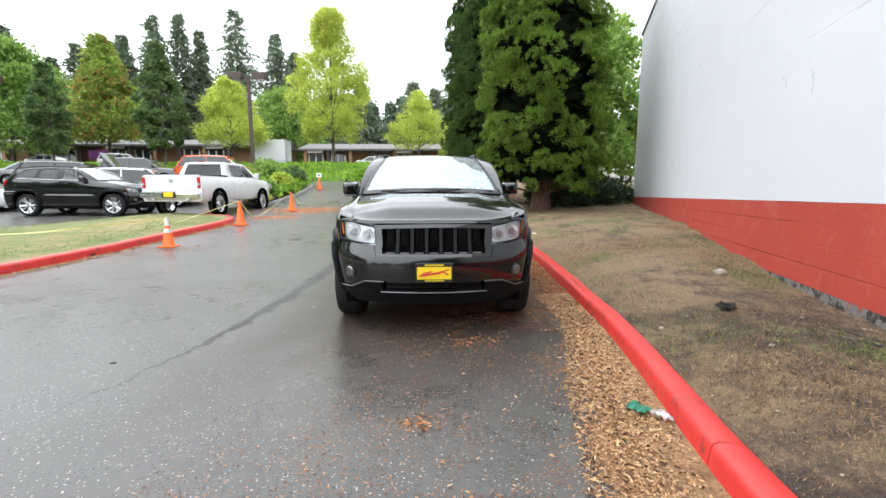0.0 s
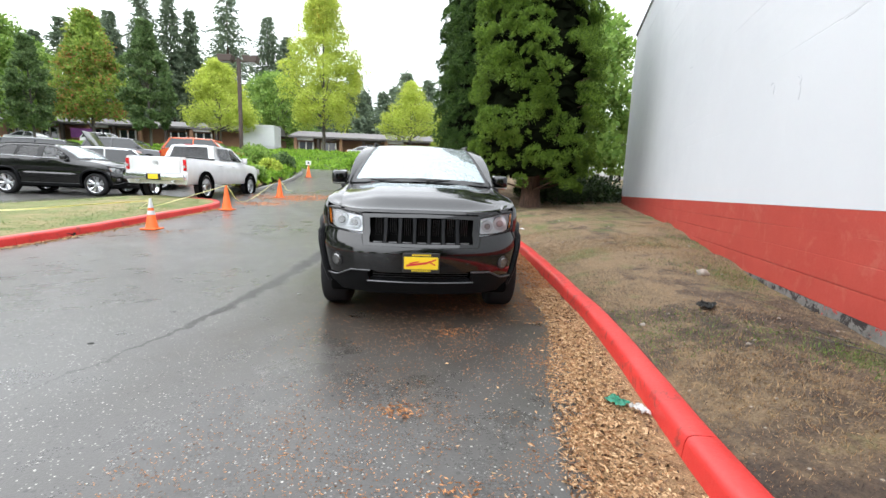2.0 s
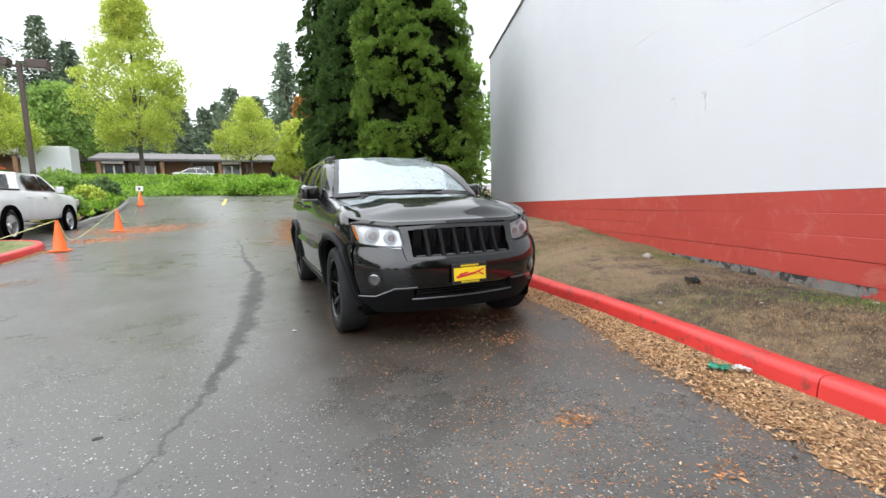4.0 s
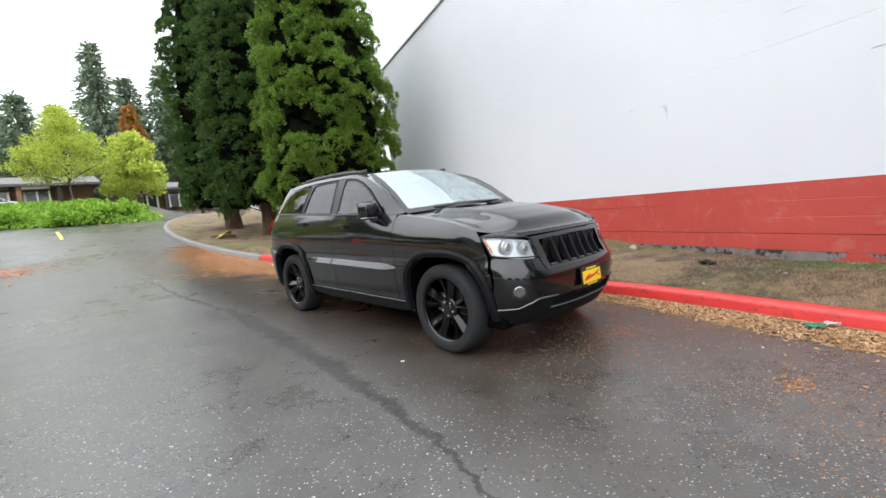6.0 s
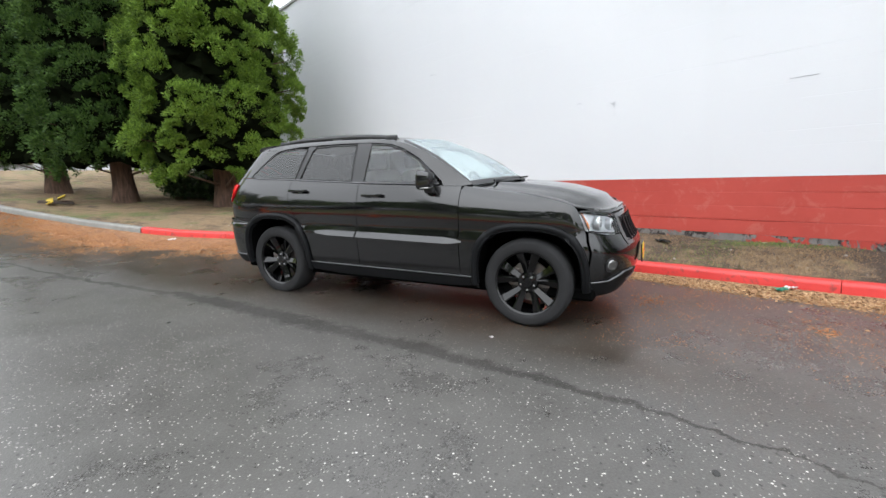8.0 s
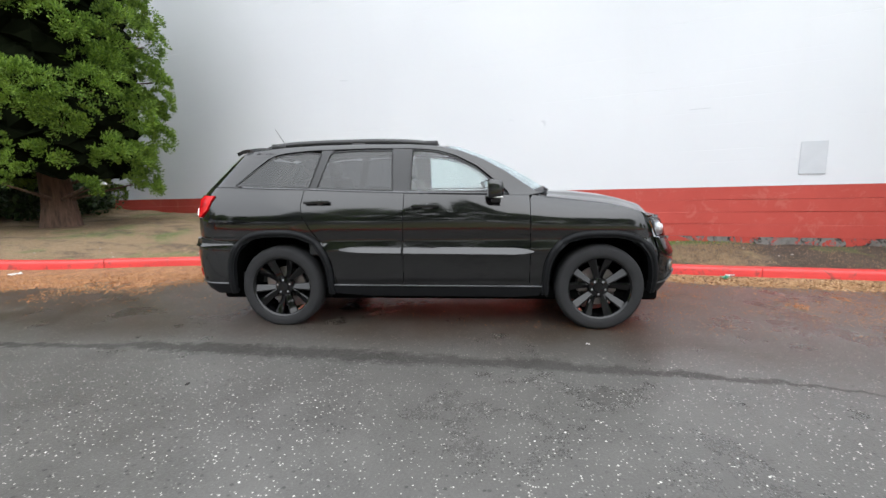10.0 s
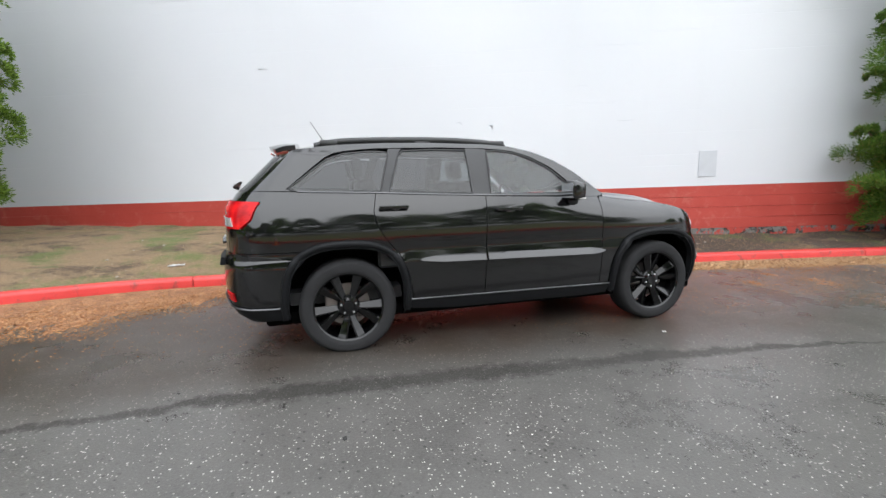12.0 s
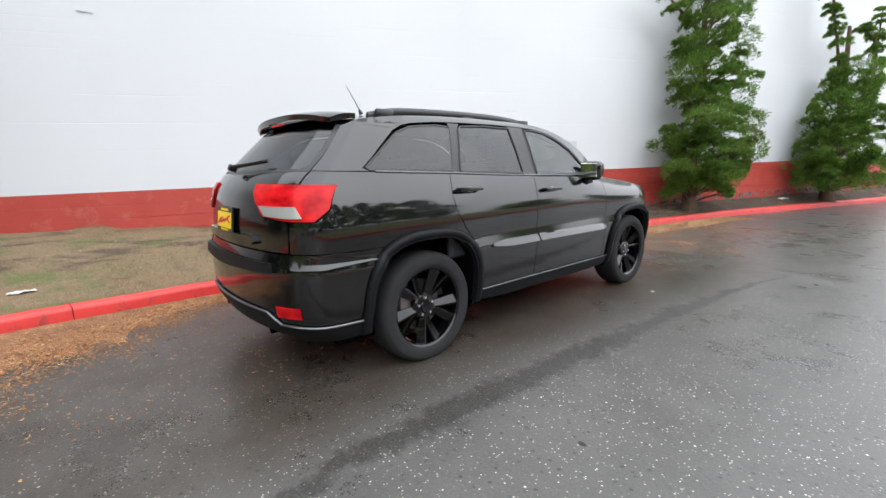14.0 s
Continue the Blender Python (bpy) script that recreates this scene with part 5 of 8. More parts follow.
    part("lower_rear_bumper", S.panel([("s", 1.918, 0.418), ("s", 2.2, 0.418), ("r", 0.66, 0.432), ("r", 0.55, 0.492), ("r", 0.0, 0.492), ("r", 0.0, 0.34), ("r", 0.55, 0.33), ("s", 2.2, 0.31), ("s", 1.94, 0.325)], 0.012, 0.06, both=True), CLADDING, car, "satin grey lower rear bumper", smooth=32)
    part("bumper_bead", S.strip([("s", 1.92, 0.424), ("s", 2.2, 0.424), ("r", 0.66, 0.437), ("r", 0.55, 0.497), ("r", 0.0, 0.497)], 0.008, 1, 0.014, both=True), DARK_CHROME, car, "bright bead on the rear bumper")
    part("tailgate_bar", S.panel([("r", 0.0, 0.945), ("r", 0.42, 0.945), ("r", 0.46, 0.915), ("r", 0.44, 0.895), ("r", 0.0, 0.895)], 0.03, 0.03, both=True), PAINT, car, "black tailgate bar", smooth=30)

    def spoiler(u, v):
        s = 2 * u - 1
        a = abs(s)
        x = s * mix2(0.66, 0.615, v)
        y = mix2(1.80, 2.035 - 0.09 * a ** 3, v)
        z = mix2(1.690 - 0.045 * a ** 2.5, 1.668 - 0.05 * a ** 2.5, v) + 0.010 * math.sin(math.pi * v)
        return (x, y, z)

    sp = grid_part("spoiler", spoiler, 24, 8, PAINT, car, "black tailgate spoiler", thick=-0.035, smooth=40)
    bm = bmesh.new()
    box(bm, (0.22, 0.012, 0.014), (0, 2.036, 1.645), bevel=0.003)
    part("brake_light", bm, LAMP_RED, sp, "red high brake light")
    bm = bmesh.new()
    rod(bm, (0.0, 2.345, 1.345), (0.0, 2.39, 1.365), 0.022)
    rod(bm, (0.0, 2.38, 1.362), (-0.36, 2.285, 1.395), 0.012, 0.006)
    box(bm, (0.36, 0.014, 0.022), (-0.20, 2.307, 1.378), (0, 5, 13), bevel=0.004)
    part("rear_wiper", bm, TRIM, car, "black rear wiper", smooth=40)
    for s in (0, 1):
        bm = bmesh.new()
        x0 = -0.50 + 0.62 * s
        p0 = Vector(screen_point((x0 + 0.8) / 1.6, 0.02)) + Vector((0, -0.02, 0.012))
        p1 = Vector(screen_point((x0 + 0.60 + 0.8) / 1.6, 0.035)) + Vector((0, -0.012, 0.012))
        rod(bm, p0, p1, 0.008, 0.006, 8)
        rod(bm, p0 - Vector((0.06, 0.0, 0.0)), p0 + Vector((0.2, 0, 0.008)), 0.011, 0.009, 8)
        part("wiper", bm, TRIM, car, "black wiper arm", smooth=40)
    grid_part("cowl", lambda u, v: ((2 * u - 1) * 0.80, -1.135 + 0.19 * abs(2 * u - 1) ** 2.2 + 0.07 * v, 1.222 - 0.012 * v + 0.012 * (1 - (2 * u - 1) ** 2) * 1.0 - 0.01 * abs(2 * u - 1)), 20, 3, TRIM, car, "black cowl")
    bm = bmesh.new()
    rod(bm, (-0.36, 1.57, 1.715), (-0.36, 1.585, 1.745), 0.016, 0.01, 8)
    rod(bm, (-0.36, 1.58, 1.74), (-0.36, 1.68, 1.90), 0.0040, 0.002, 6)
    part("aerial", bm, TRIM, car, "black rod aerial")

    # cabin
    bm = bmesh.new()
    box(bm, (1.52, 0.42, 0.34), (0, -0.80, 1.03), bevel=0.08, seg=3)
    box(bm, (0.24, 1.2, 0.3), (0, -0.05, 0.72), bevel=0.04)
    box(bm, (1.55, 3.0, 0.1), (0, 0.6, 0.45))
    part("dashboard", bm, INTERIOR, car, "dark dashboard and console", smooth=40)
    for s in (-1, 1):
        bm = bmesh.new()
        box(bm, (0.06, 2.0, 0.55), (s * 0.84, 0.2, 0.95), bevel=0.02)
        part("door_card", bm, INTERIOR, car, "dark door trim")
        for y, zb in ((0.12, 0.0), (1.02, 0.03)):
            bm = bmesh.new()
            x = s * (0.38 if y < 0.5 else 0.36)
            box(bm, (0.50, 0.50, 0.16), (x, y - 0.18, 0.72 + zb), bevel=0.06, seg=3)
            box(bm, (0.50, 0.16, 0.66), (x, y + 0.16, 1.05 + zb), (-14, 0, 0), bevel=0.06, seg=3)
            seat = part("seat", bm, LEATHER, car, "black leather seat", smooth=50)
            bm = bmesh.new()
            box(bm, (0.26, 0.10, 0.17), (x, y + 0.29, 1.475 + zb), (-10, 0, 0), bevel=0.045, seg=3)
            for q in (-0.06, 0.06):
                rod(bm, (x + q, y + 0.25, 1.33 + zb), (x + q, y + 0.28, 1.42 + zb), 0.006)
            part("headrest", bm, LEATHER, seat, "black headrest", smooth=50)
    bm = bmesh.new()
    g = 28
    ring = []
    for i in range(g):
        a = 2 * math.pi * i / g
        ring.append([bm.verts.new(((0.185 + 0.015 * math.cos(2 * math.pi * j / 8)) * math.cos(a), 0.015 * math.sin(2 * math.pi * j / 8), (0.185 + 0.015 * math.cos(2 * math.pi * j / 8)) * math.sin(a))) for j in range(8)])
    for i in range(g):
        for j in range(8):
            bm.faces.new((ring[i][j], ring[(i + 1) % g][j], ring[(i + 1) % g][(j + 1) % 8], ring[i][(j + 1) % 8]))
    box(bm, (0.35, 0.02, 0.05), (0, 0.0, 0), bevel=0.008)
    box(bm, (0.12, 0.04, 0.10), (0, 0.0, -0.02), bevel=0.02)
    bmesh.ops.recalc_face_normals(bm, faces=bm.faces)
    st = part("steering_wheel", bm, LEATHER, car, "black steering wheel", smooth=50)
    st.matrix_local = pose(0.38, -0.50, 1.16, -24, 0, 0)
    bm = bmesh.new()
    box(bm, (0.24, 0.03, 0.07), (0, -0.36, 1.60), (8, 0, 0), bevel=0.015, seg=2)
    part("inside_mirror", bm, TRIM, car, "inside mirror")
    return car


suv = build_suv()
for o in suv.children_recursive:
    if o.name.split(".")[0] in ("windscreen", "front_side_window", "rear_side_window", "quarter_window", "rear_window"):
        o.visible_shadow = False

# ---- trees, shrubs, litter ----
LEAF_SEQUOIA = leaf_material("sequoia_foliage", (0.045, 0.095, 0.012), (0.24, 0.37, 0.055), 0.55, 0.25)
LEAF_SEQUOIA_DARK = leaf_material("deep_green_conifer_foliage", (0.020, 0.050, 0.012), (0.095, 0.17, 0.035), 0.6, 0.25)
LEAF_JUNIPER = leaf_material("juniper_foliage", (0.040, 0.095, 0.014), (0.18, 0.31, 0.05), 0.55, 0.25, (0.28, 0.13, 0.06), 0.86)
LEAF_LIME = leaf_material("yellow_green_leaves", (0.33, 0.43, 0.05), (0.66, 0.72, 0.17), 0.5, 0.5, (0.55, 0.36, 0.05), 0.86)
LEAF_GREEN = leaf_material("mid_green_leaves", (0.12, 0.23, 0.04), (0.34, 0.48, 0.12), 0.5, 0.4)
LEAF_DARK = leaf_material("dark_green_leaves", (0.07, 0.13, 0.045), (0.20, 0.29, 0.11), 0.5, 0.3)
LEAF_TURN = leaf_material("turning_leaves", (0.15, 0.25, 0.04), (0.38, 0.48, 0.10), 0.5, 0.4, (0.45, 0.20, 0.08), 0.74)
LEAF_FIR = leaf_material("fir_foliage", (0.10, 0.14, 0.095), (0.24, 0.31, 0.19), 0.6, 0.25)
LEAF_IVY = leaf_material("ground_cover_leaves", (0.12, 0.26, 0.02), (0.34, 0.52, 0.07), 0.45, 0.4)
# near black: the shade deep in the crowns is put into this colour
CROWN_SHADE = Mat("crown_shade_black", (0.006, 0.008, 0.004), 1.0, Specular_IOR_Level=0.0).m
LEAF_SHRUB = leaf_material("dark_shrub_leaves", (0.016, 0.034, 0.014), (0.055, 0.095, 0.03), 0.4, 0.15)


def rng(seed):
    return np.random.default_rng(seed)


def leaf_mesh(name, pos, out, size, material, parent, seed, width=0.42, spread=0.75, label="", kind="", extra=None):
    """Many small kite-shaped leaves at pos, each pointing roughly along out. extra: (verts, faces) joined in."""
    r = rng(seed)
    n = len(pos)
    d = out + r.normal(0, spread, (n, 3))
    d /= np.linalg.norm(d, axis=1, keepdims=True) + 1e-9
    u = np.cross(d, r.normal(0, 1, (n, 3)))
    u /= np.linalg.norm(u, axis=1, keepdims=True) + 1e-9
    w = np.cross(d, u)
    L = (size * r.uniform(0.6, 1.4, n))[:, None]
    bend = w * L * r.uniform(-0.25, 0.25, (n, 1))
    v = np.stack([pos, pos + d * L * 0.5 + u * L * width * 0.5 + bend, pos + d * L, pos + d * L * 0.5 - u * L * width * 0.5 + bend], 1).reshape(-1, 3)
    f = np.arange(n * 4).reshape(-1, 4)
    if extra is not None:
        ev, ef = extra
        f = np.concatenate([f, np.asarray(ef) + len(v)])
        v = np.concatenate([v, np.asarray(ev)])
    me = bpy.data.meshes.new(name)
    me.vertices.add(len(v))
    me.vertices.foreach_set("co", v.astype(np.float32).ravel())
    me.loops.add(len(f) * 4)
    me.loops.foreach_set("vertex_index", f.astype(np.int32).ravel())
    me.polygons.add(len(f))
    me.polygons.foreach_set("loop_start", np.arange(0, len(f) * 4, 4, dtype=np.int32))
    me.update(calc_edges=True)
    me.materials.append(material)
    ob = new(name, me)
    if parent:
        ob.parent = parent
    return tagged(ob, label, kind=kind)


def lobe_leaves(centres, radii, per, seed, squash=0.8, outer=0.55):
    """Leaf points on the skins of many lobes: place and outward way."""
    r = rng(seed)
    n = len(centres)
    d = r.normal(0, 1, (n, per, 3))
    d /= np.linalg.norm(d, axis=2, keepdims=True)
    q = r.uniform(outer, 1.0, (n, per, 1)) * radii[:, None, None]
    off = d * q
    off[:, :, 2] *= squash
    return (centres[:, None, :] + off).reshape(-1, 3), d.reshape(-1, 3)


def crown_core(rad, z0, z1, seed, n=14, m=16, lump=0.25):
    """A ragged body inside a crown, to close it and show as shade between boughs."""
    r = rng(seed)
    vs, fs = [], []
    for i in range(m + 1):
        z = z0 + (z1 - z0) * i / m
        for j in range(n):
            a = 2 * math.pi * j / n
            q = max(0.02, rad(z) * (1 + r.uniform(-lump, lump)))
            vs.append((q * math.cos(a), q * math.sin(a), z + r.uniform(-0.1, 0.1)))
    for i in range(m):
        for j in range(n):
            fs.append((i * n + j, i * n + (j + 1) % n, (i + 1) * n + (j + 1) % n, (i + 1) * n + j))
    return vs, fs


def trunk_part(parent, path, r0, r1, material, limbs=(), flare=1.0, seg=12, label=""):
    bm = bmesh.new()
    pts = smooth_line(path, 0.3)
    rings = []
    for i, p in enumerate(pts):
        f = i / (len(pts) - 1)
        rad = (r0 + (r1 - r0) * f) * (1 + (flare - 1) * max(0, 1 - f * 9) ** 2)
        rings.append([bm.verts.new((p.x + rad * math.cos(a) * (1 + 0.12 * noise.noise(Vector((math.cos(a) * 2, math.sin(a) * 2, p.z * 0.6)))), p.y + rad * math.sin(a), p.z)) for a in (2 * math.pi * j / seg for j in range(seg))])
    for a, b in zip(rings, rings[1:]):
        for j in range(seg):
            bm.faces.new((a[j], a[(j + 1) % seg], b[(j + 1) % seg], b[j]))
    bm.faces.new(rings[-1])
    for a, b, q0, q1 in limbs:
        rod(bm, a, b, q0, q1, 6)
    bmesh.ops.recalc_face_normals(bm, faces=bm.faces)
    return part("trunk", bm, material, parent, label, smooth=60)


def boughs(centres, facing, radii, twigs, per, seed, flat=0.8, fan=0.9, twig=0.34):
    """Foliage of many boughs. Each bough is a dome of small twig tufts on its outer, upper side; below it stays open and dark."""
    r = rng(seed)
    n = len(centres)
    d = r.normal(0, 1, (n, twigs, 3))
    d /= np.linalg.norm(d, axis=2, keepdims=True)
    dot = (d * facing[:, None, :]).sum(2, keepdims=True)
    d = np.where(dot < 0.05, d - 2 * (dot - 0.05) * facing[:, None, :], d)
    d /= np.linalg.norm(d, axis=2, keepdims=True)
    off = d * radii[:, None, None] * r.uniform(0.62, 1.08, (n, twigs, 1))
    off[:, :, 2] *= flat
    tips = (centres[:, None, :] + off).reshape(-1, 3)
    way = (d * 0.9 + facing[:, None, :] * 0.6).reshape(-1, 3)
    way /= np.linalg.norm(way, axis=1, keepdims=True)
    size = np.repeat(radii * twig, twigs) * r.uniform(0.7, 1.25, n * twigs)
    k = r.normal(0, 1, (len(tips), per, 3))
    k /= np.linalg.norm(k, axis=2, keepdims=True)
    dot = (k * way[:, None, :]).sum(2, keepdims=True)
    k = np.where(dot < -0.2, k - 2 * dot * way[:, None, :], k)
    pos = tips[:, None, :] + k * size[:, None, None] * r.uniform(0.15, 1.0, (len(tips), per, 1))
    out = k * fan + way[:, None, :] * 0.8
    return pos.reshape(-1, 3), out.reshape(-1, 3)


def sequoia(x, y, zb, height, radius, seed, clumps=300, twigs=13, per=52, size=0.10, skirt=0.9, label="", leaf=None):
    """A broad columnar conifer: heavy domed boughs over a core coloured near black as shaded gaps, on a red-brown
    trunk.
    """
    t = thing("conifer_tree", label or "tall broad conifer with dense tufted green foliage and red-brown trunk", "tree", "conifers beside the wall", (x, y, zb))
    r = rng(seed)

    def rad(z):
        f = (z - skirt) / (height - skirt)
        return radius * max(0.03, (1 - max(0, f) ** 4.5)) * (0.74 + 0.26 * min(1, max(0, z - skirt + 0.25) / 1.2))

    c, rr, face = [], [], []
    golden = 2.399963
    for i in range(clumps):
        f = (i + r.uniform(-0.4, 0.4)) / clumps
        z = skirt + 0.15 + (height - skirt - 0.15) * max(0, f)
        a = i * golden + r.uniform(-0.4, 0.4)
        lump = noise.noise(Vector((math.cos(a) * radius * 0.8, math.sin(a) * radius * 0.8, z * 0.9 + seed)))
        q = rad(z) * (0.84 + 0.20 * lump + r.uniform(-0.10, 0.08))
        c.append((q * math.cos(a), q * math.sin(a), z + r.uniform(-0.2, 0.2)))
        rr.append(r.uniform(0.24, 0.46) * (0.6 + 0.4 * min(1, rad(z) / radius)))
        w = Vector((math.cos(a) * 0.75 + r.normal(0, 0.25), math.sin(a) * 0.75 + r.normal(0, 0.25), 0.75)).normalized()
        face.append(tuple(w))
    c, rr, face = np.array(c), np.array(rr), np.array(face)
    pos, out = boughs(c, face, rr, twigs, per, seed + 1)
    limbs = []
    for i in range(44):
        k = int(r.integers(0, len(c) // 2))
        z = max(0.5, c[k][2] - 0.35)
        limbs.append(((0, 0, z), tuple(c[k]), 0.045, 0.012))
    trunk_part(t, [(0, 0, -0.25), (0.02, 0, 0.4), (0, 0.03, 2.0), (0, 0, height * 0.8)], 0.33, 0.06, BARK, limbs, 1.45)
    leaf_mesh("crown", pos, out, size, leaf or LEAF_SEQUOIA, t, seed + 2, 0.40, 0.35)
    # the core's colour stands in for shade between the boughs
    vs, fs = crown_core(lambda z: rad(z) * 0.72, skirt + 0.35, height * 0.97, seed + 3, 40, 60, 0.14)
    raw("inner_foliage", vs, fs, CROWN_SHADE, t, "near-black core coloured as the shade inside the crown")
    return t


def juniper(x, y, zb, branches, girth, seed, label, filler=100):
    """A windswept juniper: flat, feathery pads in layers along rising, twisting limbs, with open gaps. girth: (z, half width) pairs."""
    t = thing("juniper_tree", label, "tree", "junipers along the wall", (x, y, zb))
    r = rng(seed)
    c, rr, face, limbs = [], [], [], []

    def pad(p, size, way):
        c.append(tuple(p))
        rr.append(size)
        face.append(tuple((Vector(way) * 0.8 + Vector((0, 0, 0.7))).normalized()))

    for (a, b, n, spread) in branches:
        a, b = Vector(a), Vector(b)
        limbs.append((a, b, 0.05, 0.012))
        d = (b - a).normalized()
        for i in range(n):
            f = (i + r.uniform(0, 1)) / n
            f = 0.22 + 0.78 * f
            p = a.lerp(b, f)
            q = spread * (1.05 - 0.55 * f)
            pad((p.x + r.normal(0, q * 0.45), p.y + r.normal(0, q * 0.45), p.z + r.normal(0, q * 0.28)), q * r.uniform(0.55, 0.95), (d.x, d.y, d.z * 0.5))
    zs, ws = [g[0] for g in girth], [g[1] for g in girth]
    for i in range(filler):
        z = zs[0] + (zs[-1] - zs[0]) * ((i + r.uniform(0, 1)) / filler) ** 1.2
        w = float(np.interp(z, zs, ws))
        a = r.uniform(0, 2 * math.pi)
        q = w * r.uniform(0.30, 0.92)
        p = along(q * math.cos(a), 0.25 + 0.5 * q * math.sin(a), z)
        pad(p, r.uniform(0.22, 0.40), along(math.cos(a), 0.5 * math.sin(a) + 0.2, 0))
        limbs.append(((0, 0, max(0.1, z - 0.3)), p, 0.018, 0.006))
    pos, out = boughs(np.array(c), np.array(face), np.array(rr), 13, 60, seed + 1, 0.50, 0.55, 0.42)
    trunk_part(t, [(0, 0, -0.2), (0.05, 0.03, 0.6), (-0.05, 0.05, 2.2), (0.02, 0, 4.6)], 0.15, 0.04, BARK, limbs, 1.5)
    leaf_mesh("crown", pos, out, 0.062, LEAF_JUNIPER, t, seed + 2, 0.22, 0.35)
    return t


def broadleaf(x, y, zb, height, radius, seed, material, label, lobes=170, per=80, size=0.34, clear=0.16, shape="round", group="street trees", bark=None, lean=0.0):
    t = thing("broadleaf_tree", label, "tree", group, (x, y, zb))
    r = rng(seed)
    z0 = height * clear

    def rad(f):
        if shape == "column":
            return radius * (0.55 + 0.45 * math.sin(math.pi * min(1, f * 1.15 + 0.12))) * (1 - 0.75 * max(0, f - 0.55) / 0.45)
        if shape == "oval":
            return radius * (0.62 + 0.38 * math.sin(math.pi * min(1, f * 1.3 + 0.08))) * math.sqrt(max(0.03, 1 - max(0, f - 0.3) ** 2 / 0.5))
        if shape == "cone":
            return radius * (1 - f ** 1.3) * (0.6 + 0.4 * min(1, f * 5)) + 0.15
        return radius * math.sqrt(max(0.02, 1 - (2 * min(1, f * 0.92 + 0.10) - 0.85) ** 2 / 1.3))

    c, rr, limbs = [], [], []
    for i in range(lobes):
        f = r.uniform(0, 1)
        a = r.uniform(0, 2 * math.pi)
        w = 1 + 0.18 * math.sin(2 * a + 5 * f + seed) + 0.1 * math.sin(5 * a + seed * 2)
        q = rad(f) * w * math.sqrt(r.uniform(0.25, 1.0))
        c.append((q * math.cos(a), q * math.sin(a), z0 + (height - z0) * f))
        rr.append(radius * r.uniform(0.16, 0.30) * (0.65 if shape == "column" else 1.0))
    for i in range(14):
        k = int(r.integers(0, lobes))
        zc = c[k][2]
        limbs.append(((0, 0, max(z0 * 0.7, zc * 0.55)), tuple(c[k]), radius * 0.022, radius * 0.006))
    pos, out = lobe_leaves(np.array(c), np.array(rr), per, seed + 1, 0.7, 0.35)
    trunk_part(t, [(0, 0, -1.9), (0.03, 0, height * 0.2), (lean, 0, height * 0.55), (lean, 0, height * 0.9)], max(0.09, height * 0.014), 0.03, bark or BARK_GREY, limbs, 1.4, 8)
    leaf_mesh("crown", pos, out + np.array([0, 0, 0.2]), size, material, t, seed + 2, 0.62, 0.6)
    return t


def fir(x, y, zb, height, radius, seed, bare=0.0, fine=1.0):
    """A tall wild fir: drooping, ragged whorls on a straight trunk."""
    t = thing("fir_tree", "tall dark green fir behind the shops", "tree", "firs behind the shops", (x, y, zb))
    r = rng(seed)
    pos, out, limbs = [], [], []
    z = height * (0.12 + bare)
    while z < height * 0.985:
        f = (z - height * bare) / (height * (1 - bare))
        q = 1.65 * radius * (1 - f) ** 0.75 * (0.75 + 0.4 * min(1, f * 3))
        for k in range(int(7 + 6 * (1 - f))):
            a = r.uniform(0, 2 * math.pi)
            ln = q * r.uniform(0.45, 1.1) * (1 + 0.55 * noise.noise(Vector((math.cos(a) * 1.3 + seed, math.sin(a) * 1.3, z * 0.35)))) + 0.25
            n = int((14 + 22 * ln / radius) * fine)
            s = np.linspace(0.12, 1, n)
            base = np.stack([ln * s * math.cos(a), ln * s * math.sin(a), z - 0.22 * ln * s ** 1.5 + 0.02 * ln], 1)
            base += r.normal(0, 0.10 + 0.03 * ln, base.shape) * np.array([1, 1, 0.8])
            pos.append(base)
            out.append(np.tile([math.cos(a), math.sin(a), -0.35], (n, 1)))
        z += height * 0.013 * r.uniform(0.6, 1.4) + 0.12
    trunk_part(t, [(0, 0, -4.5), (0, 0, height * 0.4), (0, 0, height)], height * 0.011, 0.04, BARK, (), 1.2, 7)
    leaf_mesh("crown", np.concatenate(pos), np.concatenate(out), 0.72 / fine ** 0.5, LEAF_FIR, t, seed + 2, 0.30, 0.6)
    return t


def shrub(x, y, zb, radius, height, seed, material, label, per=70, lobes=40, size=0.12, group="shrubs"):
    t = thing("shrub", label, "shrub", group, (x, y, zb))
    r = rng(seed)
    a = r.uniform(0, 2 * math.pi, lobes)
    q = radius * np.sqrt(r.uniform(0, 1, lobes))
    z = height * (1 - (q / radius) ** 2 * 0.6) * r.uniform(0.25, 0.95, lobes)
    c = np.stack([q * np.cos(a), q * np.sin(a), z], 1)
    pos, out = lobe_leaves(c, np.full(lobes, radius * 0.33), per, seed + 1, 0.8, 0.4)
    pos[:, 2] = np.maximum(pos[:, 2], 0.0)
    bm = bmesh.new()
    for i in range(7):
        rod(bm, (0, 0, -0.1), tuple(c[i]), 0.02, 0.006, 5)
    part("stems", bm, BARK_GREY, t)
    leaf_mesh("foliage", pos, out + np.array([0, 0, 0.3]), size, material, t, seed + 2, 0.6, 0.6)
    return t


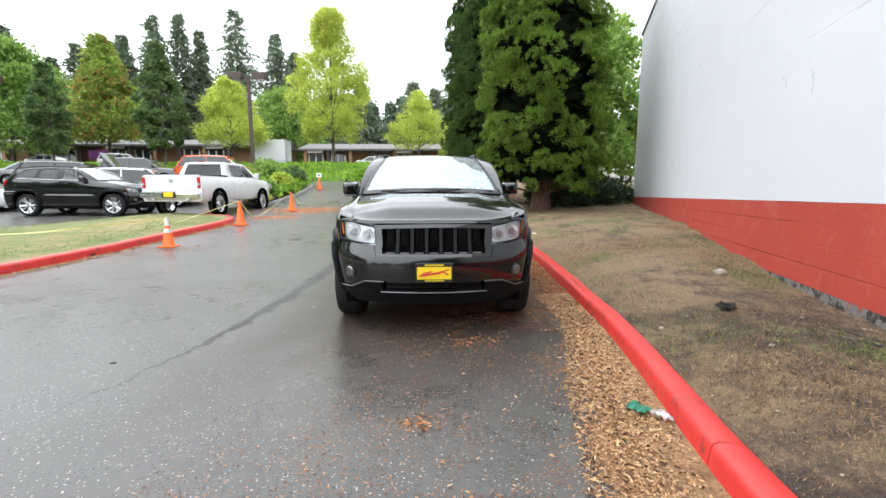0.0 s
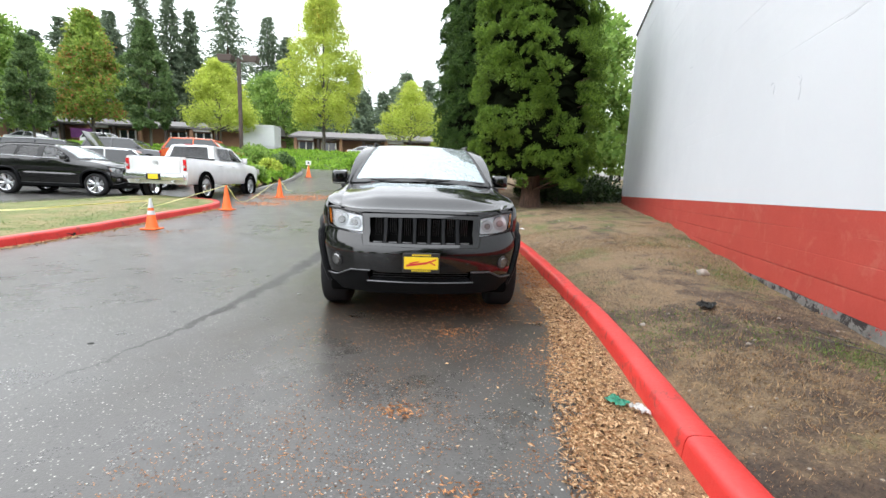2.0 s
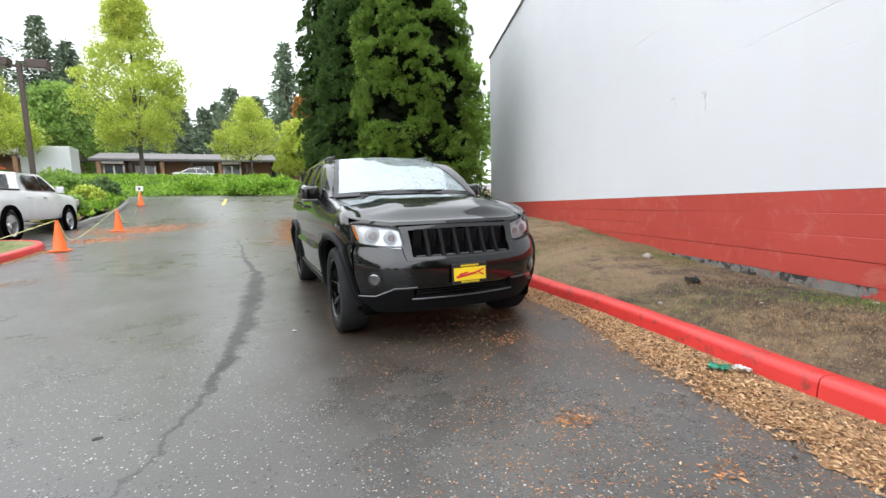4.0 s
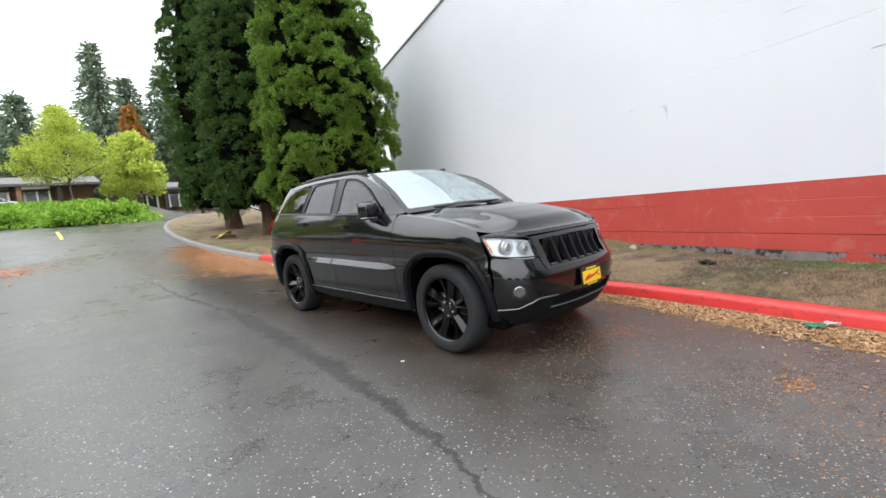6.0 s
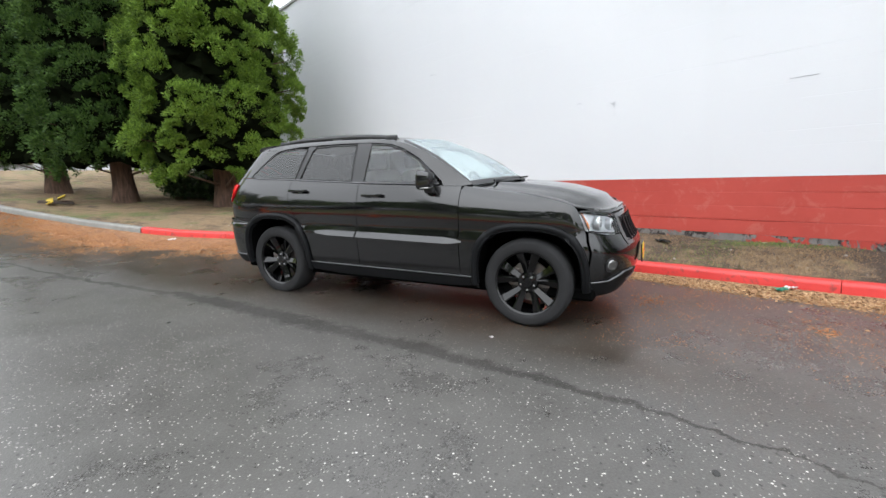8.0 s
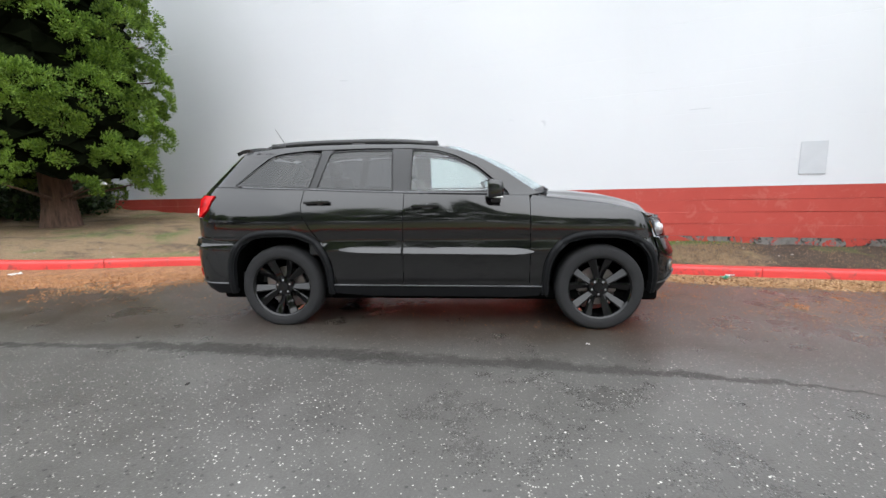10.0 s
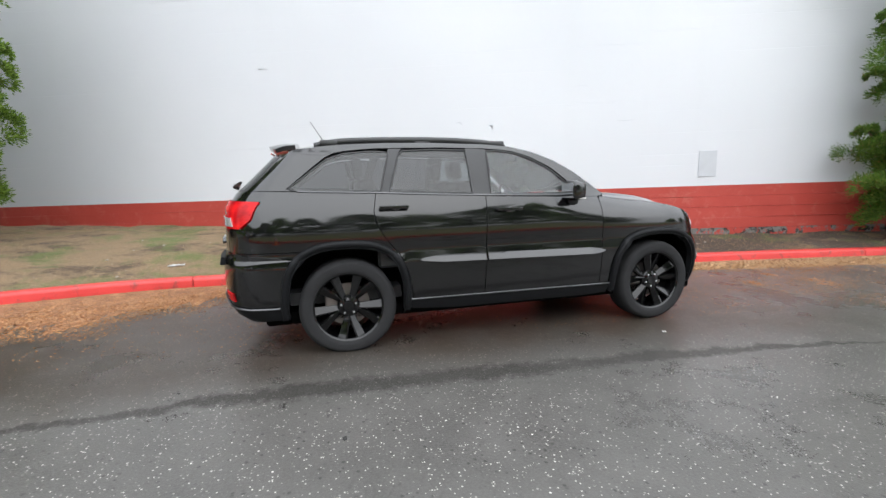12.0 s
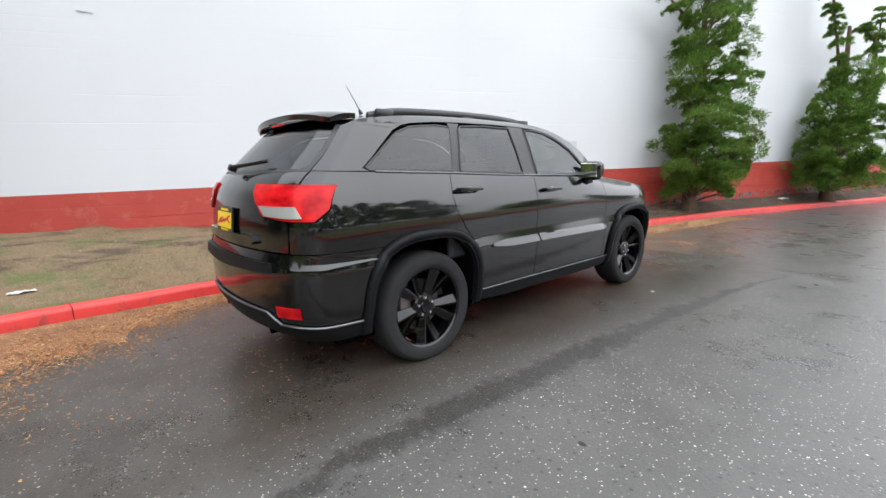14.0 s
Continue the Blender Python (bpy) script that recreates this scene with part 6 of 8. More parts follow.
# the three conifers by the wall, and the shrubs behind them
sequoia(3.73, 8.42, 0.55, 8.8, 2.05, 11, 350, 15, 72, 0.056, 0.65)
sequoia(2.99, 11.95, 0.62, 10.2, 1.8, 23, 330, 11, 40, 0.080, 0.75, "tall dark conifer with tufted foliage and bare red-brown trunk foot", LEAF_SEQUOIA_DARK)
sequoia(2.75, 15.3, 0.88, 11.5, 1.8, 37, 360, 11, 34, 0.088, 0.7, "tall dark conifer with a yellow barrier at its foot", LEAF_SEQUOIA_DARK)
for i, (x, y, z, rad, hh) in enumerate(((5.3, 10.4, 0.62, 0.9, 1.15), (6.5, 10.9, 0.62, 0.95, 1.2), (7.6, 11.9, 0.64, 0.9, 1.1), (4.6, 11.4, 0.65, 0.7, 0.9), (5.9, 12.2, 0.68, 1.0, 1.2))):
    shrub(x, y, z, rad, hh, 300 + i, LEAF_SHRUB, "low dark green shrub below the conifers", 80, 42, 0.11, "shrubs below the conifers")

# junipers against the wall, leaning as the wind has set them; the first figure runs along the wall
D = Vector((0.327, 0.945, 0))
O = Vector((-0.945, 0.327, 0))


def along(s, o, z):
    v = D * s + O * o
    return (v.x, v.y, z)


J1 = [(along(0, 0.1, 0.3), along(0.95, 0.3, 1.1), 13, .36), (along(0, 0.1, 0.3), along(-1.2, 0.35, 1.0), 13, .36), (along(0, 0.1, 0.4), along(0.3, 0.9, 1.1), 11, .36), (along(0, 0.1, 0.4), along(-0.5, 0.8, 1.3), 11, .36),
      (along(0, 0.1, 0.9), along(1.05, 0.2, 1.8), 12, .34), (along(0, 0.1, 0.9), along(-1.4, 0.3, 1.6), 11, .32), (along(0, 0.1, 1.2), along(0.6, 0.7, 1.9), 10, .32), (along(0, 0.1, 1.5), along(-0.9, 0.5, 2.3), 10, .32),
      (along(0, 0.1, 2.0), along(0.95, 0.2, 2.8), 9, .28), (along(0, 0.1, 2.1), along(-1.35, 0.2, 3.1), 10, .30), (along(0, 0.1, 2.2), along(0.0, 0.5, 2.9), 8, .30), (along(0, 0.1, 2.6), along(-1.25, 0.1, 3.7), 8, .26),
      (along(0, 0.1, 3.0), along(0.9, 0.1, 3.7), 7, .25), (along(0, 0.1, 3.2), along(-0.6, 0.2, 4.1), 9, .28), (along(0, 0.1, 3.8), along(1.6, 0.1, 4.75), 9, .26), (along(0, 0.1, 4.0), along(-0.5, 0.1, 5.1), 9, .28),
      (along(0, 0.1, 4.3), along(0.2, 0.2, 5.8), 8, .28), (along(0, 0, 4.5), along(-0.2, 0, 6.6), 9, .22)]
juniper(0.88, -8.42, 0.27, J1, ((0.25, 1.0), (0.8, 1.45), (1.8, 1.4), (2.8, 1.1), (4.0, 0.8), (5.2, 0.5), (6.3, 0.2)), 51, "tall windswept green juniper against the painted wall")
J2 = [(along(0, 0.1, 0.3), along(1.2, 0.3, 1.2), 12, .36), (along(0, 0.1, 0.3), along(-1.1, 0.35, 1.0), 12, .36), (along(0, 0.1, 0.5), along(0.2, 0.9, 1.2), 10, .36), (along(0, 0.1, 0.9), along(1.45, 0.1, 2.5), 10, .28),
      (along(0, 0.1, 1.0), along(-1.2, 0.3, 1.9), 11, .34), (along(0, 0.1, 1.4), along(0.3, 0.6, 2.2), 9, .34), (along(0, 0.1, 1.8), along(-1.4, 0.1, 2.7), 9, .32), (along(-0.3, 0.1, 2.3), along(0.5, 0.1, 3.6), 10, .27),
      (along(0.4, 0.1, 3.3), along(1.1, 0.1, 5.0), 11, .27), (along(1.0, 0.1, 4.6), along(1.3, 0.1, 5.9), 8, .26), (along(-0.6, 0.1, 2.4), along(-1.5, 0.1, 3.9), 9, .28), (along(-1.2, 0.1, 3.4), along(-1.2, 0.1, 5.2), 9, .27), (along(-1.2, 0.1, 4.2), along(-0.3, 0.1, 4.6), 6, .22)]
juniper(-1.0, -13.65, 0.32, J2, ((0.25, 1.3), (0.9, 1.7), (1.8, 1.5), (2.6, 1.1), (3.4, 0.5)), 57, "two-headed windswept juniper against the painted wall")

# street trees beyond the cross street
broadleaf(-9.8, 42, 3.9, 15.3, 3.7, 61, LEAF_LIME, "tall yellow-green tree on the bank", 300, 190, 0.17, 0.17, "oval")
broadleaf(-0.7, 44, 4.2, 7.3, 3.4, 63, LEAF_LIME, "small yellow-green tree with a sparse top", 140, 130, 0.16, 0.24, "cone")
broadleaf(-19.5, 40, 4.1, 7.6, 3.9, 65, LEAF_LIME, "spreading yellow-green tree behind the lamp post", 190, 160, 0.16, 0.24, "cone")
broadleaf(-23.9, 36, 3.6, 10.4, 1.9, 67, LEAF_DARK, "narrow dark green upright tree", 190, 100, 0.24, 0.14, "column")
broadleaf(-35.6, 46, 4.2, 13.2, 4.0, 69, LEAF_TURN, "green tree turning red at one side", 230, 110, 0.30, 0.20, "cone")
broadleaf(-35.4, 38, 3.9, 8.9, 1.8, 71, LEAF_DARK, "narrow dark green upright tree", 170, 95, 0.23, 0.12, "column")
broadleaf(-47.9, 48, 4.2, 13.4, 5.6, 73, LEAF_GREEN, "large full green tree", 260, 100, 0.36, 0.15, "round")
broadleaf(-21.0, 62, 4.6, 10.8, 5.0, 75, LEAF_GREEN, "rounded green tree behind the shops", 180, 70, 0.42, 0.1, "round")
broadleaf(4.3, 46, 3.4, 6.6, 2.4, 77, LEAF_LIME, "small yellow tree by the shop front", 120, 65, 0.28, 0.16, "round")
broadleaf(5.0, 49, 3.6, 9.6, 1.7, 79, leaf_material("autumn_orange_leaves", (0.30, 0.12, 0.03), (0.50, 0.28, 0.08), 0.5, 0.3), "tree in autumn orange behind a yellow one", 120, 60, 0.28, 0.2, "column")
broadleaf(9.5, 19.5, 1.2, 9.5, 3.2, 81, LEAF_GREEN, "green tree beyond the wall's corner", 200, 80, 0.30, 0.12, "round")
# mostly unseen trees added round the car park and behind, to darken reflections
for i, (x, y, hh, rad, mat) in enumerate(((-47, 34, 13, 4.5, LEAF_DARK), (-45, 27, 12, 4.5, LEAF_GREEN), (-43, 20, 11.5, 4.2, LEAF_DARK), (-42, 13, 13, 4.5, LEAF_GREEN), (-41, 6, 12, 4.2, LEAF_DARK), (-41, -1, 13.5, 4.6, LEAF_DARK), (-41, -8, 12, 4.4, LEAF_GREEN), (-40, -15, 13, 4.5, LEAF_DARK), (-40, -22, 12, 4.4, LEAF_GREEN), (-41, -30, 12.5, 4.6, LEAF_DARK),
                                          (-40, -50, 7, 4, LEAF_GREEN), (-28, -58, 7, 4, LEAF_DARK), (-15, -60, 6.5, 4, LEAF_GREEN), (-3, -62, 7, 4, LEAF_DARK))):
    broadleaf(x, y, 0.2, hh * (1.0 if y > 20 or y < -40 else 1.5), rad, 400 + i * 3, mat, "full green tree added round the car park, mostly out of view", 110, 45, 0.75, 0.06, "round", "car park trees")
FIRS = [(-40.5, 95, 33, 5.2), (-57.7, 95, 31.5, 4.6), (-54.2, 99, 33.5, 3.2), (-51.0, 101, 30.5, 2.8), (-33.8, 100, 29.5, 4.2), (-30.5, 103, 27, 3.6), (-62.5, 92, 26.5, 2.8), (-66.5, 97, 27, 4), (-85.7, 92, 28, 4), (-80.2, 96, 23, 3.4), (-74.8, 96, 26, 3.6), (-70, 99, 24, 3.6),
        (-13.5, 110, 16.5, 3.8), (-7.7, 110, 14, 3.2), (-3, 112, 13, 3.4), (-18.5, 112, 15, 4.0), (2, 111, 14.5, 3.5), (8.1, 95, 28, 3.4), (13, 100, 24, 4), (19, 98, 27, 4.5), (-26, 106, 17, 4.5), (-45.5, 104, 22, 4.5), (-93, 95, 27, 4.5), (-100, 92, 25, 4.5), (27, 100, 25, 4.5), (-37, 109, 20, 4.5), (6, 108, 15, 4)]
fr = random.Random(77)
FIRS += [(-98 + i * 4.6 + fr.uniform(-1.5, 1.5), fr.uniform(106, 122), fr.uniform(13, 22), fr.uniform(3.5, 5)) for i in range(29)]
for i, (x, y, hh, rad) in enumerate(FIRS):
    fir(x, y, 6.5, hh, rad, 500 + i * 5, 0.12 if rad < 3.3 else 0.0, 0.8 if i < 17 else 0.45)


def carpet(name, inside, area, n, size, material, seed, label, lift=0.0, bumps=0.0, wide=0.6, up=1.0, category=""):
    """Leaves or blades all over a patch; inside(x, y) gives the height there or None."""
    r = rng(seed)
    x0, x1, y0, y1 = area
    pts = []
    for _ in range(n):
        x, y = r.uniform(x0, x1), r.uniform(y0, y1)
        z = inside(x, y)
        if z is not None:
            pts.append((x, y, z + lift + bumps * (0.5 + noise.noise(Vector((x * 0.9, y * 0.9, seed)))) * r.uniform(0.4, 1)))
    pos = np.array(pts)
    ob = leaf_mesh(name, pos, np.tile([0.0, 0.0, up], (len(pos), 1)), size, material, None, seed + 1, wide, 0.7, label, "stuff")
    return tagged(ob, label, category or "ground cover")


def bank_z(x, y):
    """The planted slope beyond the cross street, and the one behind the car park."""
    if x > 2.3 - 0.25 * max(0, y - 30) or x < -62:
        return None
    front = float(np.interp(x, (-62, -30, -14, -9, -4, 0, 2.3), (24, 26, 28.5, 30.2, 29.6, 27.0, 25.8)))
    if y < front or y > 38.5:
        return None
    f = min(1, (y - front) / 1.2)
    return ground_z(x, y) + 0.35 * f ** 0.6


def bank_body():
    vs, fs, idx = [], [], {}
    xs, ys = np.arange(-62, 2.31, 0.8), np.arange(24, 38.6, 0.8)
    for i, x in enumerate(xs):
        for j, y in enumerate(ys):
            z = bank_z(x, y)
            if z is not None:
                idx[i, j] = len(vs)
                vs.append((x, y, z - 0.16 + 0.15 * noise.noise(Vector((x, y, 2)))))
    for (i, j) in list(idx):
        k = [(i, j), (i + 1, j), (i + 1, j + 1), (i, j + 1)]
        if all(q in idx for q in k):
            fs.append([idx[q] for q in k])
    b = raw("planted_bank", vs, fs, plain_material("leafy_soil", (0.05, 0.085, 0.02), 0.9, 0, 0.5, 3, 0.5), smooth=True)
    tagged(b, "planted bank beyond the cross street", "bank", kind="structure")


bank_body()
carpet("ivy_carpet", bank_z, (-40, 2.4, 24, 38.5), 46000, 0.20, LEAF_IVY, 71, "bright green ground cover over the bank", -0.14, 0.20)
carpet("ivy_carpet", bank_z, (-62, -40, 24, 38.5), 9000, 0.45, LEAF_IVY, 73, "bright green ground cover over the bank", -0.12, 0.28)
for i, (x, y, rad, hh) in enumerate(((-1.5, 28.6, 1.3, 0.9), (0.5, 29.2, 1.2, 1.0), (-4.5, 31.5, 1.2, 0.8), (1.2, 31.0, 1.1, 1.1))):
    shrub(x, y, (bank_z(x, y) or 2.2) - 0.1, rad, hh, 340 + i, LEAF_IVY, "rounded bright green shrub on the bank", 60, 40, 0.2, "shrubs on the bank")

# ---- vehicles in the car park ----
SILVER_RIM = Mat("silver_alloy", (0.62, 0.63, 0.65), 0.28, 0.9).m
DARK_GLASS = Mat("dark_car_glass", (0.012, 0.014, 0.015), 0.06, 0.0, Coat_Weight=0.6).m


def loft(bm, sections):
    """Joins half profiles (y, [(x, z), ...]), mirrored, into one closed body."""
    rings = []
    for y, prof in sections:
        pts = [(x, z) for x, z in prof] + [(-x, z) for x, z in reversed(prof)]
        rings.append([bm.verts.new((x, y, z)) for x, z in pts])
    n = len(rings[0])
    for a, b in zip(rings, rings[1:]):
        for j in range(n):
            bm.faces.new((a[j], a[(j + 1) % n], b[(j + 1) % n], b[j]))
    bm.faces.new(rings[0])
    bm.faces.new(rings[-1])
    bmesh.ops.recalc_face_normals(bm, faces=bm.faces)


KINDS = {
    # length, half width, wheelbase, tyre radius, body top line (y, z), greenhouse (y, z) foot/roof line, roof half width
    "sedan": (4.75, 0.905, 2.75, 0.33, ((-2.37, .62), (-2.30, .74), (-1.9, .84), (-1.0, .95), (1.5, 1.0), (2.1, 1.02), (2.32, .92), (2.37, .70)), (-1.05, -0.25, 0.85, 1.75), 1.45),
    "wagon": (4.65, 0.92, 2.70, 0.35, ((-2.32, .68), (-2.25, .86), (-1.85, 1.0), (-1.0, 1.08), (1.6, 1.12), (2.15, 1.12), (2.28, 1.0), (2.32, .70)), (-1.05, -0.35, 1.75, 2.18), 1.66),
    "suv": (4.75, 0.94, 2.80, 0.37, ((-2.37, .72), (-2.30, .94), (-1.9, 1.06), (-1.0, 1.14), (1.6, 1.18), (2.2, 1.18), (2.33, 1.05), (2.37, .75)), (-1.0, -0.35, 1.80, 2.22), 1.76)}


def vehicle(kind, paint, label, loc, yaw, rim=None, hood_up=False, group="cars in the car park"):
    L, W, wb, tr, top, (g0, g1, g2, g3), roof = KINDS[kind]
    car = thing({"sedan": "sedan", "wagon": "hatchback", "suv": "parked_suv"}[kind], label, "car", group, loc, yaw)
    ys, zs = [p[0] for p in top], [p[1] for p in top]
    stations = sorted(set(list(np.linspace(-L / 2, L / 2, 25)) + [-L / 2 + 0.06, L / 2 - 0.06]))
    secs = []
    for y in stations:
        e = min(1.0, (L / 2 - abs(y)) / 0.45)
        w = W * (0.74 + 0.26 * math.sqrt(max(0, e)))
        zt = float(np.interp(y, ys, zs))
        zb = 0.24 + 0.10 * (1 - min(1, e * 1.5))
        secs.append((y, [(w * 0.90, zb), (w * 0.985, zb + 0.12), (w, zb + (zt - zb) * 0.45), (w * 0.995, zb + (zt - zb) * 0.72), (w * 0.96, zt - 0.05), (w * 0.88, zt), (w * 0.4, zt + 0.02)]))
    bm = bmesh.new()
    loft(bm, secs)
    part("body", bm, paint, car, smooth=35)
    zb = float(np.interp(0, ys, zs)) - 0.03
    bm = bmesh.new()
    gs = []
    for y, f in ((g0, 0.0), (mix2(g0, g1, 0.5), 0.55), (g1, 1.0), (mix2(g1, g2, 0.5), 1.06), (g2, 1.0), (mix2(g2, g3, 0.5), 0.55), (g3, 0.0)):
        zz = zb + (roof - 0.05 - zb) * f + 0.01
        ww = W * (0.93 - 0.19 * f)
        gs.append((y, [(W * 0.93, zb - 0.02), (mix2(W * 0.93, ww, 0.6), mix2(zb, zz, 0.6)), (ww, zz - 0.004), (ww * 0.5, zz)]))
    loft(bm, gs)
    part("glasshouse", bm, DARK_GLASS, car, "dark car windows", smooth=30)
    bm = bmesh.new()
    rs = []
    for y, dz in ((g1 - 0.12, -0.05), (g1 + 0.15, 0.0), (mix2(g1, g2, 0.5), 0.03), (g2 - 0.1, 0.0), (g2 + 0.1, -0.04)):
        rs.append((y, [(W * 0.755, roof - 0.085 + dz), (W * 0.74, roof - 0.04 + dz), (W * 0.66, roof - 0.01 + dz), (W * 0.3, roof + dz)]))
    loft(bm, rs)
    part("roof", bm, paint, car, smooth=40)
    for s in (-1, 1):
        for a, b, r in (((W * .925, g0 + 0.03, zb), (W * .735, g1, roof - .06), 0.03), ((W * .94, mix2(g1, g2, .45), zb), (W * .755, mix2(g1, g2, .45), roof - .06), 0.035), ((W * .925, g3 - 0.08, zb), (W * .735, g2, roof - .06), 0.06)):
            bm = bmesh.new()
            rod(bm, (s * a[0], a[1], a[2]), (s * b[0], b[1], b[2]), r, r * 0.9, 6)
            part("pillar", bm, paint, car, smooth=40)
        bm = bmesh.new()
        box(bm, (0.06, 0.36, 0.14), (s * W * 0.78, -L / 2 + 0.16, zs[1] - 0.06), (0, 0, s * 32), bevel=0.03, seg=2)
        part("headlamp", bm, LAMP_CLEAR, car, "clear headlamp", smooth=40)
        bm = bmesh.new()
        box(bm, (0.07, 0.22, 0.17), (s * W * 0.82, L / 2 - 0.12, zs[-2] - 0.12), (0, 0, -s * 22), bevel=0.03, seg=2)
        part("tail_lamp", bm, LAMP_RED, car, "red tail lamp", smooth=40)
        bm = bmesh.new()
        box(bm, (0.17, 0.11, 0.12), (s * (W + 0.06), g0 + 0.32, zb + 0.09), bevel=0.03, seg=2)
        part("door_mirror", bm, paint, car, smooth=40)
        for y in (-wb / 2 - 0.02, wb / 2):
            bm = bmesh.new()
            lathe(bm, [(tr * 0.9, -0.05), (tr * 1.17, -0.05), (tr * 1.17, 0.004), (tr * 0.9, 0.004), (tr * 0.9, -0.05)], 24, "x", closed=False)
            a = part("wheel_arch", bm, UNDER, car, "dark wheel arch")
            a.matrix_local = pose(s * W, y, tr + 0.02)
            wheel = build_wheel(car, s * (W - 0.085), y, s, radius=tr)
            add_rim(wheel, tr, rim or SILVER_RIM, 5, 0.3, "plain", False)
        for y in (mix2(g1, g2, 0.38), mix2(g1, g2, 0.9)):
            bm = bmesh.new()
            box(bm, (0.03, 0.18, 0.03), (s * (W + 0.005), y, zb - 0.10), bevel=0.008)
            part("door_handle", bm, paint, car)
    bm = bmesh.new()
    box(bm, (0.9, 0.05, 0.16), (0, -L / 2 + 0.0, zs[0] - 0.02), bevel=0.02)
    part("grille", bm, TRIM, car, "black grille", smooth=40)
    if hood_up:
        bm = bmesh.new()
        box(bm, (1.40, 1.05, 0.05), (0, -1.35, 1.72), (62, 0, 0), bevel=0.02, seg=2)
        part("raised_bonnet", bm, paint, car, "raised bonnet", smooth=40)
        bm = bmesh.new()
        rod(bm, (0.55, -1.9, 1.05), (0.5, -1.5, 1.65), 0.012)
        part("bonnet_stay", bm, TRIM, car)
    return car


def paint_of(name, color, metal=0.2):
    return paint_material(name, color, metal, 0.3, 0.8)


WHITE_PAINT, RED_PAINT, ORANGE_PAINT = paint_of("white_car_paint", (0.70, 0.71, 0.72), 0), paint_of("red_car_paint", (0.42, 0.03, 0.03), 0), paint_of("orange_car_paint", (0.62, 0.12, 0.04), 0)
SILVER_PAINT, DARK_PAINT, CHARCOAL = paint_of("silver_car_paint", (0.42, 0.43, 0.44), 0.6), paint_of("dark_car_paint", (0.025, 0.027, 0.032), 0.2), paint_of("charcoal_car_paint", (0.10, 0.10, 0.105), 0.4)


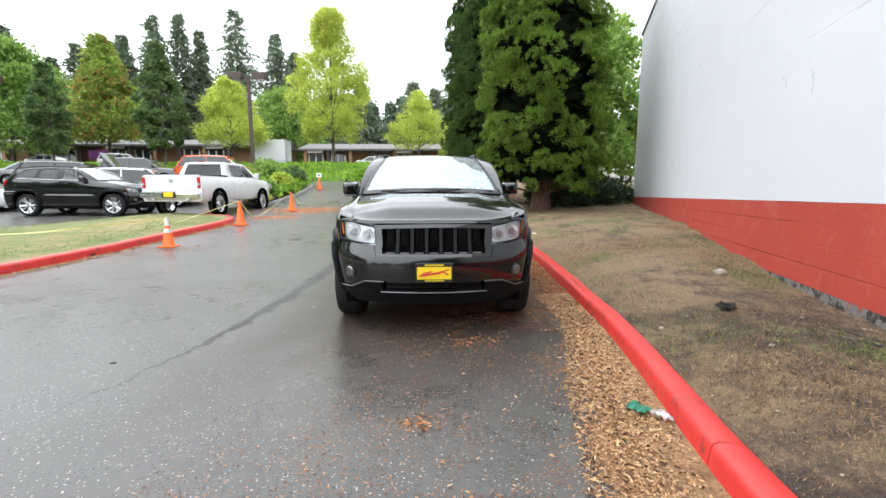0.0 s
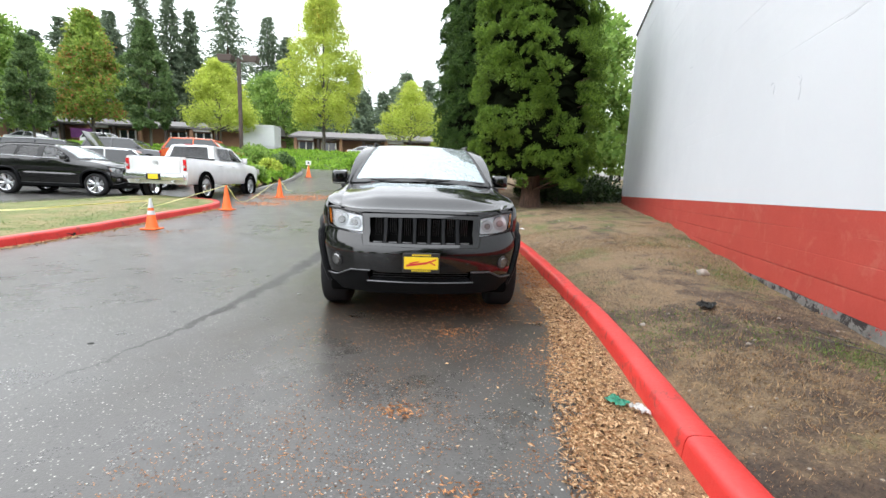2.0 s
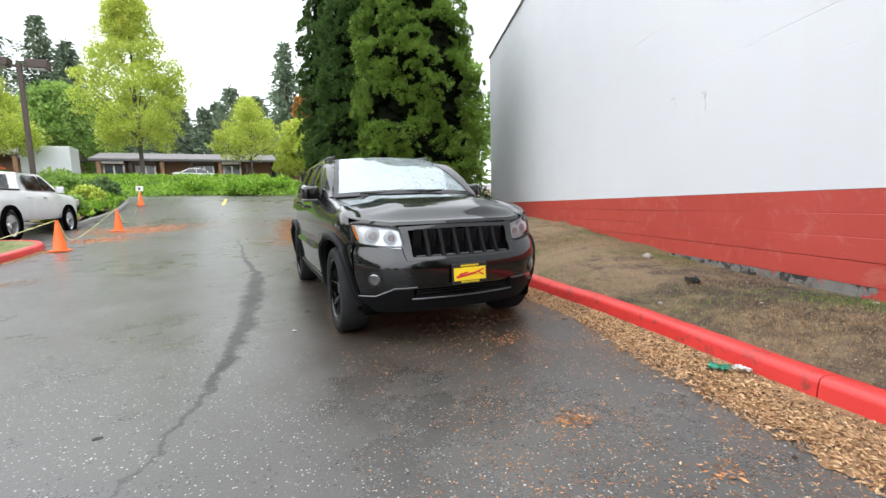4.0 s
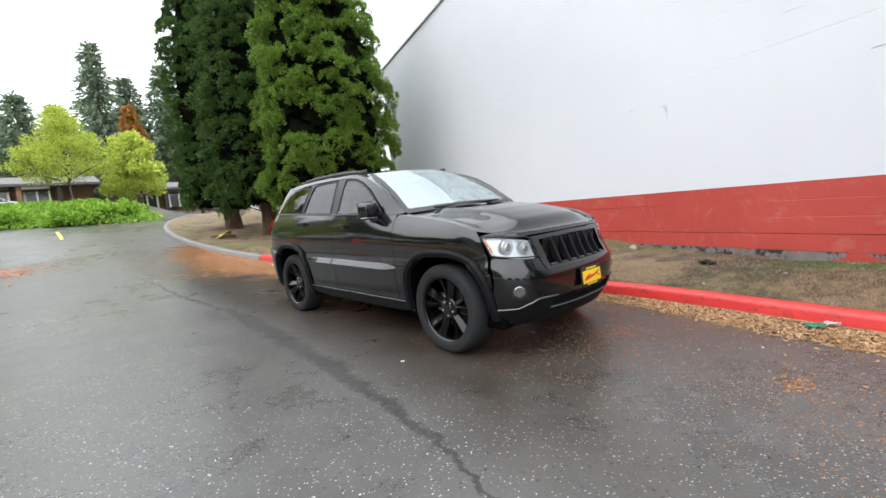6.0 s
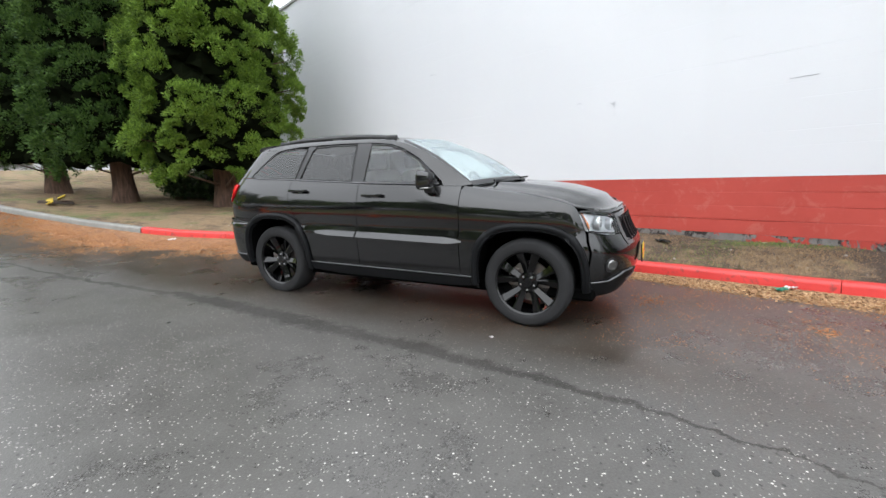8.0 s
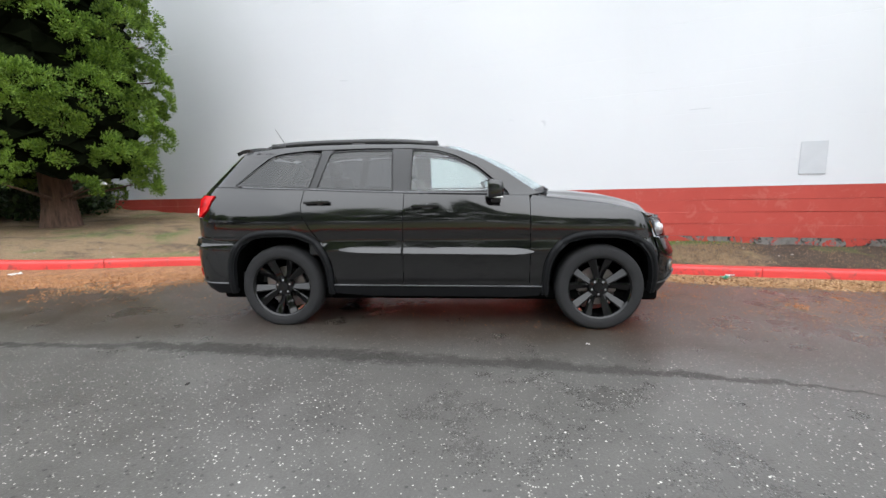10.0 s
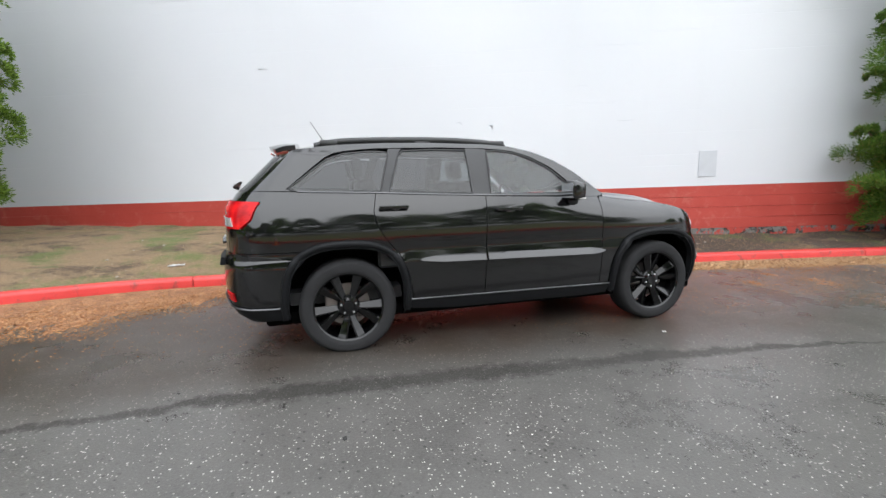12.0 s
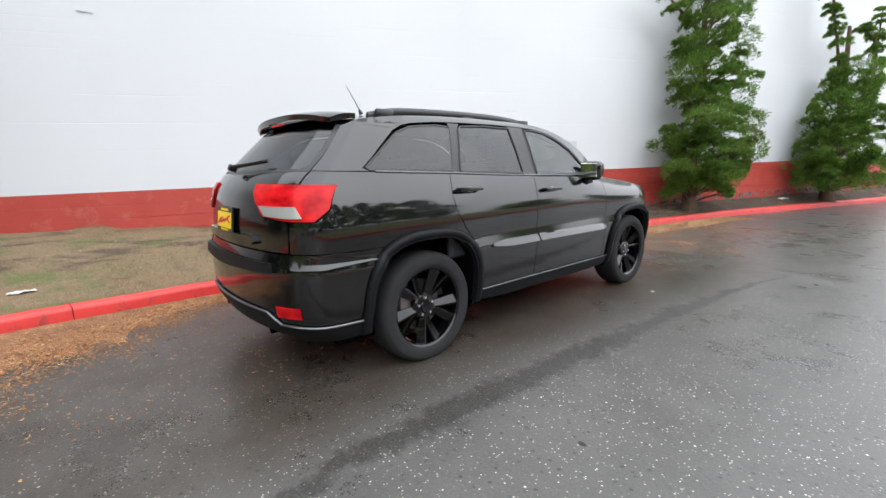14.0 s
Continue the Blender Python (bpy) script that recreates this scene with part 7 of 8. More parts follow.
def pickup(loc, yaw):
    """A white crew-cab pickup, its tail towards the drive."""
    car = thing("pickup_truck", "white crew-cab pickup truck with chrome rear bumper parked nose in", "car", "cars in the car park", loc, yaw)
    W, L0, L1 = 0.985, -2.95, 2.86
    top = ((-2.95, .95), (-2.86, 1.14), (-2.5, 1.24), (-1.55, 1.30), (-1.35, 1.32), (1.02, 1.34), (1.05, 1.36), (2.82, 1.37), (2.86, 1.36))
    ys, zs = [p[0] for p in top], [p[1] for p in top]
    secs = []
    for y in sorted(set(list(np.linspace(L0, L1, 28)) + [-2.9, 2.8])):
        e = min(1.0, (y - L0) / 0.5)
        w = W * (0.80 + 0.20 * math.sqrt(max(0, e)))
        zt = float(np.interp(y, ys, zs))
        zb = 0.50
        secs.append((y, [(w * 0.93, zb), (w * 0.99, zb + 0.1), (w, 0.92), (w, 1.05), (w * 0.97, zt - 0.06), (w * 0.93, zt), (w * 0.4, zt + (0.03 if y < -1.3 else 0.0))]))
    bm = bmesh.new()
    loft(bm, secs)
    body = part("body", bm, WHITE_PAINT, car, smooth=30)
    bm = bmesh.new()
    box(bm, (1.50, 1.62, 0.05), (0, 1.95, 1.362))
    part("bed_opening", bm, UNDER, car, "dark bed liner")
    for s in (-1, 1):
        bm = bmesh.new()
        box(bm, (0.11, 1.78, 0.05), (s * 0.90, 1.94, 1.375), bevel=0.015)
        part("bed_rail", bm, TRIM, car, "black bed rail cap")
    bm = bmesh.new()
    g = [(y, [(W * 0.94, 1.30), (mix2(.93, .76, f) * W + 0.02, mix2(1.32, 1.86, f * 0.6)), (mix2(.93, .76, f) * W, mix2(1.32, 1.87, f)), (0.4, mix2(1.33, 1.90, f))]) for y, f in ((-1.50, 0), (-1.05, .6), (-0.65, 1), (0.1, 1.03), (0.72, 1), (0.90, .5), (1.00, 0))]
    loft(bm, g)
    part("cab", bm, WHITE_PAINT, car, smooth=30)

    def pane(pts, lab="dark window"):
        bm = bmesh.new()
        f = bm.faces.new([bm.verts.new(p) for p in pts])
        bmesh.ops.solidify(bm, geom=[f], thickness=0.012)
        bmesh.ops.recalc_face_normals(bm, faces=bm.faces)
        part("window", bm, DARK_GLASS, car, lab)

    pane([(-0.70, 1.012, 1.40), (0.70, 1.012, 1.40), (0.60, 0.835, 1.82), (-0.60, 0.835, 1.82)], "dark rear window")
    pane([(-0.80, -1.43, 1.38), (0.80, -1.43, 1.38), (0.66, -0.76, 1.83), (-0.66, -0.76, 1.83)], "windscreen")
    for s in (-1, 1):
        x0, x1 = s * (W * 0.935 + 0.012), s * (W * 0.775 + 0.014)
        pane([(x0, -0.38, 1.38), (x0, -1.22, 1.37), (x1, -0.66, 1.80), (x1, -0.40, 1.815)])
        pane([(x0, -0.30, 1.38), (x0, 0.62, 1.39), (x1, 0.52, 1.80), (x1, -0.32, 1.815)])
        bm = bmesh.new()
        box(bm, (0.10, 0.16, 0.36), (s * 0.905, 2.815, 1.11), bevel=0.03, seg=2)
        tl = part("tail_lamp", bm, LAMP_RED, car, "tall red tail lamp", smooth=40)
        bm = bmesh.new()
        box(bm, (0.07, 0.02, 0.08), (s * 0.905, 2.898, 1.06), bevel=0.006)
        part("reversing_lens", bm, LAMP_CLEAR, tl)
        bm = bmesh.new()
        rod(bm, (s * 0.56, 2.86, 0.60), (s * 0.56, 3.00, 0.60), 0.05, 0.055, 14)
        part("exhaust_tip", bm, CHROME, car, "chrome exhaust tip", smooth=40)
        bm = bmesh.new()
        box(bm, (0.20, 0.14, 0.22), (s * (W + 0.09), -1.12, 1.42), bevel=0.04, seg=2)
        part("door_mirror", bm, WHITE_PAINT, car, smooth=40)
        for y in (-1.785, 1.785):
            bm = bmesh.new()
            lathe(bm, [(0.37, -0.06), (0.49, -0.06), (0.49, 0.005), (0.37, 0.005), (0.37, -0.06)], 24, "x", closed=False)
            a = part("wheel_arch", bm, UNDER, car, "dark wheel arch")
            a.matrix_local = pose(s * W, y, 0.46)
            wheel = build_wheel(car, s * (W - 0.10), y, s, radius=0.40)
            add_rim(wheel, 0.40, SILVER_RIM, 5, 0.2, "plain", False)
        for y in (-0.30, 0.66):
            bm = bmesh.new()
            box(bm, (0.03, 0.20, 0.035), (s * (W + 0.008), y, 1.17), bevel=0.008)
            part("door_handle", bm, WHITE_PAINT, car)
        bm = bmesh.new()
        box(bm, (0.05, 0.30, 0.24), (s * 0.86, -2.86, 1.02), (0, 0, s * 18), bevel=0.03)
        part("headlamp", bm, LAMP_CLEAR, car)
    bm = bmesh.new()
    box(bm, (1.90, 0.22, 0.20), (0, 2.95, 0.72), bevel=0.05, seg=2)
    part("rear_bumper", bm, CHROME, car, "chrome rear bumper", smooth=40)
    bm = bmesh.new()
    box(bm, (0.46, 0.03, 0.19), (0, 3.065, 0.72), bevel=0.01)
    rec = part("plate_recess", bm, TRIM, car)
    bm = bmesh.new()
    box(bm, (0.31, 0.01, 0.155), (0, 3.085, 0.73), bevel=0.002)
    part("number_plate", bm, PLATE_YELLOW, rec, "yellow paper plate")
    bm = bmesh.new()
    box(bm, (1.52, 0.03, 0.50), (0, 2.875, 1.10), bevel=0.012)
    tg = part("tailgate", bm, WHITE_PAINT, car, "white tailgate", smooth=40)
    bm = bmesh.new()
    box(bm, (0.16, 0.015, 0.13), (0, 2.895, 1.16), bevel=0.03)
    part("badge", bm, SILVER_RIM, tg, "plain silver badge")
    bm = bmesh.new()
    box(bm, (0.30, 0.03, 0.03), (0, 0.955, 1.885), bevel=0.008)
    part("brake_light", bm, LAMP_RED, car, "red high brake light")
    return car


def on_ground(x, y, dz=0.0):
    return (x, y, ground_z(x, y) + dz)


pickup(on_ground(-8.2, 11.7, -0.02), 177)
other = copy_thing(suv, pose(*on_ground(-12.5, 10.9, -0.02), 0, 0, 90))
other.name = "sport_utility_vehicle"
tagged(other, "black sport utility vehicle with bright alloy wheels in the car park", "car", "cars in the car park")
for o in other.children_recursive:
    if o.name.startswith("rim"):
        o.material_slots[0].link = "OBJECT"
        o.material_slots[0].material = SILVER_RIM
    if o.name.startswith(("belt_bead", "door_moulding")):
        o.material_slots[0].link = "OBJECT"
        o.material_slots[0].material = CHROME if o.name.startswith("belt") else PAINT
vehicle("wagon", WHITE_PAINT, "white hatchback parked behind the pickup", on_ground(-12.6, 14.2), 112)
vehicle("suv", DARK_PAINT, "dark car with its bonnet raised", on_ground(-16.3, 15.6, 0.1), 104, hood_up=True)
vehicle("suv", ORANGE_PAINT, "orange-red crossover parked behind the pickup", on_ground(-11.9, 20.6, 0.15), 96)
vehicle("sedan", WHITE_PAINT, "white sedan parked beside the black one", on_ground(-18.6, 11.9), 112)
vehicle("sedan", RED_PAINT, "red sedan in the car park", on_ground(-24.2, 15.2), 108)
vehicle("sedan", SILVER_PAINT, "silver sedan in the back row", on_ground(-22.8, 21.6, 0.1), 100)
vehicle("wagon", CHARCOAL, "grey hatchback in the back row", on_ground(-17.4, 22.3, 0.1), 100)
vehicle("sedan", WHITE_PAINT, "white car on the upper terrace", on_ground(-46.0, 42.5), 88)
vehicle("sedan", SILVER_PAINT, "silver car on the upper terrace", on_ground(-40.0, 43.5), 92)
vehicle("wagon", WHITE_PAINT, "white car on the upper terrace", on_ground(-33.0, 44.0), 86)
vehicle("sedan", WHITE_PAINT, "white car parked before the shops", on_ground(-5.6, 45.5), 95)
vehicle("wagon", WHITE_PAINT, "white car parked beyond the shrubs", (13.2, 26.5, 1.6), 80)

# ---- traffic cones with tape ----
CONE = plain_material("cone_orange", (0.85, 0.14, 0.02), 0.55, 0, 0.12, 6)
COLLAR = plain_material("cone_collar", (0.62, 0.62, 0.62), 0.4, 0, 0.1)
TAPE = plain_material("yellow_tape", (0.74, 0.70, 0.36), 0.4, 0, 0.1)


def cone(x, y, label, collars=False, sign=False):
    c = thing("traffic_cone", label, "cone", "traffic cones along the drive", on_ground(x, y))
    bm = bmesh.new()
    lathe(bm, [(0.150, 0.035), (0.135, 0.06), (0.030, 0.70), (0.026, 0.715), (0.018, 0.70), (0.120, 0.04)], 24, "z", closed=False)
    part("cone_body", bm, CONE, c, smooth=40)
    bm = bmesh.new()
    box(bm, (0.37, 0.37, 0.035), (0, 0, 0.0185), bevel=0.012, seg=2)
    part("base", bm, CONE, c, smooth=40)
    if collars:
        for a, b in ((0.36, 0.46), (0.53, 0.70)):
            bm = bmesh.new()
            r = lambda z: 0.135 + (0.030 - 0.135) * (z - 0.06) / 0.64 + 0.004
            lathe(bm, [(r(a), a), (r(b), b), (r(b) - 0.003, b), (r(a) - 0.003, a)], 24, "z", closed=False)
            part("collar", bm, COLLAR, c, "pale reflective collar", smooth=40)
        bm = bmesh.new()
        rod(bm, (0, 0, 0.68), (0, 0, 0.755), 0.035, 0.03, 12)
        part("cone_top", bm, COLLAR, c, "pale cap", smooth=40)
        c.scale = (0.84, 0.84, 0.84)
    if sign:
        bm = bmesh.new()
        box(bm, (0.30, 0.012, 0.24), (0, 0, 0.83), bevel=0.003)
        p = part("placard", bm, WHITE_PAPER_SIGN, c, "small white placard")
        bm = bmesh.new()
        box(bm, (0.09, 0.004, 0.11), (0, -0.0085, 0.83))
        part("print_bar", bm, TRIM, p)
    return c


WHITE_PAPER_SIGN = plain_material("white_board", (0.78, 0.78, 0.77), 0.5, 0, 0.06)
cone(-5.44, 3.35, "orange traffic cone with pale collars beside the lawn island", True)
cone(-5.56, 7.28, "orange traffic cone at the end of the red kerb")
cone(-5.45, 12.0, "orange traffic cone on the drive")
cone(-6.25, 20.2, "orange traffic cone with a white placard on top", False, True)


def ribbon(name, pts, width, label):
    bm = bmesh.new()
    line = smooth_line(pts, 0.12)
    prev = None
    for i, p in enumerate(line):
        d = (line[min(i + 1, len(line) - 1)] - line[max(i - 1, 0)]).normalized()
        side = d.cross(Vector((0, 0, 1))).normalized()
        tw = 0.9 * math.sin(i * 0.17)
        u = (side * math.sin(tw) + Vector((0, 0, 1)) * math.cos(tw)) * width / 2
        cur = (bm.verts.new(p - u), bm.verts.new(p + u))
        if prev:
            bm.faces.new((prev[0], cur[0], cur[1], prev[1]))
        prev = cur
    bmesh.ops.solidify(bm, geom=bm.faces[:], thickness=0.001)
    return tagged(part(name, bm, TAPE, None), label, "tape")


g = ground_z
ribbon("warning_tape", [(-12.5, 3.4, g(-12.5, 3.4) + 0.24), (-10.5, 3.5, g(-10.5, 3.5) + 0.24), (-8.6, 3.7, g(-8.6, 3.7) + 0.26), (-7.0, 3.7, g(-7, 3.7) + 0.42), (-5.46, 3.38, 0.66)], 0.035, "yellow warning tape lying over the lawn to a cone")
ribbon("warning_tape", [(-5.44, 3.40, 0.66), (-6.4, 4.6, 0.40), (-6.6, 5.9, 0.42), (-5.57, 7.25, g(-5.57, 7.25) + 0.71)], 0.022, "yellow warning tape strung between two cones")
ribbon("warning_tape", [(-5.55, 7.32, g(-5.5, 7.3) + 0.70), (-5.9, 9.0, g(-5.9, 9) + 0.12), (-6.0, 10.4, g(-6, 10.4) + 0.05), (-5.48, 11.95, g(-5.5, 12) + 0.70)], 0.022, "yellow warning tape sagging between two cones")
ribbon("warning_tape", [(-5.46, 12.05, g(-5.5, 12) + 0.70), (-5.75, 14.5, g(-5.7, 14.5) + 0.06), (-6.0, 17.5, g(-6, 17.5) + 0.05), (-6.24, 20.15, g(-6.2, 20.2) + 0.70)], 0.022, "yellow warning tape sagging between two cones")

# ---- a planted island with its kerb beyond the pickup ----
ISLE = smooth_line([(-9.4, 15.3, 0), (-8.1, 14.35, 0), (-7.25, 14.1, 0), (-6.95, 15.6, 0), (-6.75, 18.9, 0), (-7.2, 22.5, 0), (-8.2, 25.3, 0), (-10.5, 26.2, 0)], 0.3)
isle_line = [Vector((p.x, p.y, ground_z(p.x, p.y))) for p in ISLE]
kb = tagged(thing("kerb", "bare concrete kerb round a planted island", "kerb"), kind="structure")
kerb_run("kerb_stone", list(reversed(isle_line)), KERB_GREY, "bare concrete kerb", kb, 0.15, 0.16)


def isle_z(x, y):
    right = float(np.interp(y, (14.2, 15.6, 18.9, 22.5, 25.3, 26.5), (-7.5, -7.1, -6.9, -7.35, -8.4, -10.5)))
    left = float(np.interp(y, (14.2, 16, 20, 26.5), (-8.2, -9.8, -11.0, -14.0)))
    if not (14.35 < y < 26.2 and left < x < right):
        return None
    e = min(1, (right - x) / 1.0, (y - 14.35) / 1.0, (x - left) / 0.6)
    return ground_z(x, y) + 0.12 + 0.55 * max(0, e) ** 0.7 * ease(y, 14, 19)


def isle_soil():
    vs, fs, idx = [], [], {}
    xs, ys = np.arange(-14, -6.7, 0.35), np.arange(14.3, 26.4, 0.35)
    for i, x in enumerate(xs):
        for j, y in enumerate(ys):
            z = isle_z(x, y)
            if z is not None:
                idx[i, j] = len(vs)
                vs.append((x, y, z))
    for (i, j) in list(idx):
        k = [(i, j), (i + 1, j), (i + 1, j + 1), (i, j + 1)]
        if all(q in idx for q in k):
            fs.append([idx[q] for q in k])
    tagged(raw("planting_bed", vs, fs, VERGE, smooth=True), "soil of a planted island by the drive", "soil", kind="structure")


isle_soil()
carpet("ivy_carpet", lambda x, y: isle_z(x, y), (-14, -6.8, 15.8, 26.2), 16000, 0.20, LEAF_IVY, 91, "bright green ground cover on the island", -0.02, 0.30)
for i, (x, y, rad, hh, mat) in enumerate(((-8.0, 16.2, 0.55, 0.75, LEAF_GREEN), (-8.9, 17.0, 0.6, 0.95, LEAF_IVY), (-7.7, 17.9, 0.5, 0.65, LEAF_LIME), (-8.6, 18.9, 0.7, 1.0, LEAF_GREEN), (-7.8, 20.2, 0.6, 0.8, LEAF_DARK), (-9.6, 20.5, 0.8, 1.1, LEAF_GREEN), (-8.3, 22.2, 0.7, 0.9, LEAF_IVY), (-9.9, 23.0, 0.8, 1.0, LEAF_GREEN), (-7.9, 15.1, 0.4, 0.5, LEAF_LIME))):
    shrub(x, y, (isle_z(x, y) or ground_z(x, y)) - 0.04, rad, hh, 360 + i, mat, "loose green shrub on the planted island", 60, 30, 0.15, "shrubs on the island")

# ---- lamp posts ----
BROWN_METAL = plain_material("brown_metal", (0.075, 0.055, 0.045), 0.6, 0.2, 0.2, 5)


def lamp_post(x, y, top, label):
    z = ground_z(x, y)
    p = thing("lamp_post", label, "lamp post", "car park lamp posts", (x, y, z))
    hh = top - z
    bm = bmesh.new()
    box(bm, (0.20, 0.20, hh), (0, 0, hh / 2), bevel=0.015)
    part("pole", bm, BROWN_METAL, p)
    bm = bmesh.new()
    rod(bm, (0, 0, -0.2), (0, 0, 0.65), 0.26, 0.26, 16)
    part("footing", bm, KERB_GREY, p, "concrete footing", smooth=40)
    bm = bmesh.new()
    box(bm, (1.1, 0.10, 0.10), (0, 0, hh - 0.16), bevel=0.01)
    part("arm", bm, BROWN_METAL, p)
    for s in (-1, 1):
        bm = bmesh.new()
        vs = box(bm, (0.95, 0.62, 0.40), (s * 0.78, 0, hh - 0.05), bevel=0.02)
        for v in bm.verts:
            if v.co.z < hh - 0.1:
                v.co.x = s * 0.78 + (v.co.x - s * 0.78) * 0.80
        h = part("lamp_head", bm, BROWN_METAL, p, "brown box lamp head")
        bm = bmesh.new()
        box(bm, (0.62, 0.46, 0.02), (s * 0.78, 0, hh - 0.262))
        part("diffuser", bm, LAMP_CLEAR, h, "pale lamp glass")
    return p


lamp_post(-11.5, 24.2, 8.55, "brown twin-head lamp post beyond the pickup")
lamp_post(-24.6, 20.0, 7.3, "brown twin-head lamp post in the car park")

# ---- the shops beyond the street ----
ROOF = plain_material("grey_brown_shingles", (0.15, 0.14, 0.138), 0.9, 0, 0.35, 2.5, 0.5)
BRICK = plain_material("tan_brick", (0.30, 0.17, 0.10), 0.85, 0, 0.3, 6, 0.4)
FASCIA = plain_material("pale_fascia", (0.62, 0.60, 0.56), 0.7, 0, 0.1)
SHOPGLASS = Mat("shop_glass", (0.02, 0.025, 0.03), 0.08, 0.0, Coat_Weight=0.7).m
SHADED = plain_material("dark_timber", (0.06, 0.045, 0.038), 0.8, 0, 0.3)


def shops(x0, x1, y, zb, eave, ridge, label, bays, sign=None):
    b = thing("shop_building", label, "building", "shops beyond the street", (0, 0, 0))
    bm = bmesh.new()
    box(bm, (x1 - x0, 8.0, eave - zb + 1.0), ((x0 + x1) / 2, y + 5.6, (eave + zb - 1.0) / 2))
    part("wall", bm, BRICK, b, "tan brick wall")
    bm = bmesh.new()
    prof = [(y - 0.2, eave - 0.05), (y - 0.2, eave + 0.18), (y + 4.8, ridge), (y + 10.0, eave + 0.18), (y + 10.0, eave - 0.05)]
    a = [bm.verts.new((x0 - 0.6, p, q)) for p, q in prof]
    c = [bm.verts.new((x1 + 0.6, p, q)) for p, q in prof]
    for i in range(5):
        bm.faces.new((a[i], a[(i + 1) % 5], c[(i + 1) % 5], c[i]))
    bm.faces.new(a)
    bm.faces.new(c)
    bmesh.ops.recalc_face_normals(bm, faces=bm.faces)
    part("roof", bm, ROOF, b, "low grey-brown shingle roof")
    w = (x1 - x0) / bays
    for i in range(bays):
        cx = x0 + (i + 0.5) * w
        bm = bmesh.new()
        box(bm, (0.35, 0.35, eave - zb + 0.9), (x0 + i * w + 0.2, y + 0.2, (eave + zb - 0.9) / 2))
        part("post", bm, SHADED if i % 2 else BRICK, b)
        if i % 3 != 2:
            bm = bmesh.new()
            box(bm, (w * 0.62, 0.10, eave - zb - 0.55), (cx, y + 0.62, (eave + zb) / 2 - 0.25))
            win = part("window", bm, SHOPGLASS, b, "dark shop window")
            for q in (-1, 0, 1):
                bm = bmesh.new()
                box(bm, (0.16, 0.06, eave - zb - 0.5), (cx + q * w * 0.31, y + 0.53, (eave + zb) / 2 - 0.25))
                part("frame", bm, FASCIA, win, "pale window frame")
            bm = bmesh.new()
            box(bm, (w * 0.70, 0.15, 0.32), (cx, y + 0.12, eave - 0.18), bevel=0.01)
            part("sign_board", bm, FASCIA if i % 2 == 0 else SHADED, b, "plain shop sign board")
    return b


shops(-60, -19.5, 53, 4.3, 6.75, 8.0, "long low brick shops with a grey shingle roof", 13)
shops(-15.6, 1.6, 52, 4.25, 6.15, 7.4, "low brick shops with pale window frames", 6)
shops(4.2, 16, 50, 3.3, 5.2, 6.3, "low shop with a wide dark window front", 4)
bm = bmesh.new()
box(bm, (2.6, 0.18, 1.1), (-41.5, 52.6, 5.6), bevel=0.02)
tagged(part("awning", bm, plain_material("blue_red_awning", (0.20, 0.05, 0.22), 0.7, 0, 0.6, 0.8), None), "dark blue and red shop awning", "awning")
bm = bmesh.new()
box(bm, (3.3, 2.2, 2.15), (-16.35, 42.6, 4.15 + 1.12), bevel=0.03)
box(bm, (3.1, 2.0, 0.25), (-16.35, 42.6, 4.15 - 0.05))
tagged(part("storage_container", bm, plain_material("white_container", (0.70, 0.72, 0.74), 0.6, 0, 0.08), None), "white storage container before the shops", "container")

# ---- road marks ----
bm = bmesh.new()
for y0, y1 in ((19.0, 23.5),):
    for i in range(9):
        a, b2 = y0 + (y1 - y0) * i / 9, y0 + (y1 - y0) * (i + 1) / 9
        vs = [bm.verts.new((x, y, ground_z(x, y) + 0.005)) for x, y in ((-2.67, a), (-2.55, a), (-2.55, b2), (-2.67, b2))]
        bm.faces.new(vs)
tagged(part("road_line", bm, plain_material("yellow_road_paint", (0.62, 0.48, 0.08), 0.7, 0, 0.3, 8), None), "worn yellow centre line at the junction", "road marking", kind="structure")

# ---- a fallen yellow barrier ----
BARRIER = plain_material("yellow_barrier_paint", (0.62, 0.44, 0.04), 0.6, 0, 0.2, 6)
bar = thing("barrier", "fallen yellow wooden barrier on the dead lawn", "barrier", loc=(1.55, 12.5, 0.66), yaw=68)
for nm, size, at, rot in (("board", (1.15, 0.03, 0.19), (0, -0.10, 0.22), (62, 4, 0)), ("board", (1.15, 0.03, 0.16), (0.03, 0.16, 0.14), (70, -3, 0)), ("leg", (0.06, 0.75, 0.06), (-0.45, 0.03, 0.10), (6, 0, 8)), ("leg", (0.06, 0.75, 0.06), (0.45, 0.03, 0.10), (4, 0, -6))):
    bm = bmesh.new()
    box(bm, size, at, rot, bevel=0.006)
    part(nm, bm, BARRIER if nm == "board" else SHADED, bar)

# ---- things on the painted wall ----
PATCH = plain_material("grey_paint_patch", (0.50, 0.52, 0.55), 0.6, 0, 0.1)


def wall_point(y, z, off=0.0):
    d = Vector((0.346, 1, 0)).normalized()
    n = Vector((-d.y, d.x, 0))
    return Vector((wall_x(y), y, z)) + n * off


ANG = math.degrees(math.atan2(1, 0.346)) - 90
# a flat patch of grey paint, built as a thin plate
bm = bmesh.new()
box(bm, (0.010, 0.33, 0.49), bevel=0.003)
cover = part("wall_plate", bm, PATCH, None)
cover.matrix_world = Matrix.Translation(wall_point(-5.47, 1.62, 0.012)) @ pose(0, 0, 0, 0, 0, ANG)
tagged(cover, "pale grey paint patch on the white wall", "cover plate")


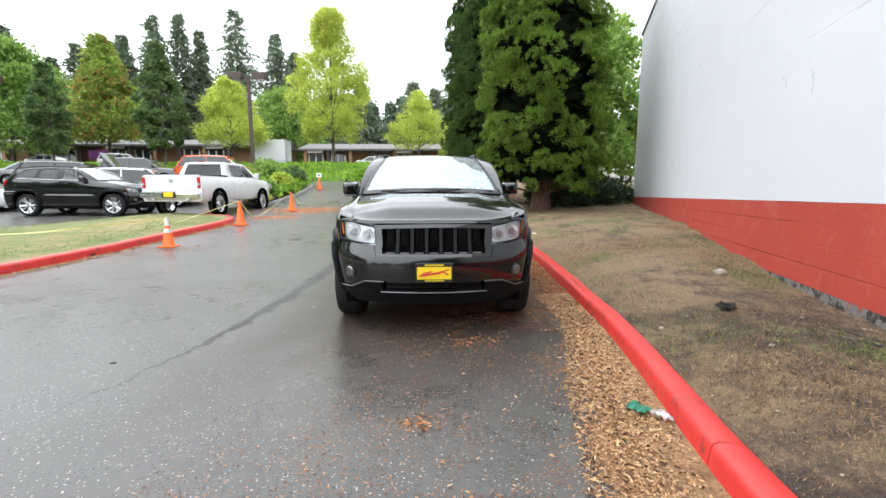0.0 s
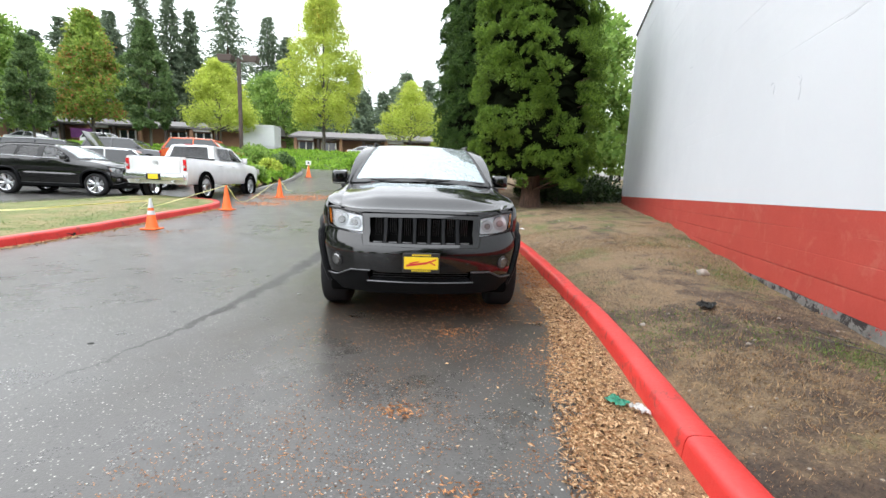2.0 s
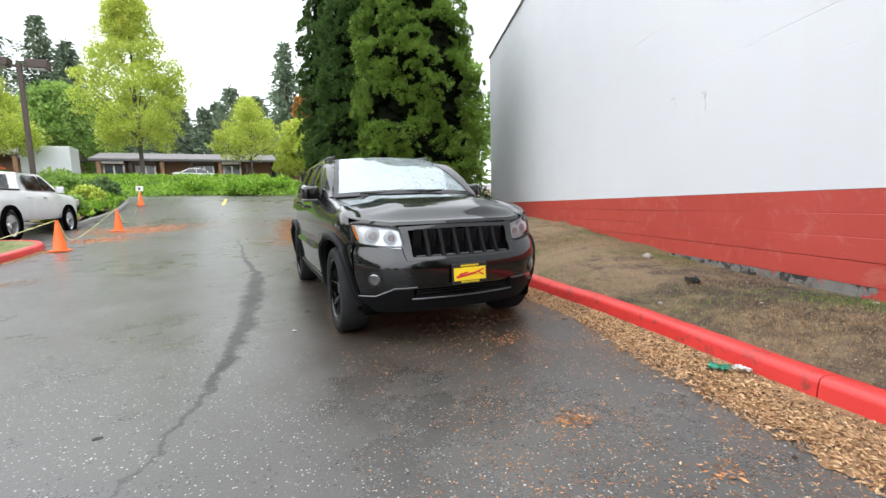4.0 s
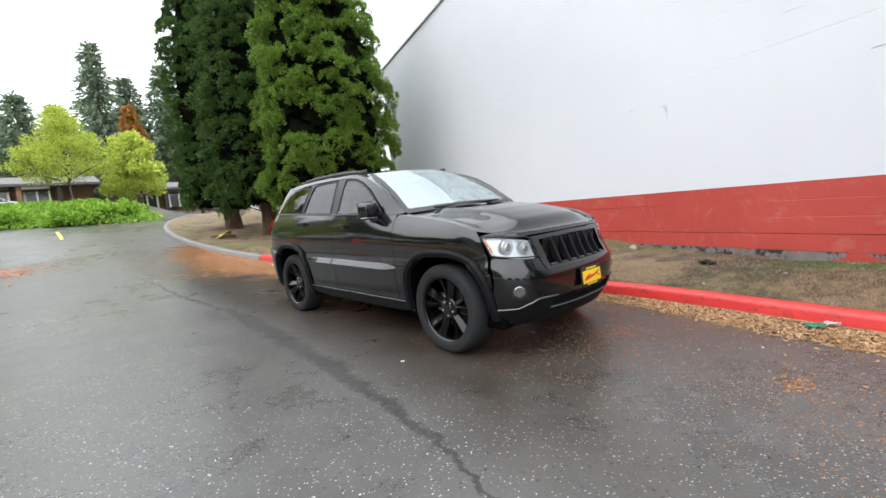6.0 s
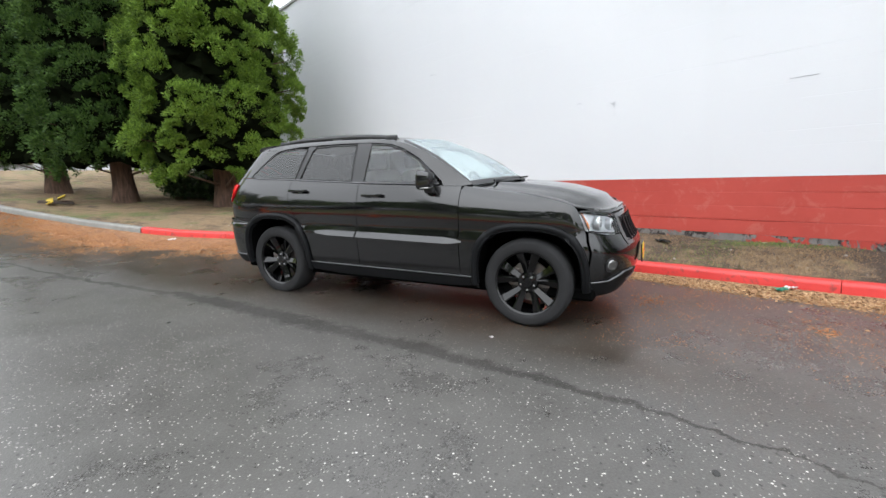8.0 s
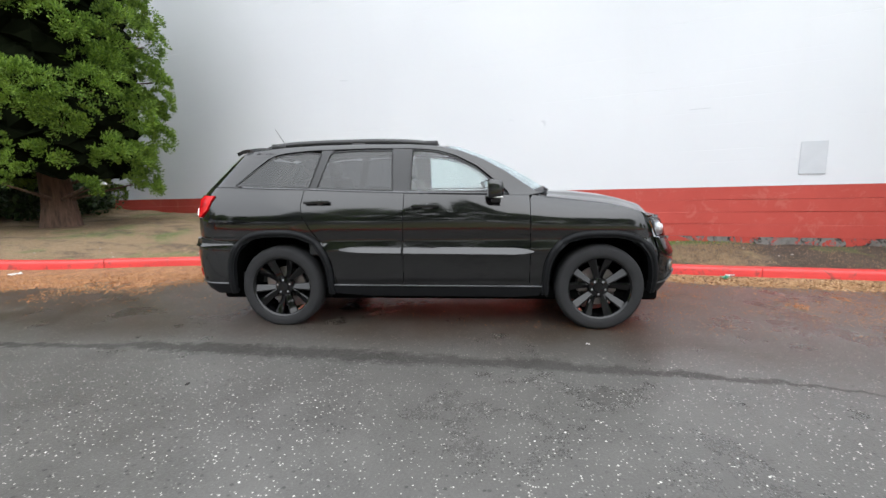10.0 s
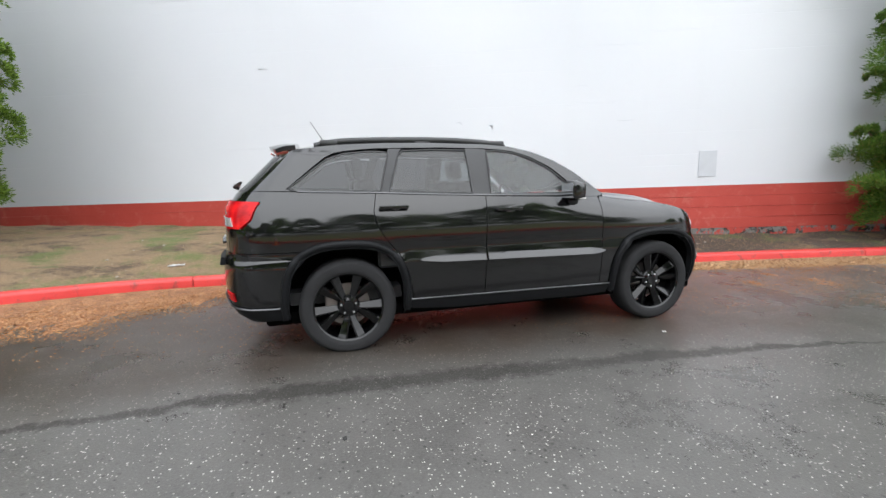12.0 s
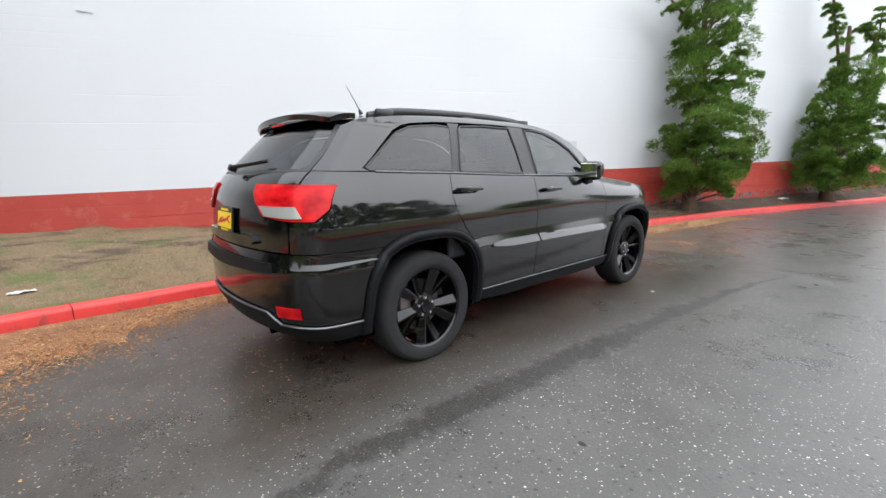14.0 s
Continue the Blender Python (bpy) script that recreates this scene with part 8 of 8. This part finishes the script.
def scar(y, z, pts, width, label):
    """A shallow scrape in the paint: a raised flake edge along a line."""
    bm = bmesh.new()
    d = Vector((0.346, 1, 0)).normalized()
    n = Vector((-d.y, d.x, 0))
    base = wall_point(y, z, 0.010)
    line = smooth_line([tuple(base + d * a + Vector((0, 0, b))) for a, b in pts], 0.03)
    prev = None
    for i, p in enumerate(line):
        w = width * (0.5 + 0.8 * abs(noise.noise(Vector((i * 0.4, y, z)))))
        cur = (bm.verts.new(p - Vector((0, 0, w)) + n * 0.004), bm.verts.new(p + Vector((0, 0, w)) + n * 0.007))
        if prev:
            bm.faces.new((prev[0], cur[0], cur[1], prev[1]))
        prev = cur
    bmesh.ops.solidify(bm, geom=bm.faces[:], thickness=0.012)
    return tagged(part("paint_flake", bm, PATCH, None), label, "paint flake", "flakes on the wall")


scar(-1.62, 2.30, ((0.06, 0.14), (0.00, 0.10), (-0.03, 0.0), (-0.02, -0.10)), 0.008, "curled flake of old white paint")
scar(-1.55, 2.40, ((-0.06, 0.05), (-0.10, 0.0), (-0.07, -0.05)), 0.010, "curled flake of old white paint")
scar(-1.02, 2.42, ((0.05, 0.06), (0.0, 0.08), (-0.05, 0.04), (-0.05, -0.05)), 0.010, "curled flake of old white paint")
scar(-3.2, 3.1, ((0.12, 0.0), (0.0, 0.01), (-0.14, 0.0)), 0.002, "long thin scrape in the white paint")
scar(-2.3, 2.75, ((0.10, 0.0), (-0.12, 0.01)), 0.002, "long thin scrape in the white paint")
scar(2.6, 3.6, ((0.1, 0.02), (-0.1, 0.0)), 0.012, "dark chip in the white paint")
scar(-4.0, 2.45, ((0.15, 0.0), (-0.15, 0.01)), 0.005, "thin scrape in the white paint")

# ---- fallen needles, dead grass and small litter ----
KERB_XS = [(p.y, p.x) for p in kerb_points(-50, 29.5, 0.25)]
KY, KX = [a for a, _ in KERB_XS], [b for _, b in KERB_XS]


def kerb_x(y):
    return float(np.interp(y, KY, KX))


def needle_field(name, n, area, density, length, wide, material, seed, label, flat=0.12, z_of=None):
    r = rng(seed)
    pts, dirs = [], []
    while len(pts) < n:
        y = r.uniform(area[0], area[1])
        g, x = density(r, y)
        if r.uniform(0, 1) > g:
            continue
        z = (z_of or ground_z)(x, y)
        pts.append((x, y, z + r.uniform(0.003, 0.014)))
        a = r.uniform(0, 2 * math.pi)
        dirs.append((math.cos(a), math.sin(a), r.normal(0, flat)))
    ob = leaf_mesh(name, np.array(pts), np.array(dirs), length, material, None, seed + 1, wide, 0.02, label, "stuff")
    return tagged(ob, label, "leaf litter")


def drift(r, y):
    """Thick against the kerb, thinning out over the drive."""
    w = 0.34 + 0.20 * ease(-y, 2.4, 4.6) + 0.10 * noise.noise(Vector((y * 0.8, 0, 5)))
    w += 0.75 * ease(y, 2.0, 4.2) * (1 - 0.5 * ease(y, 6.5, 9.0))
    d = r.exponential(1.0) * w * 0.55
    return (1.0 if d < w * 1.15 else 0.05), kerb_x(y) - 0.02 - d


def scatter(r, y):
    d = r.uniform(0.0, 2.6)
    x = kerb_x(y) - d
    k = 0.5 + 0.9 * noise.noise(Vector((x * 1.1, y * 1.1, 3))) + 0.7 * noise.noise(Vector((x * 4, y * 4, 8)))
    return max(0.0, k * math.exp(-d / 1.1)), x


needle_field("needle_drift", 46000, (-9, -1.0), drift, 0.030, 0.30, NEEDLES, 811, "tan fallen needles drifted against the kerb")
needle_field("bark_chips", 24000, (-8, -0.8), drift, 0.022, 0.34, CHIPS, 813, "pale curled chips of bark and dead leaf along the kerb", 0.35)
needle_field("bark_chips", 5000, (-7, -1.0), drift, 0.032, 0.34, CHIPS_DARK, 815, "dark brown chips of bark along the kerb", 0.3)
needle_field("needle_drift", 22000, (-1.2, 12.5), drift, 0.026, 0.30, NEEDLES_RED, 817, "rust fallen needles drifted against the kerb")
needle_field("needle_scatter", 34000, (-7.5, -0.5), scatter, 0.014, 0.28, NEEDLES_RED, 823, "thin scatter of rust needles on wet asphalt")
needle_field("needle_scatter", 12000, (-0.5, 12), scatter, 0.018, 0.28, NEEDLES_RED, 829, "thin scatter of rust needles on wet asphalt")



def rear_drift(r, y):
    """A wide fan of needles washed down behind the car."""
    d = r.uniform(0.0, 2.3)
    x = kerb_x(y) - d
    edge = (0.60 + 1.05 * ease(y, 2.2, 4.0) * (1 - 0.45 * ease(y, 7, 10))) * (1 + 0.5 * noise.noise(Vector((x * 1.5, y * 1.5, 7))))
    k = 1 - ease(d, edge * 0.55, edge * 1.25)
    return k * (0.65 + 0.7 * noise.noise(Vector((x * 5, y * 2.5, 13)))) + 0.015, x


needle_field("needle_drift", 60000, (1.2, 11.0), rear_drift, 0.023, 0.24, NEEDLES_RUST, 853, "wide drift of orange-rust needles on the drive")



def litter_material(name, dark, mid, pale):
    """Rotted needles pressed into a mat."""
    m = Mat(name, rough=0.95)
    v = m.world_at()
    a, b = m.noise(120, 3, 0.8, v, 1.5), m.noise(7, 5, 0.7, v)
    c = m.ramp(m.mix(0.35, a, b), [(0.36, dark), (0.5, mid), (0.62, pale)])
    m.put("Base Color", c)
    m.bump(a, 0.8, 0.01)
    return m.m


def litter_mat(y0, y1, reach, material, seed, label):
    """A ragged sheet of pressed needles lying along the kerb's foot."""
    vs, fs, cols = [], [], 16
    ys = np.arange(y0, y1, 0.03)
    for y in ys:
        fade = min(1.0, (y - y0) / 0.8, (y1 - y) / 0.8)
        w = max(0.03, reach(y) * fade * (1 + 0.35 * noise.noise(Vector((y * 2.1, seed, 0))) + 0.30 * noise.noise(Vector((y * 9, seed, 3))) + 0.25 * noise.noise(Vector((y * 30, seed, 5)))))
        for j in range(cols + 1):
            f = j / cols
            x = kerb_x(y) + 0.02 - (w + 0.02) * f
            vs.append((x, y, ground_z(x, y) + 0.004 + 0.016 * (1 - f) ** 1.5 + 0.004 * noise.noise(Vector((x * 20, y * 20, 0))) * (1 - f)))
    k = cols + 1
    for i in range(len(ys) - 1):
        for j in range(cols):
            fs.append((i * k + j + 1, i * k + j, (i + 1) * k + j, (i + 1) * k + j + 1))
    tagged(raw("needle_mat", vs, fs, material, smooth=True, kind="stuff"), label, "leaf litter")


litter_mat(-9.0, -1.6, lambda y: 0.30 + 0.20 * ease(-y, 2.0, 4.4), litter_material("pressed_tan_needles", (0.09, 0.042, 0.02), (0.26, 0.15, 0.072), (0.44, 0.29, 0.155)), 3, "mat of tan needles pressed along the kerb")
litter_mat(1.6, 10.5, lambda y: 0.34 + 0.84 * ease(y, 2.2, 4.0) * (1 - 0.5 * ease(y, 6.5, 9.5)), litter_material("pressed_rust_needles", (0.07, 0.03, 0.014), (0.22, 0.10, 0.045), (0.42, 0.23, 0.11)), 7, "mat of rust needles pressed along the kerb")


def heaps():
    r = rng(841)
    pts, dirs = [], []
    for x, y, s, n in ((-0.12, -3.70, .05, 120), (-0.38, -4.55, .09, 190), (0.12, -4.35, .05, 70), (-5.15, 3.1, .22, 320), (0.3, -2.4, .08, 120)):
        for _ in range(n):
            px, py = x + r.normal(0, s * 1.4), y + r.normal(0, s)
            pts.append((px, py, ground_z(px, py) + 0.004 + abs(r.normal(0, 0.006))))
            a = r.uniform(0, 2 * math.pi)
            dirs.append((math.cos(a), math.sin(a), r.normal(0, 0.15)))
    ob = leaf_mesh("needle_heaps", np.array(pts), np.array(dirs), 0.026, NEEDLES_RED, None, 843, 0.3, 0.02, "small heaps of rust needles on the drive", "stuff")
    tagged(ob, "small heaps of rust needles on the drive", "leaf litter")



heaps()


def orange_grit():
    """Orange marking dust ground into the asphalt beside the cones."""
    r = rng(849)
    pts, dirs = [], []
    for x, y, s, n in ((-5.0, 12.4, .75, 2200), (-5.3, 9.3, .4, 900), (-4.6, 11.4, .6, 1300)):
        for _ in range(n):
            px, py = x + r.normal(0, s * 1.2), y + r.normal(0, s)
            pts.append((px, py, ground_z(px, py) + 0.004))
            a = r.uniform(0, 2 * math.pi)
            dirs.append((math.cos(a), math.sin(a), 0.0))
    ob = leaf_mesh("orange_grit", np.array(pts), np.array(dirs), 0.04, needle_material("orange_dust", (0.55, 0.20, 0.09), (0.72, 0.32, 0.16)), None, 851, 0.5, 0.01, "orange dust smeared on the asphalt by the cones", "stuff")
    tagged(ob, "orange dust smeared on the asphalt by the cones", "dust")


orange_grit()


def kerb_foot_needles():
    r = rng(861)
    pts, dirs = [], []
    for p in smooth_line([(-5.96, 7.6, 0), (-5.98, 6.6, 0), (-6.09, 4.6, 0), (-6.19, 1.9, 0), (-6.36, 0.6, 0), (-6.7, -2, 0)], 0.02):
        for _ in range(7):
            x, y = p.x + 0.03 + r.exponential(0.05), p.y + r.normal(0, 0.03)
            pts.append((x, y, ground_z(x, y) + r.uniform(0.004, 0.012)))
            a = r.uniform(0, 2 * math.pi)
            dirs.append((math.cos(a), math.sin(a), r.normal(0, 0.15)))
    ob = leaf_mesh("needle_drift", np.array(pts), np.array(dirs), 0.045, NEEDLES, None, 863, 0.3, 0.02, "tan needles along the lawn island's kerb", "stuff")
    tagged(ob, "tan needles along the lawn island's kerb", "leaf litter")


kerb_foot_needles()


def verge_grass(material, n, seed, pick, label, length=0.07):
    r = rng(seed)
    pts = []
    while len(pts) < n:
        y = r.uniform(-6.5, 3.0) if r.uniform(0, 1) < 0.6 else r.uniform(-12, 20)
        kx = kerb_x(y)
        out = wall_x(y) if y < 11.2 else kx + 8
        x = kx + 0.17 + (out - kx - 0.2) * r.uniform(0, 1)
        if r.uniform(0, 1) < pick(x, y, kx, out):
            pts.append((x, y, verge_z(x, y, kx) - 0.004))
    ob = leaf_mesh("grass_tufts", np.array(pts), np.tile([0.0, 0.0, 0.55], (n, 1)), length, material, None, seed + 1, 0.12, 0.75, label, "stuff")
    tagged(ob, label, "grass")


verge_grass(STRAW, 38000, 871, lambda x, y, kx, out: max(0, -0.05 + 1.3 * noise.noise(Vector((x * 0.7, y * 0.7, 11))) + 0.6 * ease(y, -1, 7)), "dead straw-coloured grass on the verge", 0.032)
verge_grass(GRASS, 8000, 877, lambda x, y, kx, out: max(0, -0.42 + 1.6 * noise.noise(Vector((x * 0.9, y * 0.5, 21))) + 0.35 * (1 if out - x < 0.45 else 0)), "thin green grass on the verge", 0.036)
verge_grass(NEEDLES, 30000, 881, lambda x, y, kx, out: 0.15 + 0.8 * math.exp(-(x - kx) / 0.5), "needles and bark crumbs on the verge", 0.020)
verge_grass(needle_material("soil_crumbs", (0.03, 0.02, 0.014), (0.13, 0.09, 0.06)), 34000, 885, lambda x, y, kx, out: 0.30 + 0.9 * noise.noise(Vector((x * 1.3, y * 1.3, 41))), "crumbs of dark soil on the verge", 0.026)


def island_grass():
    r = rng(891)
    pts = []
    while len(pts) < 26000:
        y = r.uniform(-3, 9)
        x = r.uniform(-13, -6.0)
        left = float(np.interp(y, (-3, 2.4, 5.9, 7.3, 9), (-15.8, -13.0, -11.2, -10.4, -9.4)))
        right = float(np.interp(y, (-3, 0.6, 1.9, 4.6, 7, 9), (-7.1, -6.6, -6.42, -6.32, -6.22, -7.2)))
        if left < x < right:
            pts.append((x, y, ground_z(x, y) + 0.16))
    ob = leaf_mesh("grass_tufts", np.array(pts), np.tile([0.0, 0.0, 0.55], (len(pts), 1)), 0.045, GRASS, None, 893, 0.12, 0.7, "thin green grass on the lawn island", "stuff")
    tagged(ob, "thin green grass on the lawn island", "grass")


island_grass()


def stone(x, y, z, s, seed, name, label, category, material, flat=0.5):
    bm = bmesh.new()
    bmesh.ops.create_icosphere(bm, subdivisions=2, radius=1)
    for v in bm.verts:
        k = 1 + 0.35 * noise.noise(v.co * 1.3 + Vector((seed, 0, 0)))
        v.co = Vector((v.co.x * s[0] * k, v.co.y * s[1] * k, v.co.z * s[2] * k))
    ob = part(name, bm, material, None, smooth=50)
    ob.location = (x, y, z)
    return tagged(ob, label, category)


STONE = plain_material("pale_stone", (0.30, 0.26, 0.22), 0.9, 0, 0.3, 20, 0.5)
DARK_STUFF = plain_material("black_rag", (0.03, 0.03, 0.028), 0.8, 0, 0.4, 20, 0.5)
stone(3.23, -1.27, verge_z(3.23, -1.27, kerb_x(-1.27)) + 0.02, (0.07, 0.06, 0.05), 3, "stone", "pale stone half sunk in the verge", "stone", STONE)
rnd = random.Random(9)
for i in range(46):
    y = rnd.uniform(-6, 7)
    kx = kerb_x(y)
    x = rnd.uniform(kx + 0.25, wall_x(y) - 0.1)
    s = rnd.uniform(0.008, 0.024)
    tagged(stone(x, y, verge_z(x, y, kx) + s * 0.3, (s, s * 0.8, s * 0.6), i, "pebble", "small pale pebble on the soil", "pebble", STONE), group="pebbles on the verge")


def rag(x, y, z, seed, size, material, name, label, category, rough=0.5):
    """A crumpled scrap: a creased sheet with thickness."""
    bm = bmesh.new()
    n = 9
    g = [[bm.verts.new(((i / n - 0.5) * size[0] + 0.1 * size[0] * noise.noise(Vector((i * 0.9, j * 0.9, seed))), (j / n - 0.5) * size[1] + 0.12 * size[1] * noise.noise(Vector((j * 0.7, i * 0.7, seed + 4))),
                        size[2] * (0.5 + 0.9 * noise.noise(Vector((i * 0.55, j * 0.55, seed * 1.7)))))) for j in range(n + 1)] for i in range(n + 1)]
    for i in range(n):
        for j in range(n):
            bm.faces.new((g[i][j], g[i + 1][j], g[i + 1][j + 1], g[i][j + 1]))
    bmesh.ops.solidify(bm, geom=bm.faces[:], thickness=0.003)
    ob = part(name, bm, material, None, smooth=35)
    ob.location = (x, y, z)
    ob.rotation_euler.z = seed
    return tagged(ob, label, category)


WHITE_PAPER = plain_material("white_paper", (0.75, 0.75, 0.74), 0.7, 0, 0.1)
GREEN_FOIL = plain_material("green_wrapper", (0.05, 0.32, 0.20), 0.35, 0, 0.4, 30)
rag(1.14, -3.64, 0.03, 2, (0.12, 0.09, 0.03), GREEN_FOIL, "wrapper", "crumpled green wrapper among the needles", "litter")
rag(1.225, -3.74, 0.03, 5, (0.10, 0.07, 0.03), WHITE_PAPER, "wrapper", "crumpled white wrapper beside the kerb", "litter")
rag(2.44, -2.49, verge_z(2.44, -2.49, kerb_x(-2.49)), 7, (0.20, 0.12, 0.05), DARK_STUFF, "rag", "dark crumpled rag on the soil", "litter")
rag(0.62, 6.0, ground_z(0.62, 6.0) + 0.005, 3, (0.14, 0.09, 0.03), WHITE_PAPER, "paper_scrap", "white scrap of paper by the kerb", "litter")
rag(2.34, 3.63, verge_z(2.34, 3.63, kerb_x(3.63)) + 0.004, 8, (0.20, 0.08, 0.02), WHITE_PAPER, "paper_scrap", "white scrap of paper on the verge", "litter")
rag(-0.35, -11.6, 0.3, 4, (0.22, 0.12, 0.05), WHITE_PAPER, "paper_scrap", "white scrap of paper on the verge", "litter")
rag(-6.28, 2.15, ground_z(-6.28, 2.15) + 0.006, 6, (0.16, 0.34, 0.07), DARK_STUFF, "rag", "dark rag lying against the red kerb", "litter")
rag(-1.29, -1.28, 0.003, 9, (0.035, 0.03, 0.012), WHITE_PAPER, "paper_scrap", "tiny white scrap on the asphalt", "litter")
for i, (x, y, s) in enumerate(((-2.18, 1.57, 0.022), (-2.4, -2.75, 0.028))):
    stone(x, y, ground_z(x, y) + 0.001, (s, s * 0.6, 0.006), 40 + i, "tar_blot", "small dark tar blot on the asphalt", "stain", DARK_STUFF)
bm = bmesh.new()
for a, b in (((2.75, -3.2), (3.05, -3.55)), ((2.9, -3.0), (2.98, -3.3))):
    za, zb = (verge_z(p[0], p[1], kerb_x(p[1])) + 0.01 for p in (a, b))
    rod(bm, (*a, za), (*b, zb), 0.008, 0.004, 6)
tagged(part("twig", bm, BARK_GREY, None), "dry fallen twig on the soil", "twig")
